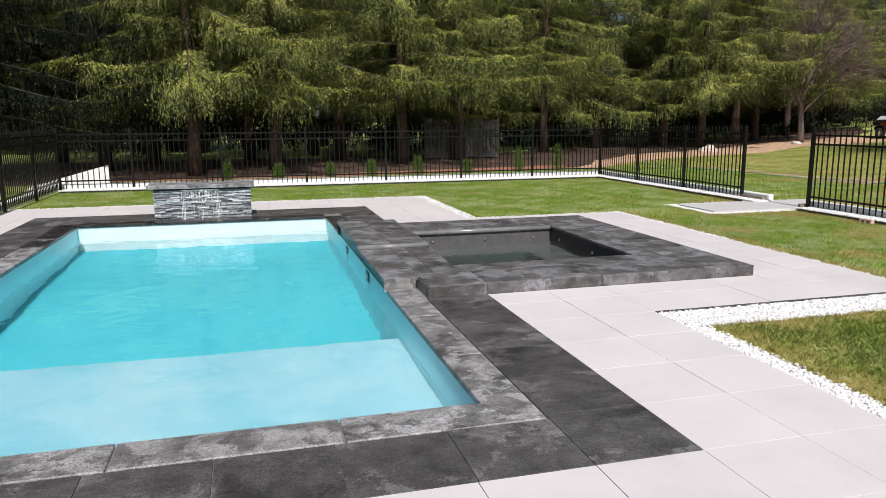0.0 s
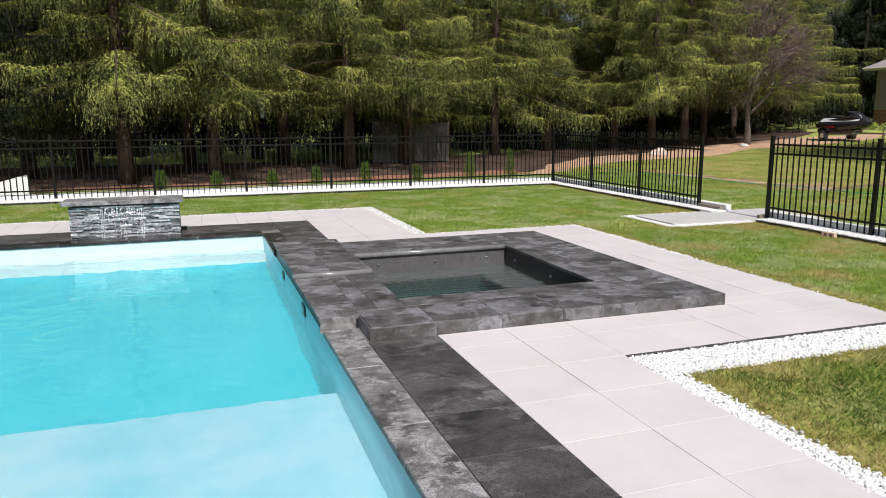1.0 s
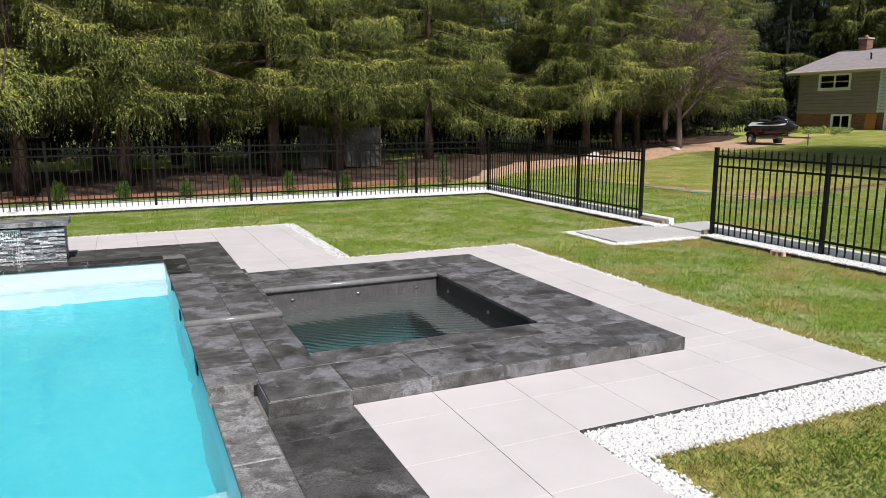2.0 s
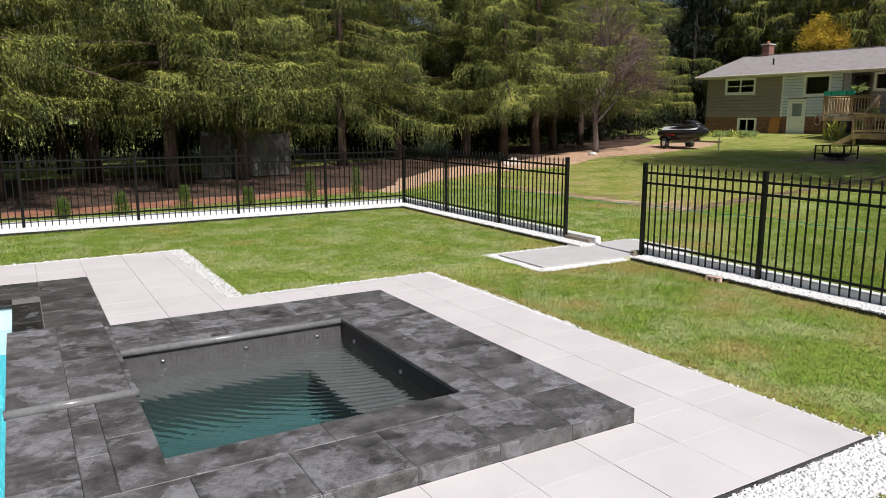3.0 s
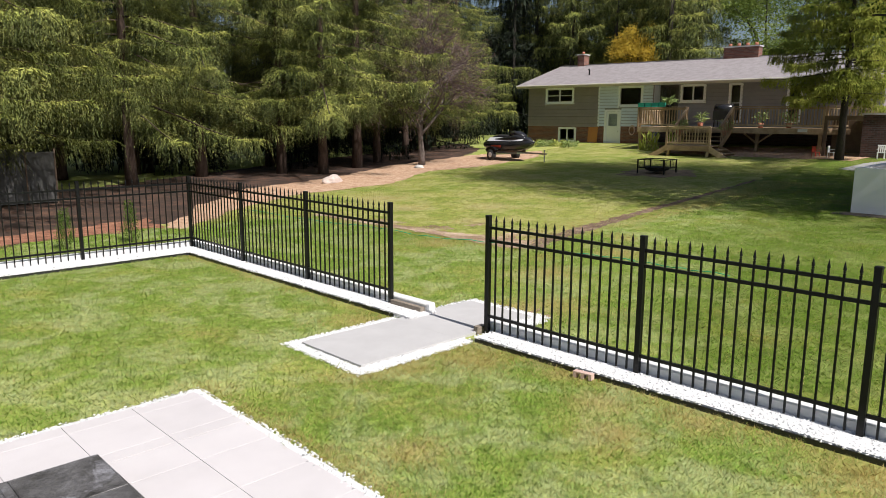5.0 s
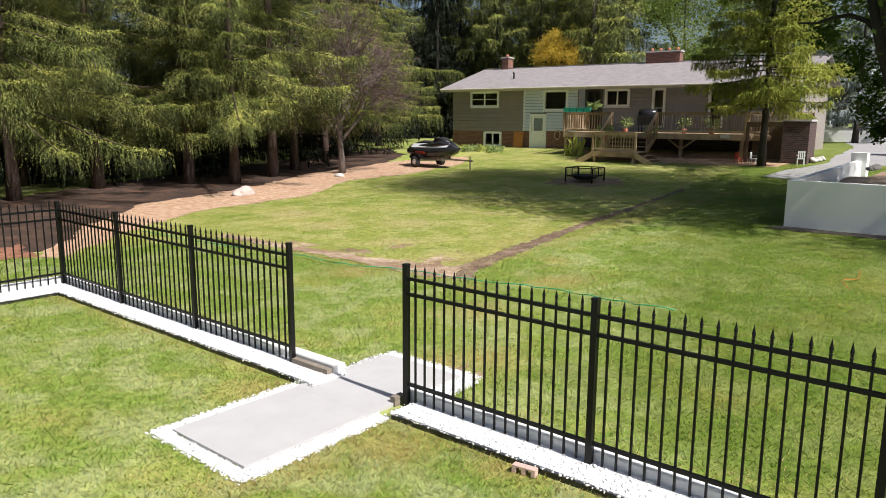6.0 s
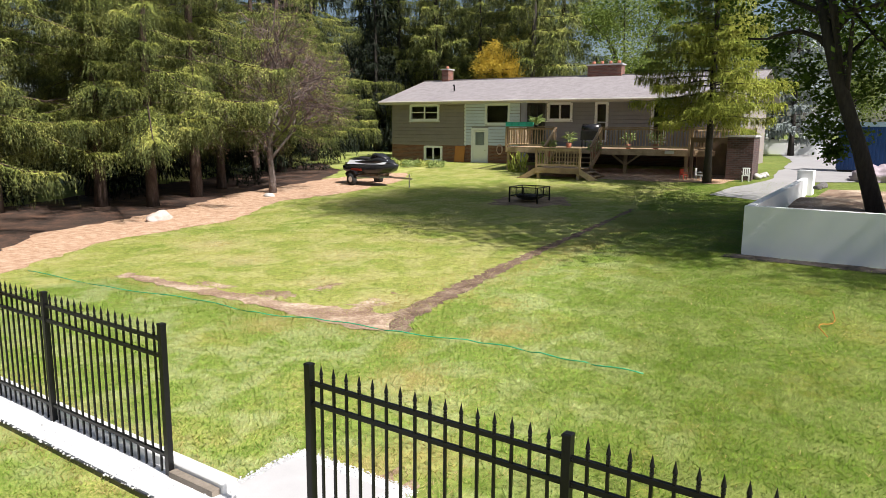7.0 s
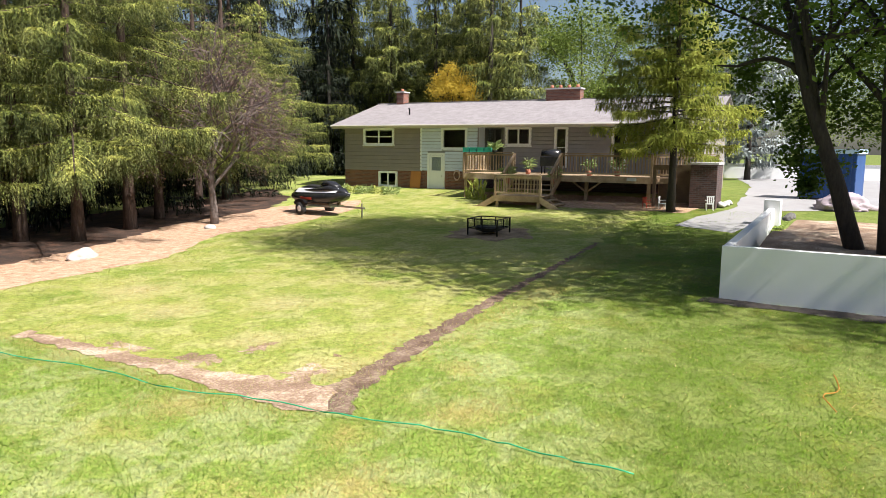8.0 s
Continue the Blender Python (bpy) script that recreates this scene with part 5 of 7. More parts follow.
M_WOOD = material("weathered_deck_wood", [(0.3, (0.216, 0.143, 0.085)), (0.5, (0.378, 0.267, 0.165)), (0.7, (0.594, 0.455, 0.305))], scale=2.2, detail=8, rough=0.8, bump=0.3, bump_scale=40, vary=0.25)
M_WOODDARK = material("brown_stained_wood", [(0.3, (0.10, 0.065, 0.045)), (0.7, (0.20, 0.14, 0.10))], scale=2.5, rough=0.8, bump=0.3, vary=0.2)
M_PLY = material("orange_plywood", [(0.3, (0.34, 0.13, 0.035)), (0.7, (0.50, 0.22, 0.07))], scale=2, stretch=(1, 1, 0.3), rough=0.7, bump=0.1)
M_GUTTER = material("beige_gutter", [(0.3, (0.50, 0.46, 0.42)), (0.7, (0.60, 0.56, 0.52))], scale=3, rough=0.5, bump=0.03)
M_TERRA = material("terracotta", [(0.3, (0.36, 0.13, 0.08)), (0.7, (0.5, 0.2, 0.13))], scale=8, rough=0.8, bump=0.1)
M_TEAL = material("turquoise_plastic", [(0.3, (0.03, 0.38, 0.32)), (0.7, (0.05, 0.48, 0.40))], scale=6, rough=0.4, bump=0.0)
M_INSIDE = material("dim_room", [(0.3, (0.10, 0.095, 0.09)), (0.7, (0.16, 0.15, 0.14))], scale=2, rough=0.9, bump=0.0)
M_RUBBER = material("black_rubber", [(0.3, (0.012, 0.012, 0.012)), (0.7, (0.03, 0.03, 0.03))], scale=12, rough=0.8, bump=0.1)
M_GLOSSBLACK = material("glossy_black", [(0.3, (0.012, 0.012, 0.014)), (0.7, (0.03, 0.03, 0.034))], scale=4, rough=0.22, bump=0.0)
M_RED = material("red_plastic", [(0.3, (0.50, 0.05, 0.03)), (0.7, (0.62, 0.09, 0.05))], scale=4, rough=0.4, bump=0.0)
M_WHITE = material("white_plastic", [(0.3, (0.74, 0.74, 0.74)), (0.7, (0.82, 0.82, 0.82))], scale=4, rough=0.4, bump=0.0)
M_STONE = material("pale_limestone", [(0.3, (0.38, 0.36, 0.34)), (0.7, (0.62, 0.60, 0.57))], scale=4, rough=0.9, bump=0.6, bump_scale=25)
M_ROCKDARK = material("grey_fieldstone", [(0.3, (0.08, 0.078, 0.075)), (0.7, (0.22, 0.21, 0.20))], scale=4, rough=0.9, bump=0.6, bump_scale=25)
M_STUCCO = material("white_stucco", [(0.3, (0.82, 0.825, 0.83)), (0.7, (0.88, 0.885, 0.89))], scale=0.8, rough=0.85, bump=0.25, bump_scale=70)
M_BLUE = material("blue_container_paint", [(0.3, (0.012, 0.055, 0.20)), (0.7, (0.02, 0.085, 0.28))], scale=2, rough=0.45, bump=0.05)
M_TARP = material("mauve_tarp", [(0.3, (0.34, 0.27, 0.32)), (0.7, (0.50, 0.42, 0.47))], scale=3, rough=0.6, bump=0.3, bump_scale=20)
M_HOSE = material("green_hose", [(0.3, (0.02, 0.32, 0.16)), (0.7, (0.04, 0.45, 0.24))], scale=6, rough=0.4, bump=0.0)
M_ORANGE = material("orange_cord", [(0.3, (0.50, 0.17, 0.02)), (0.7, (0.60, 0.24, 0.04))], scale=6, rough=0.5, bump=0.0)
M_CORN = leaf_material("corn_leaves", [(0.3, (0.26, 0.32, 0.06)), (0.7, (0.52, 0.52, 0.16))], scale=3)
M_HERB = leaf_material("herb_leaves", [(0.3, (0.18, 0.26, 0.08)), (0.7, (0.40, 0.46, 0.20))], scale=4)
M_GREYPANEL = material("grey_weathered_panel", [(0.3, (0.045, 0.044, 0.043)), (0.7, (0.10, 0.098, 0.096))], scale=2, rough=0.8, bump=0.2)
M_GLASS = bpy.data.materials.new("window_glass")
M_GLASS.use_nodes = True
_b = M_GLASS.node_tree.nodes["Principled BSDF"]
_b.inputs["Base Color"].default_value = (0.9, 0.93, 0.95, 1)
_b.inputs["Transmission Weight"].default_value = 1.0
_b.inputs["Roughness"].default_value = 0.02
_b.inputs["IOR"].default_value = 1.45

HM = pose(38.883, 26.821, 0, 0, 0, -86)
GZ = 0.80
house = empty("house", "single-storey house with grey siding and brick base", "house", m=HM)


def board_wall(name, mat, s0, s1, z0, z1, y, openings, course=0.2, thick=0.14, core=M_INSIDE):
    """A wall of lapped boards with openings cut through it."""
    bm = bmesh.new()
    xs_ = sorted({s0, s1, *[v for o in openings for v in o[:2] if s0 < v < s1]})
    zs_ = sorted({z0, z1, *[v for o in openings for v in o[2:] if z0 < v < z1]})
    for xa, xb in zip(xs_, xs_[1:]):
        for za, zb in zip(zs_, zs_[1:]):
            if not any(o[0] <= xa and xb <= o[1] and o[2] <= za and zb <= o[3] for o in openings):
                box(bm, xa, xb, y + 0.022, y + thick, za, zb)
    bmesh.ops.remove_doubles(bm, verts=bm.verts[:], dist=0.0005)
    # Darker core behind the pale boards paints lap shadow into the gaps.
    wall = part(name, bm, M_SIDINGSHADE if mat is M_SIDINGW else mat, house)
    z = z0
    while z < z1 - 0.01 and course:
        zt = min(z + course, z1)
        spans = [(s0, s1)]
        for o in openings:
            if o[2] < zt - 0.02 and o[3] > z + 0.02:
                spans = [q for a, b in spans for q in ((a, min(b, o[0])), (max(a, o[1]), b)) if q[1] - q[0] > 0.02]
        for a, b in spans:
            bm = bmesh.new()
            v = box(bm, a, b, y - 0.045, y + 0.021, z, zt - 0.020)
            for i in (4, 5):
                v[i].co.y += 0.050
            part("siding_board", bm, mat, wall)
        z = zt
    return wall


W1, W3, W2 = (-4.57, -2.63, 3.32, 4.20), (-3.58, -2.41, 1.07, 1.90), (0.31, 1.76, 3.11, 4.20)
W4, N1, N2, SL = (3.55, 4.90, 3.33, 4.24), (6.16, 6.82, 2.25, 4.24), (9.02, 9.72, 2.25, 4.24), (2.42, 3.40, 2.05, 4.24)
DOOR = (-0.53, 0.51, GZ, 2.91)
RY = 0.9        # recess of the wall behind the deck
TOPZ = 4.30
board_wall("wall", M_SIDING, -5.85, -0.93, 1.95, TOPZ, 0, [W1])
board_wall("base_wall", M_BRICK, -5.85, -0.93, GZ - 0.4, 1.948, -0.02, [W3], course=0, thick=0.18)
board_wall("wall", M_SIDINGW, -0.93, 2.36, 1.99, TOPZ, 0, [W2, DOOR], course=0.17)
board_wall("base_wall", M_BRICK, -0.93, 2.36, GZ - 0.4, 1.988, -0.02, [DOOR], course=0, thick=0.18)
# Siding and brick behind the deck are coloured darker for the shade there.
board_wall("wall", M_SIDINGSHADE, 2.36, 13.2, 2.0, TOPZ, RY, [W4, N1, N2, SL])
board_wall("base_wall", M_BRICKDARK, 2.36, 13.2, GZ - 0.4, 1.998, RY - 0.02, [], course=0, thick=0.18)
boxes("corner_trim", M_TRIM, house, (-0.98, -0.88, -0.03, -0.002, 1.96, TOPZ))
boxes("return_wall", M_SIDINGW, house, (2.24, 2.358, 0.142, RY + 0.02, GZ - 0.4, TOPZ))
boxes("end_wall", M_SIDING, house, (-5.85, -5.71, 0.165, 8.3, GZ - 0.4, TOPZ))
boxes("end_wall", M_SIDING, house, (13.06, 13.2, RY + 0.165, 8.3, GZ - 0.4, TOPZ))
boxes("back_wall", M_SIDING, house, (-5.85, 13.2, 8.3, 8.45, GZ - 0.4, TOPZ))
boxes("inner_floor", M_INSIDE, house, (-5.7, 13.05, 1.1, 8.29, 1.85, 1.98))
boxes("inner_wall", M_INSIDE, house, (-5.7, 13.05, 3.2, 3.3, 1.981, TOPZ), label="dim back wall of the rooms")


def window(o, y, panes=2, bars=0, sill=True, paint=None):
    """Painted frame with glazing in the opening o."""
    paint = paint or M_TRIM
    a, b, c, d = o
    w = empty_part("window", house)
    fw = 0.10
    for dims in ((a - 0.03, a + fw, c, d), (b - fw, b + 0.03, c, d), (a + fw, b - fw, d - fw, d + 0.02), (a + fw, b - fw, c - 0.02, c + fw)):
        boxes("frame", paint, w, (dims[0], dims[1], y - 0.035, y + 0.09, dims[2], dims[3]))
    for k in range(1, panes):
        x = a + (b - a) * k / panes
        boxes("mullion", paint, w, (x - 0.035, x + 0.035, y - 0.02, y + 0.06, c + fw, d - fw))
    for k in range(1, bars + 1):
        z = c + (d - c) * k / (bars + 1)
        boxes("glazing_bar", paint, w, (a + fw, b - fw, y - 0.012, y + 0.05, z - 0.02, z + 0.02))
    g = boxes("pane", M_GLASS, w, (a + fw, b - fw, y + 0.03, y + 0.036, c + fw, d - fw))
    g.visible_shadow = False
    if sill:
        boxes("sill", paint, w, (a - 0.06, b + 0.06, y - 0.07, y + 0.05, c - 0.06, c - 0.021))


def empty_part(name, parent):
    bm = bmesh.new()
    ob = new(name)
    bm.free()
    ob.parent = parent
    ob.empty_display_size = 0.1
    return ob


window(W1, 0, 2, 1)
window(W3, -0.02, 2)
window(W2, 0, 1)
window(W4, RY, 2)
window(N1, RY, 1, 1, False)
window(N2, RY, 1, 1, False)
window(SL, RY, 2, 0, False, M_BRONZE)
# back door
door = empty_part("door", house)
a, b, c, d = DOOR
for q in ((a, a + 0.10, c, d), (b - 0.10, b, c, d), (a + 0.10, b - 0.10, d - 0.10, d + 0.02)):
    boxes("frame", M_TRIM, door, (q[0], q[1], -0.05, 0.10, q[2], q[3]))
boxes("leaf", M_TRIM, door, (a + 0.11, a + 0.24, 0.0, 0.045, c + 0.02, d - 0.11), (b - 0.24, b - 0.11, 0.0, 0.045, c + 0.02, d - 0.11),
      (a + 0.24, b - 0.24, 0.0, 0.045, c + 0.02, 2.00), (a + 0.24, b - 0.24, 0.0, 0.045, 2.70, d - 0.11))
boxes("blind", material("grey_blind", [(0.3, (0.42, 0.46, 0.50)), (0.7, (0.52, 0.56, 0.6))], scale=8, rough=0.7, bump=0.0), door, (a + 0.24, b - 0.24, 0.03, 0.04, 2.0, 2.7))
boxes("pane", M_GLASS, door, (a + 0.24, b - 0.24, 0.010, 0.016, 2.0, 2.7)).visible_shadow = False
bm = bmesh.new()
bmesh.ops.create_uvsphere(bm, u_segments=8, v_segments=6, radius=0.035, matrix=Matrix.Translation((b - 0.17, -0.04, 1.72)))
part("knob", bm, M_STEEL, door, smooth=True)
boxes("step", M_CONCRETE, house, (-0.75, 0.75, -0.75, -0.055, GZ - 0.3, GZ + 0.05), label="low concrete doorstep")

# roof: two slopes of shingle courses, fascia, gutter
roof = empty_part("roof", house)
S0, S1, EZ, RIDGE_Y, RIDGE_Z, OV = -6.35, 13.8, 4.40, 4.3, 5.82, 0.55
for name, sgn, y_eave in (("front_slope", 1, -OV), ("back_slope", -1, 8.6 + OV)):
    n = 22
    for k in range(n):
        bm = bmesh.new()
        f0, f1 = k / n, (k + 1.25) / n if k < n - 1 else 1.0
        ya, yb = y_eave + (RIDGE_Y - y_eave) * f0, y_eave + (RIDGE_Y - y_eave) * f1
        za, zb = EZ + (RIDGE_Z - EZ) * f0, EZ + (RIDGE_Z - EZ) * f1
        vs = [bm.verts.new(p) for p in ((S0, ya, za + 0.003), (S1, ya, za + 0.003), (S1, yb, zb), (S0, yb, zb), (S0, ya, za - 0.03), (S1, ya, za - 0.03), (S1, yb, zb - 0.05), (S0, yb, zb - 0.05))]
        for f in ((0, 1, 2, 3), (7, 6, 5, 4), (4, 5, 1, 0), (5, 6, 2, 1), (6, 7, 3, 2), (7, 4, 0, 3)):
            bm.faces.new([vs[i] for i in f])
        part("shingle_course", bm, M_SHINGLE, roof)
boxes("ridge_cap", M_SHINGLE, roof, (S0, S1, RIDGE_Y - 0.12, RIDGE_Y + 0.12, RIDGE_Z - 0.02, RIDGE_Z + 0.03))
boxes("fascia", M_GUTTER, roof, (S0, S1, -OV - 0.02, -OV + 0.02, EZ - 0.20, EZ - 0.035))
bm = bmesh.new()
tube(bm, [(S0, -OV - 0.07, EZ - 0.07), (S1, -OV - 0.07, EZ - 0.07)], [0.06, 0.06], 8)
part("gutter", bm, M_GUTTER, roof, "beige gutter along the eave")
boxes("soffit", M_TRIM, roof, (S0 + 0.03, S1 - 0.03, -OV + 0.021, RY, EZ - 0.10, EZ - 0.07))
boxes("ceiling_board", M_INSIDE, roof, (S0 + 0.5, S1 - 0.5, RY + 0.15, 8.4, EZ - 0.09, EZ - 0.05))
for xg in (S0 + 0.5, S1 - 0.5):
    bm = bmesh.new()
    v = [bm.verts.new((xg + dx, y, z)) for dx in (0, 0.1) for y, z in ((0.0, EZ - 0.04), (8.4, EZ - 0.04), (RIDGE_Y, RIDGE_Z - 0.07))]
    bm.faces.new((v[0], v[1], v[2]))
    bm.faces.new((v[5], v[4], v[3]))
    for i in range(3):
        bm.faces.new((v[i], v[(i + 1) % 3], v[3 + (i + 1) % 3], v[3 + i]))
    part("gable", bm, M_SIDING, roof)
for s, w, h, pots in ((-4.70, 0.24, 0.62, 1), (5.45, 0.95, 0.52, 4)):
    ch = boxes("chimney", M_BRICK, roof, (s - w, s + w, RIDGE_Y - 0.25, RIDGE_Y + 0.35, RIDGE_Z - 0.5, RIDGE_Z + h), label="brick chimney")
    boxes("crown", M_CONCRETE, ch, (s - w - 0.06, s + w + 0.06, RIDGE_Y - 0.31, RIDGE_Y + 0.41, RIDGE_Z + h + 0.001, RIDGE_Z + h + 0.07))
    for k in range(pots):
        x = s - w + (2 * w) * (k + 0.5) / pots
        bm = bmesh.new()
        tube(bm, [(x, RIDGE_Y + 0.05, RIDGE_Z + h + 0.07), (x, RIDGE_Y + 0.05, RIDGE_Z + h + 0.24)], [0.10, 0.085], 10)
        part("chimney_pot", bm, M_TERRA, ch, smooth=True)
bm = bmesh.new()
vz = EZ + (RIDGE_Z - EZ) * 0.42
tube(bm, [(-2.5, 1.45, vz), (-2.5, 1.45, vz + 0.28), (-2.5, 1.38, vz + 0.34)], [0.045, 0.045, 0.05], 8)
part("vent_pipe", bm, M_BLACK, roof, "black roof vent pipe")

# ---- deck ----
deck = empty("deck", "raised weathered wooden deck with railing and stairs", "deck", m=HM)
D0, D1, DF, DZ = 3.08, 11.75, -3.0, 2.02
for k in range(int((RY - DF - 0.05) / 0.145)):
    y = DF + k * 0.145
    boxes("deck_board", M_WOOD, deck, (D0, D1, y, y + 0.139, DZ - 0.035, DZ))
boxes("rim_beam", M_WOOD, deck, (D0, D1, DF - 0.045, DF - 0.002, DZ - 0.26, DZ - 0.002))
boxes("rim_beam", M_WOOD, deck, (D0 - 0.045, D0 - 0.002, DF, -0.1, DZ - 0.26, DZ - 0.002))
boxes("rim_beam", M_WOOD, deck, (D1 + 0.002, D1 + 0.045, DF, RY - 0.1, DZ - 0.26, DZ - 0.002))
for k in range(14):
    x = D0 + 0.3 + k * 0.62
    boxes("joist", M_WOODDARK, deck, (x, x + 0.045, DF, RY - 0.1, DZ - 0.23, DZ - 0.037))
for x, y in ((D0 + 0.1, DF + 0.1), (8.9, DF + 0.4), (D1 - 0.1, DF + 0.1), (D1 - 0.1, -0.6)):
    boxes("post", M_WOOD, deck, (x - 0.07, x + 0.07, y - 0.07, y + 0.07, GZ - 0.35, DZ - 0.261))
for sg in (-1, 1):
    bm = bmesh.new()
    tube(bm, [(8.9, DF + 0.4, 1.30), (8.9 + sg * 0.62, DF + 0.4, DZ - 0.27)], [0.05, 0.05], 4)
    part("brace", bm, M_WOOD, deck)


# wing of the deck bending back beyond the corner post
wing = [(D1 + 0.05, DF + 0.02), (14.1, -0.9), (14.1, RY - 0.1), (D1 + 0.05, RY - 0.1)]
bm = bmesh.new()
prism(bm, wing, DZ - 0.035, DZ, 0.004)
part("deck_board", bm, M_WOOD, deck)
bm = bmesh.new()
prism(bm, [(D1 + 0.06, DF - 0.03), (14.13, -0.95), (14.13, -0.90), (D1 + 0.06, DF + 0.015)], DZ - 0.26, DZ - 0.036, 0.004)
part("rim_beam", bm, M_WOOD, deck)
boxes("post", M_WOOD, deck, (13.95, 14.09, -0.85, -0.71, GZ - 0.35, DZ - 0.037))


def railing(parent, p, q, z0, h, mat=None, step=0.135):
    """Posts, two rails and balusters between plan points p and q."""
    p, q = Vector((*p, z0)), Vector((*q, z0))
    d = q - p
    n = max(2, round(d.length / step))
    u = d.normalized()
    w = Vector((-u.y, u.x, 0))
    for e in (p, q):
        boxes("rail_post", M_WOOD, parent, (e.x - 0.045, e.x + 0.045, e.y - 0.045, e.y + 0.045, z0 - 0.2, z0 + h - 0.02))
    for zz, t, wd in ((z0 + h - 0.02, 0.036, 0.07), (z0 + h - 0.13, 0.08, 0.02), (z0 + 0.07, 0.08, 0.02)):
        bm = bmesh.new()
        a_, b_ = p + w * wd, p - w * wd
        c_, d_ = q - w * wd, q + w * wd
        prism(bm, [(a_.x, a_.y), (b_.x, b_.y), (c_.x, c_.y), (d_.x, d_.y)], zz, zz + t, 0.004)
        part("rail", bm, M_WOOD, parent)
    for k in range(1, n):
        c_ = p + d * (k / n) - w * 0.0
        boxes("baluster", M_WOOD, parent, (c_.x - 0.018, c_.x + 0.018, c_.y - 0.018, c_.y + 0.018, z0 + 0.08, z0 + h - 0.10))


railing(deck, (D0, DF + 0.02), (5.55, DF + 0.02), DZ, 0.96)
railing(deck, (7.85, DF + 0.02), (D1, DF + 0.02), DZ, 0.96)
railing(deck, (D0, -0.2), (D0, DF + 0.15), DZ, 0.96)
railing(deck, (D1 + 0.1, DF + 0.10), (14.05, -0.85), DZ, 0.96)
# stairs from the deck to a landing, then to both sides
LX0, LX1, LY0, LY1, LZ = 5.85, 7.85, -5.6, -4.25, 1.22
for k in range(4):
    y, z = DF - 0.30 - k * 0.30, DZ - 0.20 * (k + 1) + 0.0
    boxes("tread", M_WOOD, deck, (5.7, 7.8, y, y + 0.29, z - 0.04, z))
for x in (5.66, 7.84):
    bm = bmesh.new()
    prism(bm, [(x - 0.03, -4.3), (x + 0.03, -4.3), (x + 0.03, DF - 0.05), (x - 0.03, DF - 0.05)], 0, 0.26, 0.004)
    for v in bm.verts:
        v.co.z += LZ - 0.2 + (v.co.y + 4.3) / (4.25 + DF) * (DZ - LZ - 0.05)
    part("stringer", bm, M_WOOD, deck)
    bm = bmesh.new()
    tube(bm, [(x, LY1 - 0.05, LZ + 0.86), (x, DF, DZ + 0.92)], [0.065, 0.065], 4)
    part("hand_rail", bm, M_WOOD, deck)
    for k in range(7):
        f = k / 6
        y = LY1 + (DF - LY1) * f
        z = LZ + (DZ - LZ) * f
        boxes("baluster", M_WOOD, deck, (x - 0.018, x + 0.018, y - 0.018, y + 0.018, z - 0.02, z + 0.86))
for k in range(9):
    y = LY0 + k * 0.15
    boxes("deck_board", M_WOOD, deck, (LX0, LX1, y, y + 0.144, LZ - 0.035, LZ))
boxes("rim_beam", M_WOOD, deck, (LX0, LX1, LY0 - 0.045, LY0 - 0.002, LZ - 0.24, LZ - 0.002))
for x in (LX0 + 0.08, LX1 - 0.08):
    boxes("post", M_WOOD, deck, (x - 0.06, x + 0.06, LY0 + 0.03, LY0 + 0.15, GZ - 0.45, LZ - 0.036))
railing(deck, (LX0, LY0 + 0.02), (LX1, LY0 + 0.02), LZ, 0.86)
for sg, xe in ((1, LX1), (-1, LX0)):
    for k in range(3):
        x = xe + sg * (0.05 + 0.30 * k)
        z = LZ - 0.16 * (k + 1)
        boxes("tread", M_WOOD, deck, (min(x, x + sg * 0.29), max(x, x + sg * 0.29), LY0 + 0.05, LY1 - 0.05, z - 0.04, z))
    for y in (LY0, LY1):
        bm = bmesh.new()
        v = box(bm, min(xe, xe + sg * 1.05), max(xe, xe + sg * 1.05), y - 0.03, y + 0.03, 0, 0.26)
        for vert in v:
            vert.co.z += LZ - 0.26 - abs(vert.co.x - xe) * 0.56
        part("stringer", bm, M_WOOD, deck)
    part("sign", mesh_of("sign", (lambda b_: (box(b_, 10.75, 11.15, DF - 0.062, DF - 0.048, DZ - 0.17, DZ - 0.03), b_)[1])(bmesh.new()), M_WHITE), None, deck, "small white sign board") if sg > 0 else None


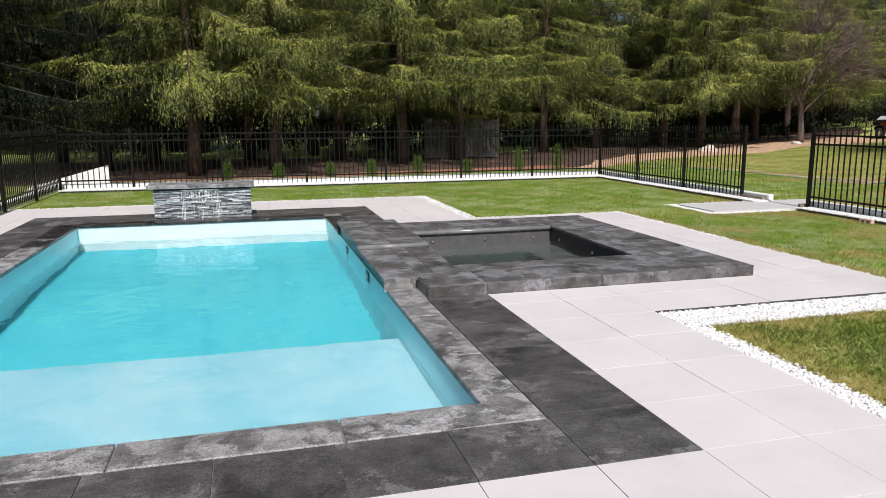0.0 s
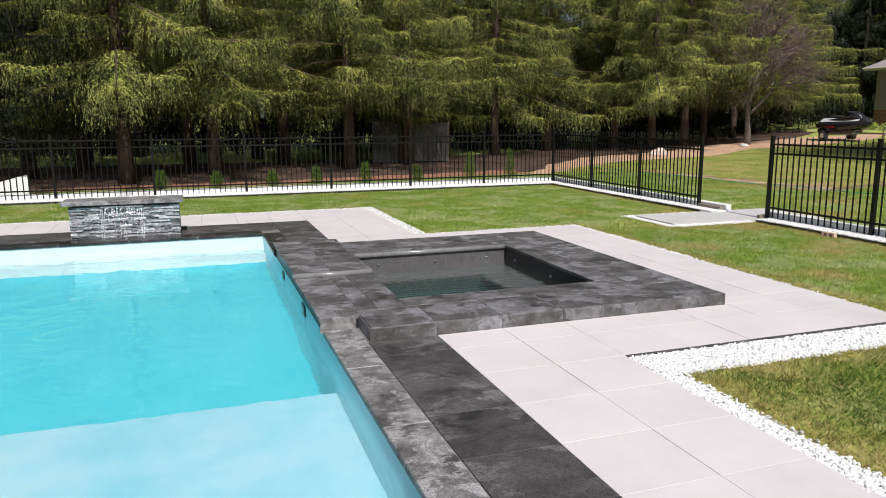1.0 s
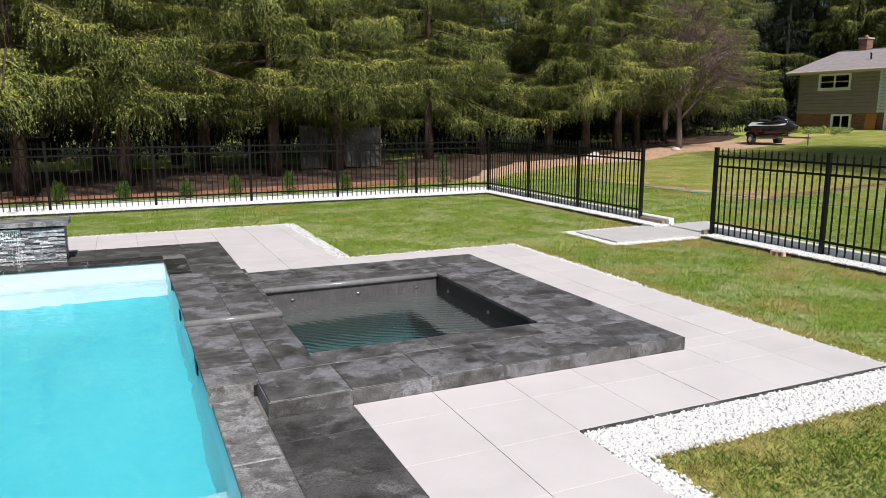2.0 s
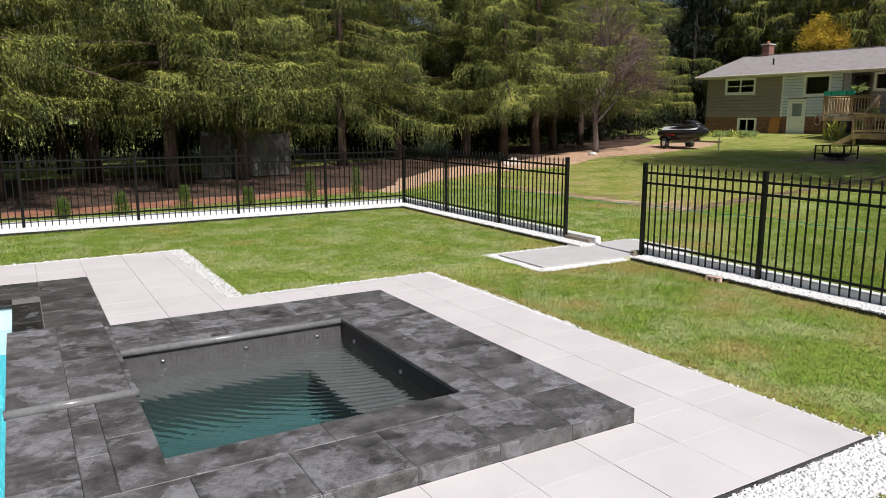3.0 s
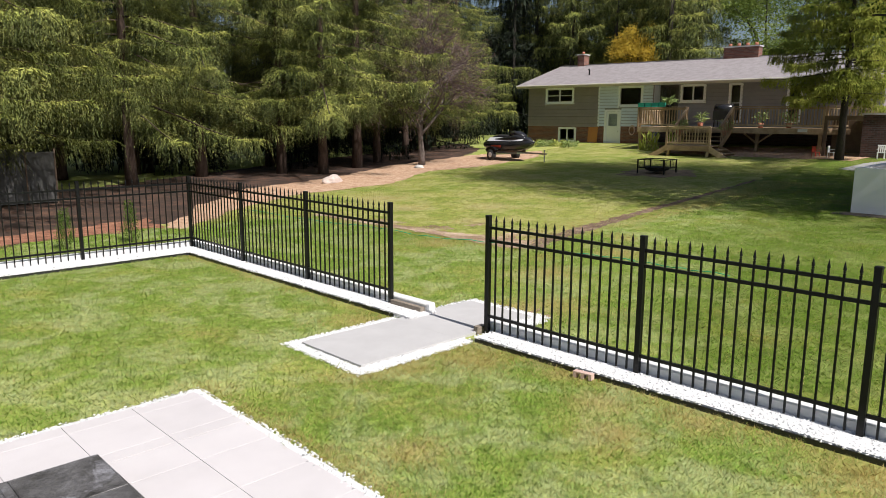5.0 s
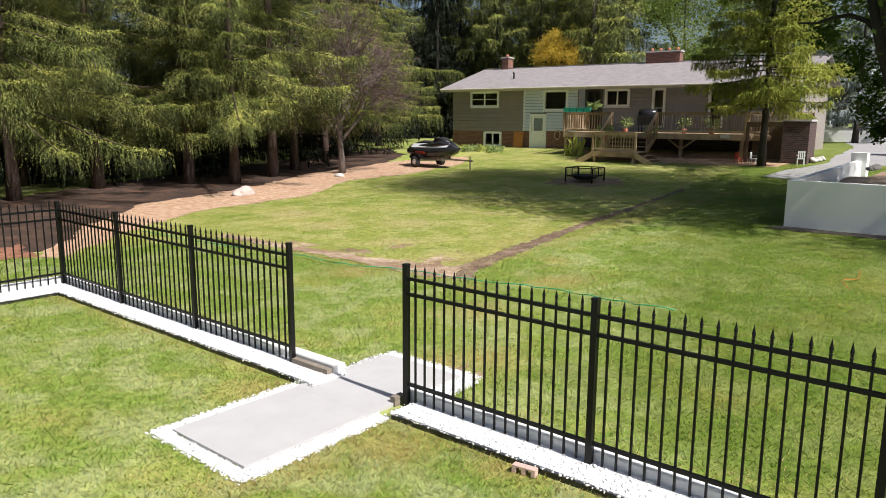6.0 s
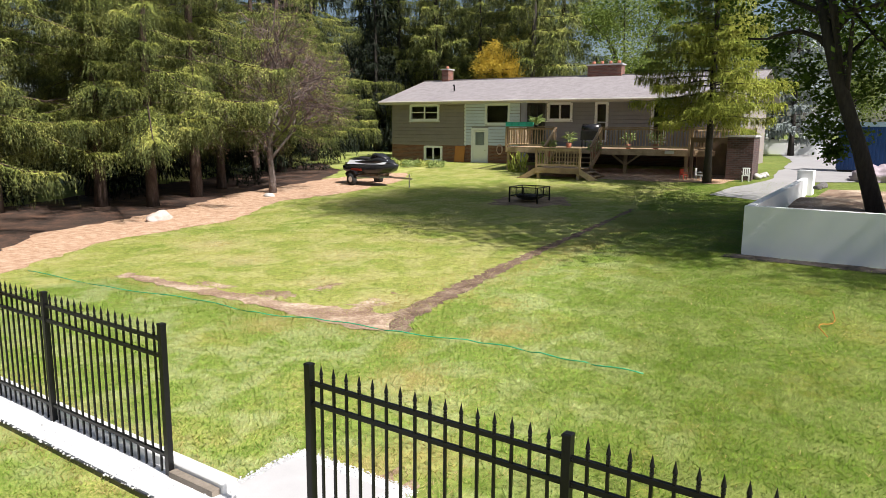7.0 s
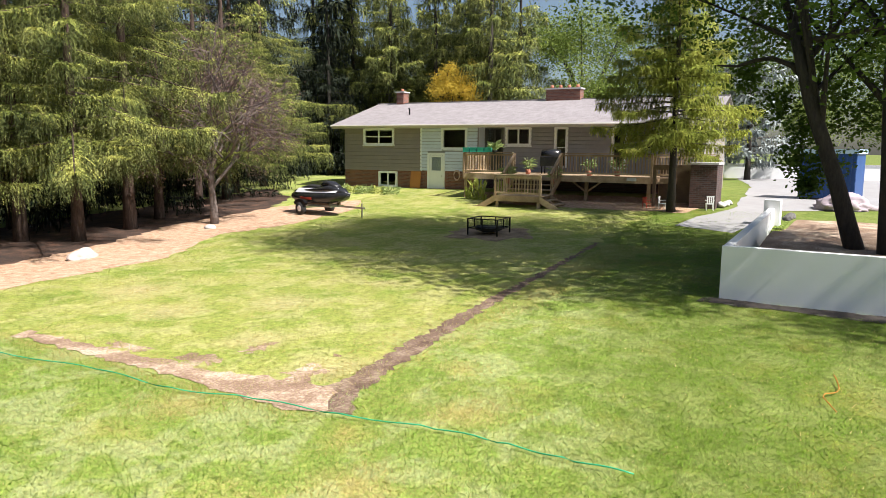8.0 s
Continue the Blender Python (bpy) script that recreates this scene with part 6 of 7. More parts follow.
def leaf_clump(name, m, n, rad, height, leaf, mat, label, category, seed, upright=0.6, pot=None):
    """A clump of pointed leaves growing from one spot, in a pot when one is given."""
    r = np.random.RandomState(seed)
    a = r.uniform(0, 6.28, n)
    rr = rad * np.sqrt(r.uniform(0, 1, n))
    zb = height * r.uniform(0, 0.75, n)
    B = np.stack([np.cos(a) * rr * 0.6, np.sin(a) * rr * 0.6, zb], 1)
    D = np.stack([np.cos(a), np.sin(a), np.full(n, upright * 1.6)], 1) + r.normal(size=(n, 3)) * 0.35
    D /= np.linalg.norm(D, axis=1, keepdims=True)
    w = np.cross(D, r.normal(size=(n, 3)))
    w /= np.linalg.norm(w, axis=1, keepdims=True)
    L = (leaf * r.uniform(0.6, 1.3, n))[:, None]
    tip = B + D * L + np.array([0, 0, -0.25]) * L
    V = np.stack([B, B + D * L * 0.5 + w * L * 0.11, tip, B + D * L * 0.5 - w * L * 0.11], 1).reshape(-1, 3)
    ob = empty(name, label, category, m=m)
    part("foliage", raw_mesh("foliage", V, np.arange(len(V)).reshape(-1, 4), mat), None, ob)
    bm = bmesh.new()
    tube(bm, [(0, 0, -0.03), (0, 0, height * 0.6)], [0.02, 0.008], 5)
    part("stem", bm, mat, ob)
    if pot:
        bm = bmesh.new()
        tube(bm, [(0, 0, -pot[0]), (0, 0, 0.0)], [pot[1] * 0.75, pot[1]], 12)
        part("pot", bm, pot[2], ob, smooth=True)
    return ob


# planters on the railing
for k in range(4):
    x = 3.22 + 0.37 * k
    pl = empty("planter_box", "turquoise plastic planter box on the deck railing", "planter", "railing planters", HM @ pose(x, DF + 0.02, DZ + 0.976))
    bm = bmesh.new()
    prism(bm, [(-0.16, -0.09), (0.16, -0.09), (0.16, 0.09), (-0.16, 0.09)], 0, 0.19, 0.012)
    part("box", bm, M_TEAL, pl)
    boxes("rim", M_TEAL, pl, (-0.175, 0.175, -0.105, 0.105, 0.191, 0.215))
leaf_clump("potted_plant", HM @ pose(4.65, DF + 0.02, DZ + 1.06), 60, 0.2, 0.25, 0.45, M_HERB, "potted plant with long pale leaves on the railing", "potted plant", 201, pot=(0.10, 0.14, M_RUBBER))
for k, (s, y) in enumerate(((5.5, -3.3), (5.62, -3.8), (7.6, -3.2), (6.0, -2.2), (9.0, -2.6), (10.2, -2.5))):
    z = DZ + 0.22 if y > -3.1 else DZ - 0.15
    leaf_clump("potted_plant", HM @ pose(s, y, z), 70, 0.25, 0.55, 0.32, M_HERB, "leafy potted plant on the deck", "potted plant", 210 + k, 0.4, pot=(0.24, 0.14, M_TERRA))
for k in range(7):
    s = 3.55 + 0.26 * k + (0.35 if k > 3 else 0)
    leaf_clump("corn_plant", HM @ pose(s, -3.35 - 0.15 * (k % 2), GZ - 0.12), 26, 0.14, 1.0, 0.48, M_CORN, "tall corn-like plant in front of the deck", "plant", 230 + k, 2.2)
for k in range(9):
    leaf_clump("garden_plant", HM @ pose(-5.2 + 0.52 * k, -2.4 + 0.5 * math.sin(k * 2.1), GZ - 0.18), 240, 0.6, 0.7, 0.26, M_HERB if k % 3 else M_CORN, "low leafy garden plant by the house", "plant", 250 + k, 0.3)
# grill on the deck
grill = empty("barbecue_grill", "black covered barbecue grill on the deck", "grill", m=HM @ pose(6.75, -1.2, DZ))
bm = bmesh.new()
prism(bm, [(-0.45, -0.28), (0.45, -0.28), (0.45, 0.28), (-0.45, 0.28)], 0.35, 0.8, 0.02)
part("cart", bm, M_GLOSSBLACK, grill)
bm = bmesh.new()
tube(bm, [(-0.42, 0, 0.86), (0.42, 0, 0.86)], [0.27, 0.27], 14)
part("lid", bm, M_GLOSSBLACK, grill, smooth=True)
for sx in (-0.38, 0.38):
    for sy in (-0.22, 0.22):
        boxes("leg", M_BLACK, grill, (sx - 0.02, sx + 0.02, sy - 0.02, sy + 0.02, 0, 0.349))
# plywood and coiled hose by the door
ply = empty("plywood_board", "orange plywood board leaning on the brick base", "board", m=HM @ pose(-1.2, -0.17, GZ + 0.24, -7))
boxes("board", M_PLY, ply, (-0.31, 0.31, -0.02, 0.0, 0.0, 0.90))
boxes("foot_block", M_CONCRETE, ply, (-0.15, 0.15, -0.10, 0.08, -0.30, -0.002))
coil = empty("hose_reel", "pale coiled hose hanging on the brick wall", "hose", m=HM @ pose(1.25, -0.09, 1.75))
for k in range(3):
    bm = bmesh.new()
    ring = [(0.15 * math.cos(t) * (1 + 0.12 * k), 0.02 * k - 0.02, 0.24 * math.sin(t) + 0.03 * k) for t in (6.283 * q / 16 for q in range(17))]
    tube(bm, ring, [0.018] * 17, 6, False)
    part("loop", bm, M_PINK, coil, smooth=True)
boxes("hook", M_STEEL, coil, (-0.03, 0.03, -0.04, 0.075, 0.20, 0.26))

# ---- jet ski on a trailer ----
JA = -100.0
ski = empty("jet_ski", "black and silver jet ski parked on a trailer", "jet ski", m=pose(29.0, 26.0, land(29.0), 0, 0, JA))


def hull(name, stations, mat, parent, label="", sides=14):
    """Lofts rounded cross sections: (x, half width, z bottom, z top)."""
    bm = bmesh.new()
    rings = []
    for x, w, z0, z1 in stations:
        ring = []
        for k in range(sides):
            t = 2 * math.pi * k / sides
            ring.append(bm.verts.new((x, w * abs(math.cos(t)) ** 0.7 * (1 if math.cos(t) >= 0 else -1), (z0 + z1) / 2 + (z1 - z0) / 2 * abs(math.sin(t)) ** 0.8 * (1 if math.sin(t) >= 0 else -1))))
        rings.append(ring)
    for r0, r1 in zip(rings, rings[1:]):
        for k in range(sides):
            bm.faces.new((r0[k], r0[(k + 1) % sides], r1[(k + 1) % sides], r1[k]))
    bm.faces.new(rings[0][::-1])
    bm.faces.new(rings[-1])
    return part(name, bm, mat, parent, label, True)


hull("hull", [(-1.55, 0.42, 0.52, 0.86), (-1.2, 0.55, 0.42, 0.90), (0.0, 0.58, 0.40, 0.92), (0.8, 0.50, 0.46, 0.95), (1.35, 0.28, 0.62, 0.95), (1.65, 0.05, 0.82, 0.93)], M_GLOSSBLACK, ski, "glossy black hull")
hull("top_deck", [(-1.50, 0.35, 0.84, 0.92), (-0.9, 0.40, 0.86, 0.99), (0.1, 0.42, 0.88, 1.10), (0.7, 0.38, 0.88, 1.22), (1.2, 0.24, 0.86, 1.08), (1.55, 0.05, 0.86, 0.94)], M_GLOSSBLACK, ski, "black top deck")
hull("seat", [(-1.2, 0.16, 0.95, 1.08), (-0.7, 0.20, 0.98, 1.18), (-0.1, 0.20, 1.0, 1.16), (0.15, 0.16, 1.0, 1.12)], M_RUBBER, ski, "black seat")
hull("cowl", [(0.0, 0.12, 1.08, 1.20), (0.25, 0.24, 1.10, 1.34), (0.6, 0.26, 1.12, 1.36), (1.0, 0.16, 1.05, 1.20)], M_GLOSSBLACK, ski, "black cowl")
for sy in (-1, 1):
    bm = bmesh.new()
    prism(bm, [(-0.75, -0.012), (-0.05, -0.012), (0.0, 0.012), (-0.70, 0.012)], 0.60, 0.69, 0.004)
    for v in bm.verts:
        v.co.y += sy * (0.575 - 0.05 * max(0, v.co.x))
    part("stripe", bm, M_RED, ski, "red side stripe")
for sy in (-1, 1):
    bm = bmesh.new()
    prism(bm, [(-1.15, -0.012), (1.0, -0.012), (1.2, 0.012), (-0.9, 0.012)], 0.86, 1.03, 0.004)
    for v in bm.verts:
        v.co.y += sy * (0.50 - 0.16 * max(0, v.co.x - 0.2) - 1.1 * (v.co.z - 0.86))
        v.co.z += 0.05 * max(0, v.co.x)
    part("side_panel", bm, M_SILVER, ski, "silver side panel")
bm = bmesh.new()
tube(bm, [(0.15, -0.38, 1.30), (0.25, 0, 1.34), (0.15, 0.38, 1.30)], [0.02, 0.025, 0.02], 8)
part("handlebar", bm, M_RUBBER, ski, smooth=True)
trailer = empty("boat_trailer", "small galvanised trailer under the jet ski", "trailer", m=pose(29.0, 26.0, land(29.0), 0, 0, JA))
for sy in (-0.32, 0.32):
    boxes("frame_rail", M_STEEL, trailer, (-1.35, 0.9, sy - 0.03, sy + 0.03, 0.32, 0.40))
boxes("axle", M_STEEL, trailer, (-0.55, -0.45, -0.75, 0.75, 0.24, 0.319))
boxes("tongue", M_STEEL, trailer, (0.9, 2.5, -0.035, 0.035, 0.34, 0.41))
boxes("cross_bar", M_STEEL, trailer, (0.82, 0.90, -0.289, 0.289, 0.33, 0.40))
for sy in (-1, 1):
    bm = bmesh.new()
    tube(bm, [(-0.5, sy * 0.66, 0.24), (-0.5, sy * 0.82, 0.24)], [0.25, 0.25], 18)
    w = part("wheel", bm, M_RUBBER, trailer, "black trailer tyre", True)
    bm = bmesh.new()
    tube(bm, [(-0.5, sy * 0.815, 0.24), (-0.5, sy * 0.835, 0.24)], [0.13, 0.11], 14)
    part("rim", bm, M_WHITE, w)
    bm = bmesh.new()
    tube(bm, [(-0.85, sy * 0.74, 0.42), (-0.7, sy * 0.74, 0.53), (-0.5, sy * 0.74, 0.56), (-0.3, sy * 0.74, 0.53), (-0.15, sy * 0.74, 0.42)], [0.09] * 5, 4)
    part("mudguard", bm, M_BLACK, trailer)
    boxes("bunk", M_WOODDARK, trailer, (-1.3, 0.7, sy * 0.3 - 0.04, sy * 0.3 + 0.04, 0.40, 0.47))
bm = bmesh.new()
tube(bm, [(2.3, 0.06, 0.0), (2.3, 0.06, 0.55)], [0.03, 0.03], 8)
part("jockey_stand", bm, M_STEEL, trailer)

# ---- fire pit ----
pit = empty("fire_pit", "square black steel fire pit with mesh sides", "fire pit", m=pose(27.35, 17.45, land(27.35), 0, 0, 4) @ Matrix.Scale(0.86, 4))
h0 = 0.62
for sx in (-1, 1):
    for sy in (-1, 1):
        boxes("leg", M_BLACK, pit, (sx * 0.6 - 0.025, sx * 0.6 + 0.025, sy * 0.6 - 0.025, sy * 0.6 + 0.025, 0.0, h0))
for z in (0.24, h0 - 0.03):
    for s_ in (-1, 1):
        boxes("rail", M_BLACK, pit, (-0.574, 0.574, s_ * 0.6 - 0.02, s_ * 0.6 + 0.02, z, z + 0.035))
        boxes("rail", M_BLACK, pit, (s_ * 0.6 - 0.02, s_ * 0.6 + 0.02, -0.574, 0.574, z, z + 0.035))
for s_ in (-1, 1):
    boxes("mid_post", M_BLACK, pit, (-0.015, 0.015, s_ * 0.6 - 0.015, s_ * 0.6 + 0.015, 0.276, h0 - 0.031))
    boxes("mid_post", M_BLACK, pit, (s_ * 0.6 - 0.015, s_ * 0.6 + 0.015, -0.015, 0.015, 0.276, h0 - 0.031))
bm = bmesh.new()
for s_ in (-1, 1):
    for k in range(1, 22):
        q = -0.57 + 1.14 * k / 22
        box(bm, q - 0.002, q + 0.002, s_ * 0.6 - 0.002, s_ * 0.6 + 0.002, 0.276, h0 - 0.031)
        box(bm, s_ * 0.6 - 0.002, s_ * 0.6 + 0.002, q - 0.002, q + 0.002, 0.276, h0 - 0.031)
part("mesh_screen", bm, M_BLACK, pit)
bm = bmesh.new()
tube(bm, [(0, 0, 0.10), (0, 0, 0.16), (0, 0, 0.27)], [0.30, 0.48, 0.57], 20)
part("bowl", bm, M_RUBBER, pit, "sooty fire bowl", True)


def rock(name, m, size, mat, label, seed, sub=3):
    bm = bmesh.new()
    bmesh.ops.create_icosphere(bm, subdivisions=sub, radius=1.0)
    for v in bm.verts:
        n = noise.noise(v.co * 1.3 + Vector((seed * 7.1, 0, 0))) * 0.35 + noise.noise(v.co * 3.5 + Vector((0, seed * 3.3, 0))) * 0.14
        v.co = Vector((v.co.x * size[0], v.co.y * size[1], max(-0.25, v.co.z) * size[2])) * (1 + n)
    me = mesh_of(name, bm, mat, True)
    ob = new(name, me)
    ob.matrix_basis = m
    return tagged(ob, label, "rock")


M_PINKSTONE = material("pinkish_limestone", [(0.3, (0.40, 0.32, 0.29)), (0.7, (0.66, 0.57, 0.53))], scale=4, rough=0.9, bump=0.6, bump_scale=25)
rock("boulder", pose(18.05, 24.95, land(18) + 0.06, 0, 0, 20), (0.46, 0.26, 0.21), M_PINKSTONE, "pale pinkish boulder on the mulch bed", 1)
rock("boulder", pose(24.0, 26.9, land(24) + 0.02, 0, 0, 60), (0.30, 0.22, 0.12), M_STONE, "flat pale stone on the mulch bed", 2)
for k, (x, y, s) in enumerate(((32.3, 9.1, 0.20), (31.7, 9.1, 0.18), (31.2, 9.1, 0.16), (36.9, 12.1, 0.22), (37.3, 12.0, 0.2), (37.8, 12.0, 0.2))):
    rock("boulder", pose(x, y, (1.0 if x < 33 else land(x)) + 0.05), (s, s * 0.8, s * 0.7), M_ROCKDARK if k < 3 else M_STONE, "grey fieldstone by the retaining wall" if k < 3 else "pale stone beside the driveway", 10 + k)
rock("boulder", pose(70.0, 18.4, land(47) + 0.1), (1.7, 1.6, 1.1), M_STONE, "large white boulder beyond the driveway", 20)

# ---- green hose and orange cord ----
def cable(name, pts, rad, mat, label, category):
    bm = bmesh.new()
    dense = []
    for k in range(len(pts) - 1):
        for q in range(6):
            f = q / 6
            a_, b_ = pts[k], pts[k + 1]
            p0_, p3_ = pts[max(k - 1, 0)], pts[min(k + 2, len(pts) - 1)]
            xy = [0.5 * (2 * a_[i] + (b_[i] - p0_[i]) * f + (2 * p0_[i] - 5 * a_[i] + 4 * b_[i] - p3_[i]) * f * f + (3 * a_[i] - p0_[i] - 3 * b_[i] + p3_[i]) * f ** 3) for i in (0, 1)]
            dense.append((xy[0], xy[1], land(xy[0]) + rad + 0.045 + 0.012 * math.sin(k * 3 + q)))
    tube(bm, dense, [rad] * len(dense), 6)
    return tagged(part(name, bm, mat, smooth=True), label, category)


cable("garden_hose", [(12.0, 20.2), (12.15, 17.6), (12.45, 15.6), (12.5, 14.1), (12.8, 12.9), (12.96, 11.67), (13.2, 10.5), (13.25, 9.63), (13.25, 8.9), (13.3, 8.24)], 0.008, M_HOSE, "thin green garden hose lying across the lawn", "hose")
cable("orange_cord", [(17.6, 6.9), (17.0, 6.8), (16.6, 6.95), (16.1, 6.75)], 0.007, M_ORANGE, "thin orange cord lying on the grass", "cord")

# ---- white retaining wall and its fill ----
M_FOOTSHADE = material("shade_dark_soil", [(0.3, (0.02, 0.016, 0.013)), (0.7, (0.075, 0.06, 0.05))], scale=5, rough=0.95, bump=0.7, bump_scale=30, bump_dist=0.02)
rw = empty("retaining_wall", "smooth white stucco retaining wall", "retaining wall")
boxes("front_face", M_STUCCO, rw, (21.77, 21.97, -6.0, 9.20, -0.1, 1.25))
bm = bmesh.new()
prism(bm, [(21.971, 9.02), (32.9, 9.66), (32.9, 9.86), (21.971, 9.20)], -0.1, 1.249, 0.004)
part("side_face", bm, M_STUCCO, rw)
boxes("end_pier", M_STUCCO, rw, (32.901, 33.4, 9.5, 10.0, 0.0, 1.52))
# Soil strip whose dark colour includes the shade at the wall's base.
patch("ground_wall_foot", M_FOOTSHADE, [(21.3, 9.5), (21.25, -6), (21.78, -6), (21.78, 9.5)], 0.012, 0.10, "strip of soil along the wall foot, darkened for shade", "soil", seed=12)
bm = bmesh.new()
fx, fy = [22.0 + 0.55 * k for k in range(23)], [-6.0 + 0.6 * k for k in range(26)]
g = [[bm.verts.new((x, y, 0.93 + 0.22 * noise.noise((x * 0.35, y * 0.35, 3)) + 0.05 * noise.noise((x * 1.7, y * 1.7, 1)) - 0.15 * max(0, (x - 31) / 3))) for y in fy] for x in fx]
for i in range(len(fx) - 1):
    for j in range(len(fy) - 1):
        if fy[j + 1] < 9.0 + (fx[i] - 22) * 0.055:
            bm.faces.new((g[i][j], g[i + 1][j], g[i + 1][j + 1], g[i][j + 1]))
tagged(part("ground_fill", mesh_of("ground_fill", bm, M_DIRT, True, tidy=False), None), "bare earth fill behind the white wall", "earth", kind="structure")
tarp = empty("tarp_heap", "heap covered by a crumpled mauve tarp", "tarp", m=pose(37.8, 7.9, land(37.8) - 0.02, 0, 0, 10))
bm = bmesh.new()
bmesh.ops.create_icosphere(bm, subdivisions=4, radius=1.0)
for v in bm.verts:
    n = abs(noise.noise(v.co * 2.2)) * 0.5 + noise.noise(v.co * 5.0) * 0.12
    v.co = Vector((v.co.x * 0.7, v.co.y * 1.3, max(0, v.co.z) * 0.75)) * (0.7 + n)
part("cover", bm, M_TARP, tarp, smooth=True)

# ---- blue container ----
con = empty("shipping_container", "blue corrugated container on the driveway", "container", m=pose(41.6, 8.6, land(40) + 0.0, 0, 0, -8) @ Matrix.Scale(0.92, 4))
bm = bmesh.new()
box(bm, -0.95, 0.95, -1.15, 1.15, 0.10, 2.1)
part("body", bm, M_BLUE, con)
for k in range(13):
    y = -1.1 + k * 0.178
    boxes("rib", M_BLUE, con, (-0.99, -0.952, y - 0.035, y + 0.035, 0.15, 2.05))
for k in range(10):
    x = -0.85 + k * 0.18
    boxes("rib", M_BLUE, con, (x - 0.035, x + 0.035, 1.152, 1.19, 0.15, 2.05))
boxes("lid", material("pale_blue_lid", [(0.3, (0.42, 0.62, 0.78)), (0.7, (0.52, 0.70, 0.84))], scale=3, rough=0.5, bump=0.0), con, (-1.02, 1.02, -1.22, 1.22, 2.101, 2.30))
for sx in (-0.9, 0.9):
    boxes("skid", M_RUBBER, con, (sx - 0.06, sx + 0.06, -1.1, 1.1, 0.0, 0.099))

# ---- brick pier, chairs, far wall ----
pier = empty("brick_shed", "low dark brick outbuilding beside the deck", "outbuilding", m=pose(36.2, 12.75, land(36.2) - 0.05, 0, 0, 4))
boxes("brick_wall", M_BRICKDARK, pier, (0, 1.6, -0.55, 0.45, 0, 1.78))
boxes("cap", M_CONCRETE, pier, (-0.05, 1.65, -0.60, 0.50, 1.781, 1.86))
boxes("timber_lintel", M_WOODDARK, pier, (0.0, 0.12, 0.451, 1.9, 1.55, 1.75))
boxes("side_post", M_WOODDARK, pier, (0.0, 0.12, 1.78, 1.9, 0, 1.549))
boxes("back_board", M_WOODDARK, pier, (1.4, 1.5, 0.451, 1.9, 0, 1.549))


def garden_chair(m, mat, label):
    ob = empty("garden_chair", label, "chair", "garden chairs", m)
    bm = bmesh.new()
    prism(bm, [(-0.23, -0.23), (0.23, -0.23), (0.23, 0.23), (-0.23, 0.23)], 0.40, 0.44, 0.01)
    part("seat", bm, mat, ob)
    for k in range(4):
        boxes("back_slat", mat, ob, (0.21, 0.24, -0.21 + 0.115 * k, -0.14 + 0.115 * k, 0.441, 0.85))
    boxes("top_rail", mat, ob, (0.205, 0.245, -0.23, 0.23, 0.851, 0.92))
    for sx in (-0.2, 0.2):
        for sy in (-0.2, 0.2):
            boxes("leg", mat, ob, (sx - 0.02, sx + 0.02, sy - 0.02, sy + 0.02, 0, 0.399))
    for sy in (-0.24, 0.24):
        boxes("arm", mat, ob, (-0.2, 0.24, sy - 0.025, sy + 0.025, 0.62, 0.65))


garden_chair(pose(35.9, 12.35, land(35.9) - 0.01, 0, 0, 200) @ Matrix.Scale(0.62, 4), M_WHITE, "white plastic garden chair by the brick shed")
garden_chair(pose(35.6, 14.1, land(35.6) - 0.01, 0, 0, 90) @ Matrix.Scale(0.55, 4), M_WHITE, "white plastic garden chair by the brick shed")
garden_chair(pose(35.7, 14.75, land(35.7) - 0.01, 0, 0, 150) @ Matrix.Scale(0.5, 4), M_RED, "red plastic garden chair under the deck")
garage = empty("boundary_wall", "distant low white boundary wall beyond the driveway", "wall", m=pose(66, 12.5, land(60) - 0.1, 0, 0, -75))
boxes("wall", M_STUCCO, garage, (-14, 9, 0, 0.25, 0, 1.15))
boxes("coping", M_CONCRETE, garage, (-14.05, 9.05, -0.05, 0.30, 1.151, 1.22))
# neighbour's grey screen behind the spruces
scr = empty("panel_screen", "weathered grey panel screen behind the spruces", "screen", m=pose(6.2, 25.3, land(6), 0, 0, 3))
for k in range(4):
    boxes("panel", M_GREYPANEL, scr, (k * 0.74, k * 0.74 + 0.70, 0.0, 0.04, 0.05, 1.5 - 0.08 * (k % 2)))
    boxes("post", M_WOODDARK, scr, (k * 0.74 + 0.701, k * 0.74 + 0.739, -0.01, 0.06, 0, 1.5))

# ---- grass ----
KEEP_OUT = [(-4.05, 5.50, -7, 9.50), (-4.05, 3.0, 9.0, 12.72), (6.93, 9.50, 9.02, 10.03), *GRAVEL_PAD, *GRAVEL_DECK, (8.30, 8.84, -6, 9.05), (8.30, 8.84, 9.9, 16.4), (-4.3, 8.84, 15.66, 16.4), (-4.3, -3.9, -2, 16.4)]
OPEN_AGAIN = (3.0, 5.62, -7.0, 3.63)


def inside(poly, x, y):
    ok = np.zeros(len(x), bool)
    for (x0_, y0_), (x1_, y1_) in zip(poly, poly[1:] + poly[:1]):
        if y0_ == y1_:
            continue
        c_ = ((y0_ > y) != (y1_ > y)) & (x < (x1_ - x0_) * (y - y0_) / (y1_ - y0_) + x0_)
        ok ^= c_
    return ok


TRENCH = [(13.05, 11.65), (13.7, 12.0), (19.2, 12.85), (23, 13.2), (27.3, 13.6), (27.2, 13.85), (23, 13.5), (19.0, 13.2), (14.2, 12.5), (13.45, 12.7), (13.15, 15.2), (13.1, 18.6), (12.8, 18.5), (12.85, 15.0), (12.85, 12.4)]


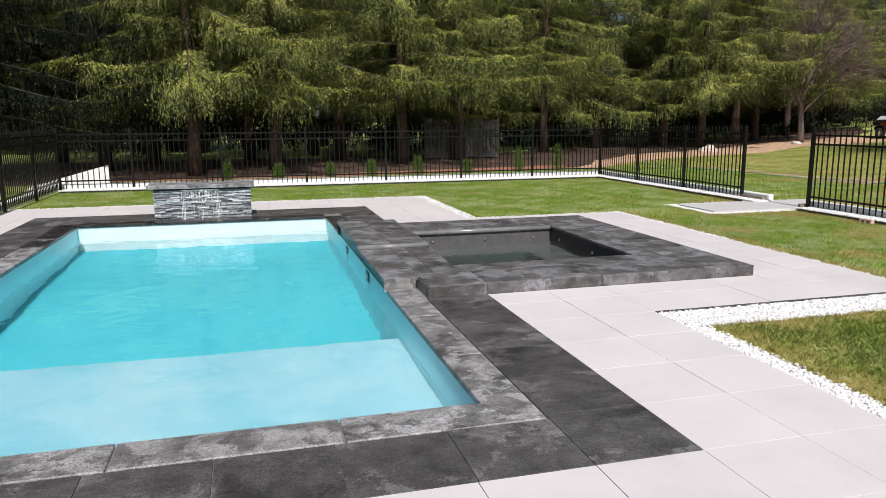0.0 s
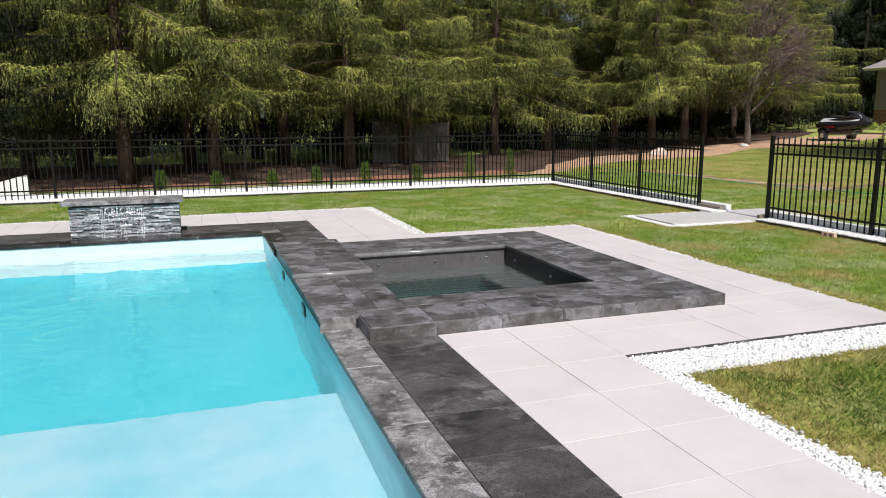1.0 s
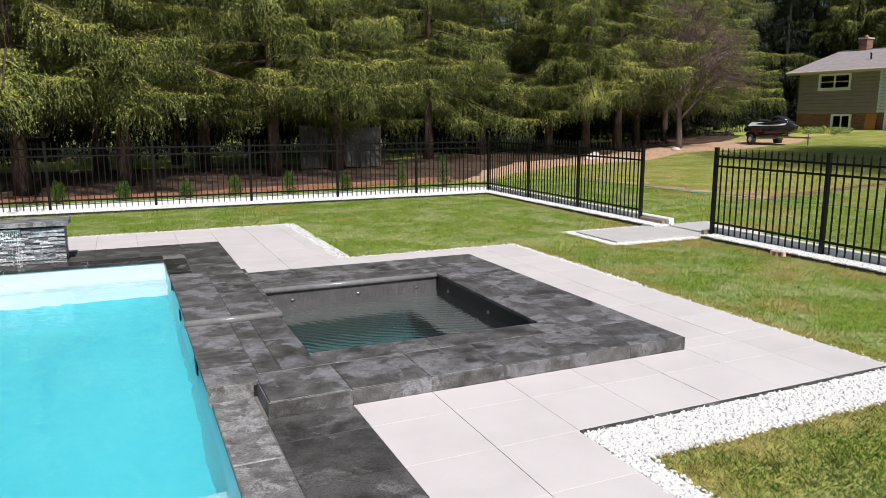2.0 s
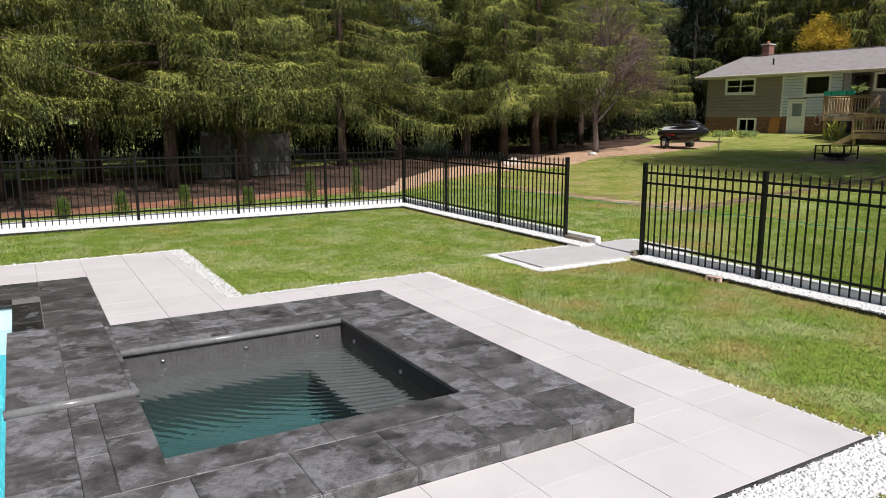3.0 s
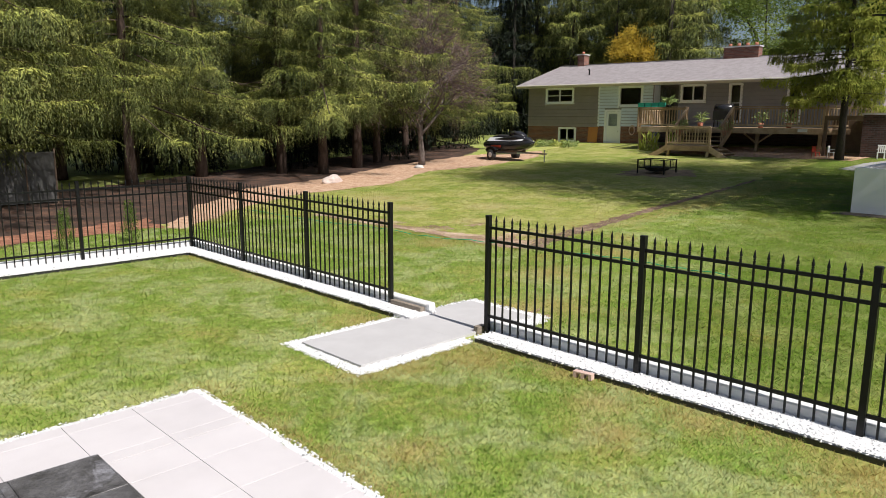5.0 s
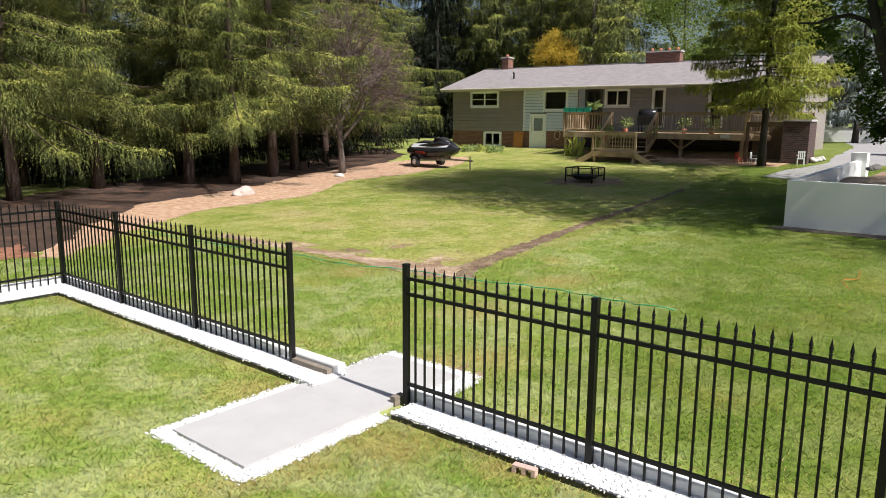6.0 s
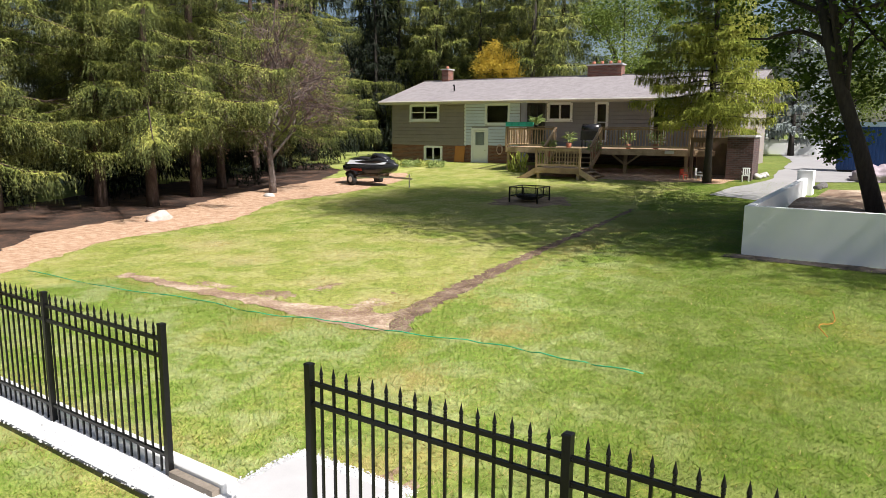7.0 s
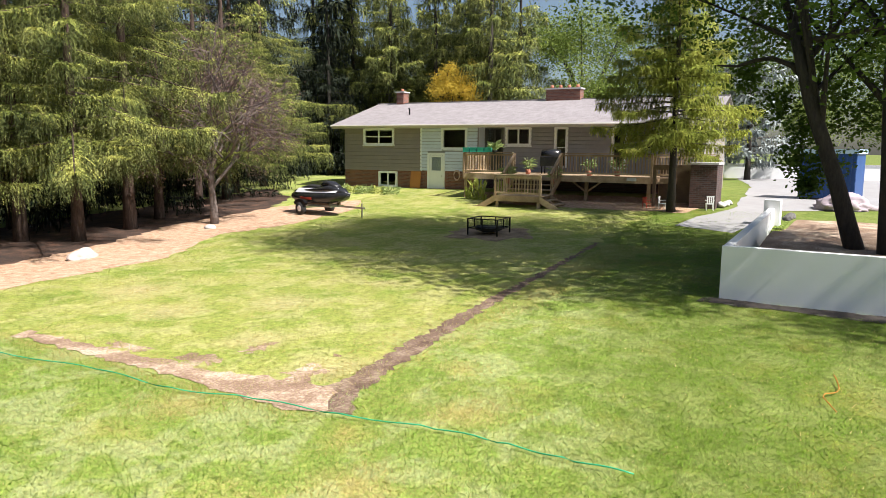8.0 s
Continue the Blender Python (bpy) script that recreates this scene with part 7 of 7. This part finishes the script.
def grass(name, rect, density, h, w, mat, label, seed, old=None):
    r = np.random.RandomState(seed)
    xa, xb, ya, yb = rect
    n = int((xb - xa) * (yb - ya) * density)
    x, y = r.uniform(xa, xb, n), r.uniform(ya, yb, n)
    ok = np.ones(n, bool)
    for a_, b_, c_, d_ in KEEP_OUT:
        ok &= ~((x > a_) & (x < b_) & (y > c_) & (y < d_))
    a_, b_, c_, d_ = OPEN_AGAIN
    ok |= (x > a_) & (x < b_) & (y > c_) & (y < d_)
    bed = inside(NEEDLE_BED, x, y) | inside(MULCH_BED, x, y)
    ok &= ~bed
    ok &= ~(inside(TRENCH, x, y) & (r.uniform(0, 1, n) < 0.7))
    ok &= ~((np.hypot(x - 27.4, y - 17.4) < 1.2) & (r.uniform(0, 1, n) < 0.9))
    ok &= ~((x > 21.3) & (y < 9.3))
    if old is not None:
        e_ = 0.25 * np.sin(x * 2.1 + y) + 0.15 * np.sin(y * 3.7)
        ok &= (inside(OLD_LAWN, x + e_, y + e_) == old)
    x, y = x[ok], y[ok]
    n = len(x)
    a = r.uniform(0, 6.283, n)
    # tufts: a rough field of heights and leans, finer than a hand
    c_ = 0.024
    ci, cj = np.floor(x / c_).astype(np.int64), np.floor(y / c_).astype(np.int64)
    spot = np.modf(np.abs(np.sin(ci * 12.9898 + cj * 78.233) * 43758.5453))[0]
    spot2 = np.modf(np.abs(np.sin(ci * 39.346 + cj * 11.135) * 24634.6345))[0]
    wide = np.sin(x * 17.0 + 2.0 * np.sin(y * 9.0)) * np.sin(y * 15.0 + 2.0 * np.sin(x * 11.0))
    hh = h * (0.5 + 0.9 * spot ** 2 + 0.35 * wide.clip(0, 1)) * r.uniform(0.6, 1.35, n)
    ww = w * r.uniform(0.7, 1.3, n)
    ln = hh * r.uniform(0.5, 1.5, n)
    b = 6.283 * spot2 + r.normal(size=n) * 1.3
    z = land_np(x)
    dx, dy = np.cos(a) * ww, np.sin(a) * ww
    V = np.stack([np.stack([x - dx, y - dy, z], 1), np.stack([x + dx, y + dy, z], 1), np.stack([x + np.cos(b) * ln, y + np.sin(b) * ln, z + hh], 1)], 1)
    turn = np.cross(V[:, 1] - V[:, 0], V[:, 2] - V[:, 0])[:, 2] < 0
    V[turn] = V[turn][:, [1, 0, 2]]
    lean = np.stack([np.cos(b), np.sin(b)], 1) * 0.35
    nrm = np.repeat(np.concatenate([lean + r.normal(size=(n, 2)) * 0.3, np.ones((n, 1))], 1), 3, axis=0).reshape(-1, 3, 3)
    ragged = 0.35 * np.sin(x * 5.1 + 2 * np.sin(y * 3.3)) + 0.3 * np.sin(y * 6.7 + x * 2.9)
    dry = np.full(n, 0.02)
    for sx, sy, sr in WITHERED:
        dry = np.maximum(dry, 0.9 * np.exp(-(np.hypot(x - sx, y - sy) / sr * (1 + 0.5 * ragged)) ** 2))
    for ex0, ex1, ey0, ey1, reach in DRY_EDGES:
        d = np.hypot(np.maximum(np.maximum(ex0 - x, x - ex1), 0), np.maximum(np.maximum(ey0 - y, y - ey1), 0))
        dry = np.maximum(dry, 0.75 * np.exp(-(d / reach * (1 + 0.6 * ragged)) ** 2))
    gone = r.uniform(size=n) < dry
    ob = None
    for name_, pick, m_, lab in ((name, ~gone, mat, label), ("withered_grass", gone, M_STRAW, "withered straw-coloured grass in the lawn")):
        k = int(pick.sum())
        if k:
            ob = new(name_, raw_mesh(name_, V[pick].reshape(-1, 3), np.arange(3 * k).reshape(-1, 3), m_, normals=nrm[pick].reshape(-1, 3)))
            tagged(ob, lab, "grass", kind="stuff")
    return ob


WITHERED = [(7.86, 6.95, 0.30), (7.44, 6.53, 0.26), (8.1, 6.2, 0.28), (7.9, 8.5, 0.45), (7.3, 8.75, 0.30), (9.7, 9.4, 0.55), (10.2, 9.15, 0.5), (8.1, 5.0, 0.5), (4.14, 13.01, 0.22), (14.3, 12.95, 0.7),
            (14.85, 14.95, 0.6), (15.3, 17.8, 0.7), (13.9, 10.5, 0.5), (11.7, 10.5, 0.5), (19.6, 15.9, 0.4), (15.3, 11.4, 0.35), (12.3, 13.6, 0.5), (17.0, 16.5, 0.8), (16.2, 20.0, 0.9), (6.1, 7.4, 0.25), (6.3, 5.6, 0.3), (2.95, 3.4, 0.42), (2.95, 2.9, 0.36), (3.0, 2.4, 0.42), (3.0, 1.9, 0.36), (3.6, 3.62, 0.30), (4.3, 3.64, 0.26), (7.0, 9.0, 0.3), (8.2, 7.6, 0.2), (7.9, 10.35, 0.4)]
DRY_EDGES = [(2.8, 3.0, 0.0, 3.64, 0.24), (2.8, 5.6, 3.62, 3.7, 0.16), (8.3, 8.9, -2, 8.9, 0.22), (8.3, 8.9, 10.2, 15.6, 0.15), (5.5, 5.64, 4, 9.6, 0.12), (6.8, 8.3, 8.8, 8.9, 0.25), (12.85, 13.2, 12.4, 18.6, 0.3), (13.4, 27, 12.3, 13.2, 0.25)]
patch("ground_bare_spot", M_DIRT, [(9.5 + 0.30 * math.cos(q * 0.393) * (1.4 if q % 3 else 0.7), 9.1 + 0.20 * math.sin(q * 0.393) * (1.3 if q % 2 else 0.8)) for q in range(16)], 0.004, 0.04, "bare sandy spot in the lawn", "bare soil", seed=60, step=0.06)


def wither(m, colour, bleached):
    """Lets the turf fade to straw in ragged spots, and varies its tufts."""
    N, L = m.node_tree.nodes, m.node_tree.links
    g = N.new("ShaderNodeNewGeometry")
    nz = N.new("ShaderNodeTexNoise")
    nz.inputs["Scale"].default_value, nz.inputs["Detail"].default_value = 5.0, 9.0
    nz.inputs["Roughness"].default_value = 0.7
    L.new(g.outputs["Position"], nz.inputs["Vector"])
    flat = N.new("ShaderNodeVectorMath")
    flat.operation = "MULTIPLY"
    flat.inputs[1].default_value = (1, 1, 0)
    L.new(g.outputs["Position"], flat.inputs[0])
    total = None
    for x, y, s in WITHERED:
        d = N.new("ShaderNodeVectorMath")
        d.operation = "DISTANCE"
        d.inputs[1].default_value = (x, y, 0)
        L.new(flat.outputs[0], d.inputs[0])
        mr = N.new("ShaderNodeMapRange")
        mr.inputs[1].default_value, mr.inputs[2].default_value, mr.inputs[3].default_value, mr.inputs[4].default_value = 0.0, s * 1.7, 1.0, 0.0
        L.new(d.outputs["Value"], mr.inputs[0])
        if total is None:
            total = mr.outputs[0]
        else:
            mx = N.new("ShaderNodeMath")
            mx.operation = "MAXIMUM"
            L.new(total, mx.inputs[0])
            L.new(mr.outputs[0], mx.inputs[1])
            total = mx.outputs[0]
    ad = N.new("ShaderNodeMath")
    ad.operation = "MULTIPLY"
    L.new(total, ad.inputs[0])
    L.new(nz.outputs[0], ad.inputs[1])
    ramp = N.new("ShaderNodeMapRange")
    ramp.inputs[1].default_value, ramp.inputs[2].default_value, ramp.inputs[4].default_value = 0.16, 0.60, 0.75
    L.new(ad.outputs[0], ramp.inputs[0])
    mix = N.new("ShaderNodeMix")
    mix.data_type = "RGBA"
    L.new(ramp.outputs[0], mix.inputs[0])
    b = N["Principled BSDF"]
    L.new(b.inputs["Base Color"].links[0].from_socket, mix.inputs[6])
    mix.inputs[7].default_value = (*colour, 1)
    tuft = N.new("ShaderNodeTexNoise")
    tuft.inputs["Scale"].default_value, tuft.inputs["Detail"].default_value, tuft.inputs["Roughness"].default_value = 10.0, 8.0, 0.75
    L.new(g.outputs["Position"], tuft.inputs["Vector"])
    tone = N.new("ShaderNodeMapRange")
    tone.inputs[1].default_value, tone.inputs[2].default_value, tone.inputs[3].default_value, tone.inputs[4].default_value = 0.34, 0.66, 0.68, 1.30
    L.new(tuft.outputs[0], tone.inputs[0])
    # Broad pale mottling paints sheen into the turf along with bleached grass.
    sheen = N.new("ShaderNodeTexNoise")
    sheen.inputs["Scale"].default_value, sheen.inputs["Detail"].default_value, sheen.inputs["Roughness"].default_value = 1.3, 9.0, 0.66
    sheen.inputs["Distortion"].default_value = 0.4
    L.new(g.outputs["Position"], sheen.inputs["Vector"])
    pale = N.new("ShaderNodeMapRange")
    pale.inputs[1].default_value, pale.inputs[2].default_value, pale.inputs[3].default_value, pale.inputs[4].default_value = 0.47, 0.58, 0.0, 0.75
    L.new(sheen.outputs[0], pale.inputs[0])
    worn = N.new("ShaderNodeMix")
    worn.data_type = "RGBA"
    L.new(pale.outputs[0], worn.inputs[0])
    L.new(mix.outputs[2], worn.inputs[6])
    worn.inputs[7].default_value = (*bleached, 1)
    sc = N.new("ShaderNodeVectorMath")
    sc.operation = "SCALE"
    L.new(worn.outputs[2], sc.inputs[0])
    L.new(tone.outputs[0], sc.inputs["Scale"])
    L.new(sc.outputs[0], b.inputs["Base Color"])


for m_, c_, w_ in ((M_DEEPGREEN, (0.40, 0.31, 0.10), (0.16, 0.21, 0.055)), (M_GRASS, (0.56, 0.46, 0.20), (0.56, 0.61, 0.33)), (M_LAWN, (0.42, 0.35, 0.12), (0.36, 0.38, 0.14)),
                   (M_GRASSDRY, (0.60, 0.50, 0.32), (0.52, 0.50, 0.20)), (M_OLDLAWN, (0.52, 0.42, 0.27), (0.44, 0.42, 0.16))):
    wither(m_, c_, w_)


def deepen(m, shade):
    """Darkens the turf colour towards the white wall over a wide ragged passage: lusher grass, and painted in place of
    dappled tree shade.
    """
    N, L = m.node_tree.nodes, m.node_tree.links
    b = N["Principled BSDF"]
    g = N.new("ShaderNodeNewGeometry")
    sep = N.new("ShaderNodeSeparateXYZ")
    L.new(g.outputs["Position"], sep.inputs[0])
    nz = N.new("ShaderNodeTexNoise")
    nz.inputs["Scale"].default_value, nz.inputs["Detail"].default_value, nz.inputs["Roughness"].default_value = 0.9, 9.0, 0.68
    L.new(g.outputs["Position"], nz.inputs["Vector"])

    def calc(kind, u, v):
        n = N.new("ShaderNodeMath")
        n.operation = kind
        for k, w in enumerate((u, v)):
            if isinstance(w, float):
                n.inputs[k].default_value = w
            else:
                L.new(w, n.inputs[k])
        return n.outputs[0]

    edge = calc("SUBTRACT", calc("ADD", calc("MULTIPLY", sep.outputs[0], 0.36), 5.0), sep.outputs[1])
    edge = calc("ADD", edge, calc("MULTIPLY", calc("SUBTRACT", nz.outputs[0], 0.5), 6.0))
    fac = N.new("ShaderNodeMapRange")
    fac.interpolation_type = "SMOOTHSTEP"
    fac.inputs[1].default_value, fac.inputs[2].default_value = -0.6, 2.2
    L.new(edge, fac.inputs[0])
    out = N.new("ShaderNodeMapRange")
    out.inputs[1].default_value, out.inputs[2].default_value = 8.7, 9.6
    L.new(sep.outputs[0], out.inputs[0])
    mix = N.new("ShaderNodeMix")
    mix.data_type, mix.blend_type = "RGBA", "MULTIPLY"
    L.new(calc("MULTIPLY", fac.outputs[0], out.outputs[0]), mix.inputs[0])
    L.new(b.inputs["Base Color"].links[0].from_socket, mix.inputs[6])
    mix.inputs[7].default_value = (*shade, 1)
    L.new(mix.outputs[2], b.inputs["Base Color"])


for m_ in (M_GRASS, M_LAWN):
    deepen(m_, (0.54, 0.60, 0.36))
grass("grass", (-3.9, 8.3, 9.0, 15.7), 3800, 0.026, 0.0040, M_GRASS, "short mown green grass inside the fence", 1)
grass("grass", (-3.9, 9.2, 16.36, 19.4), 1900, 0.030, 0.0062, M_GRASS, "grass strip outside the fence before the spruces", 9)
grass("grass", (5.5, 8.3, -1.5, 9.0), 9500, 0.026, 0.0028, M_GRASS, "short mown green grass inside the fence", 2)
grass("grass", (3.0, 5.5, -1.5, 3.62), 10500, 0.026, 0.0027, M_DEEPGREEN, "short grass with dry yellow edges beside the patio", 3)
grass("grass", (8.84, 15.0, 3.0, 24.0), 3000, 0.030, 0.0044, M_GRASS, "mown grass outside the fence", 4, False)
grass("grass", (15.0, 21.7, 2.0, 14.0), 1700, 0.026, 0.0060, M_GRASS, "mown grass outside the fence", 7, False)
grass("grass", (21.7, 36.0, 9.3, 14.5), 800, 0.022, 0.009, M_GRASS, "mown grass outside the fence towards the white wall", 8, False)
grass("grass", (8.84, 21.7, 12.0, 25.0), 1700, 0.022, 0.0058, M_GRASSDRY, "older lawn with dry straw patches", 5, True)
grass("grass", (21.7, 38.5, 12.5, 28.0), 800, 0.018, 0.009, M_GRASSDRY, "older lawn with dry straw patches", 6, True)
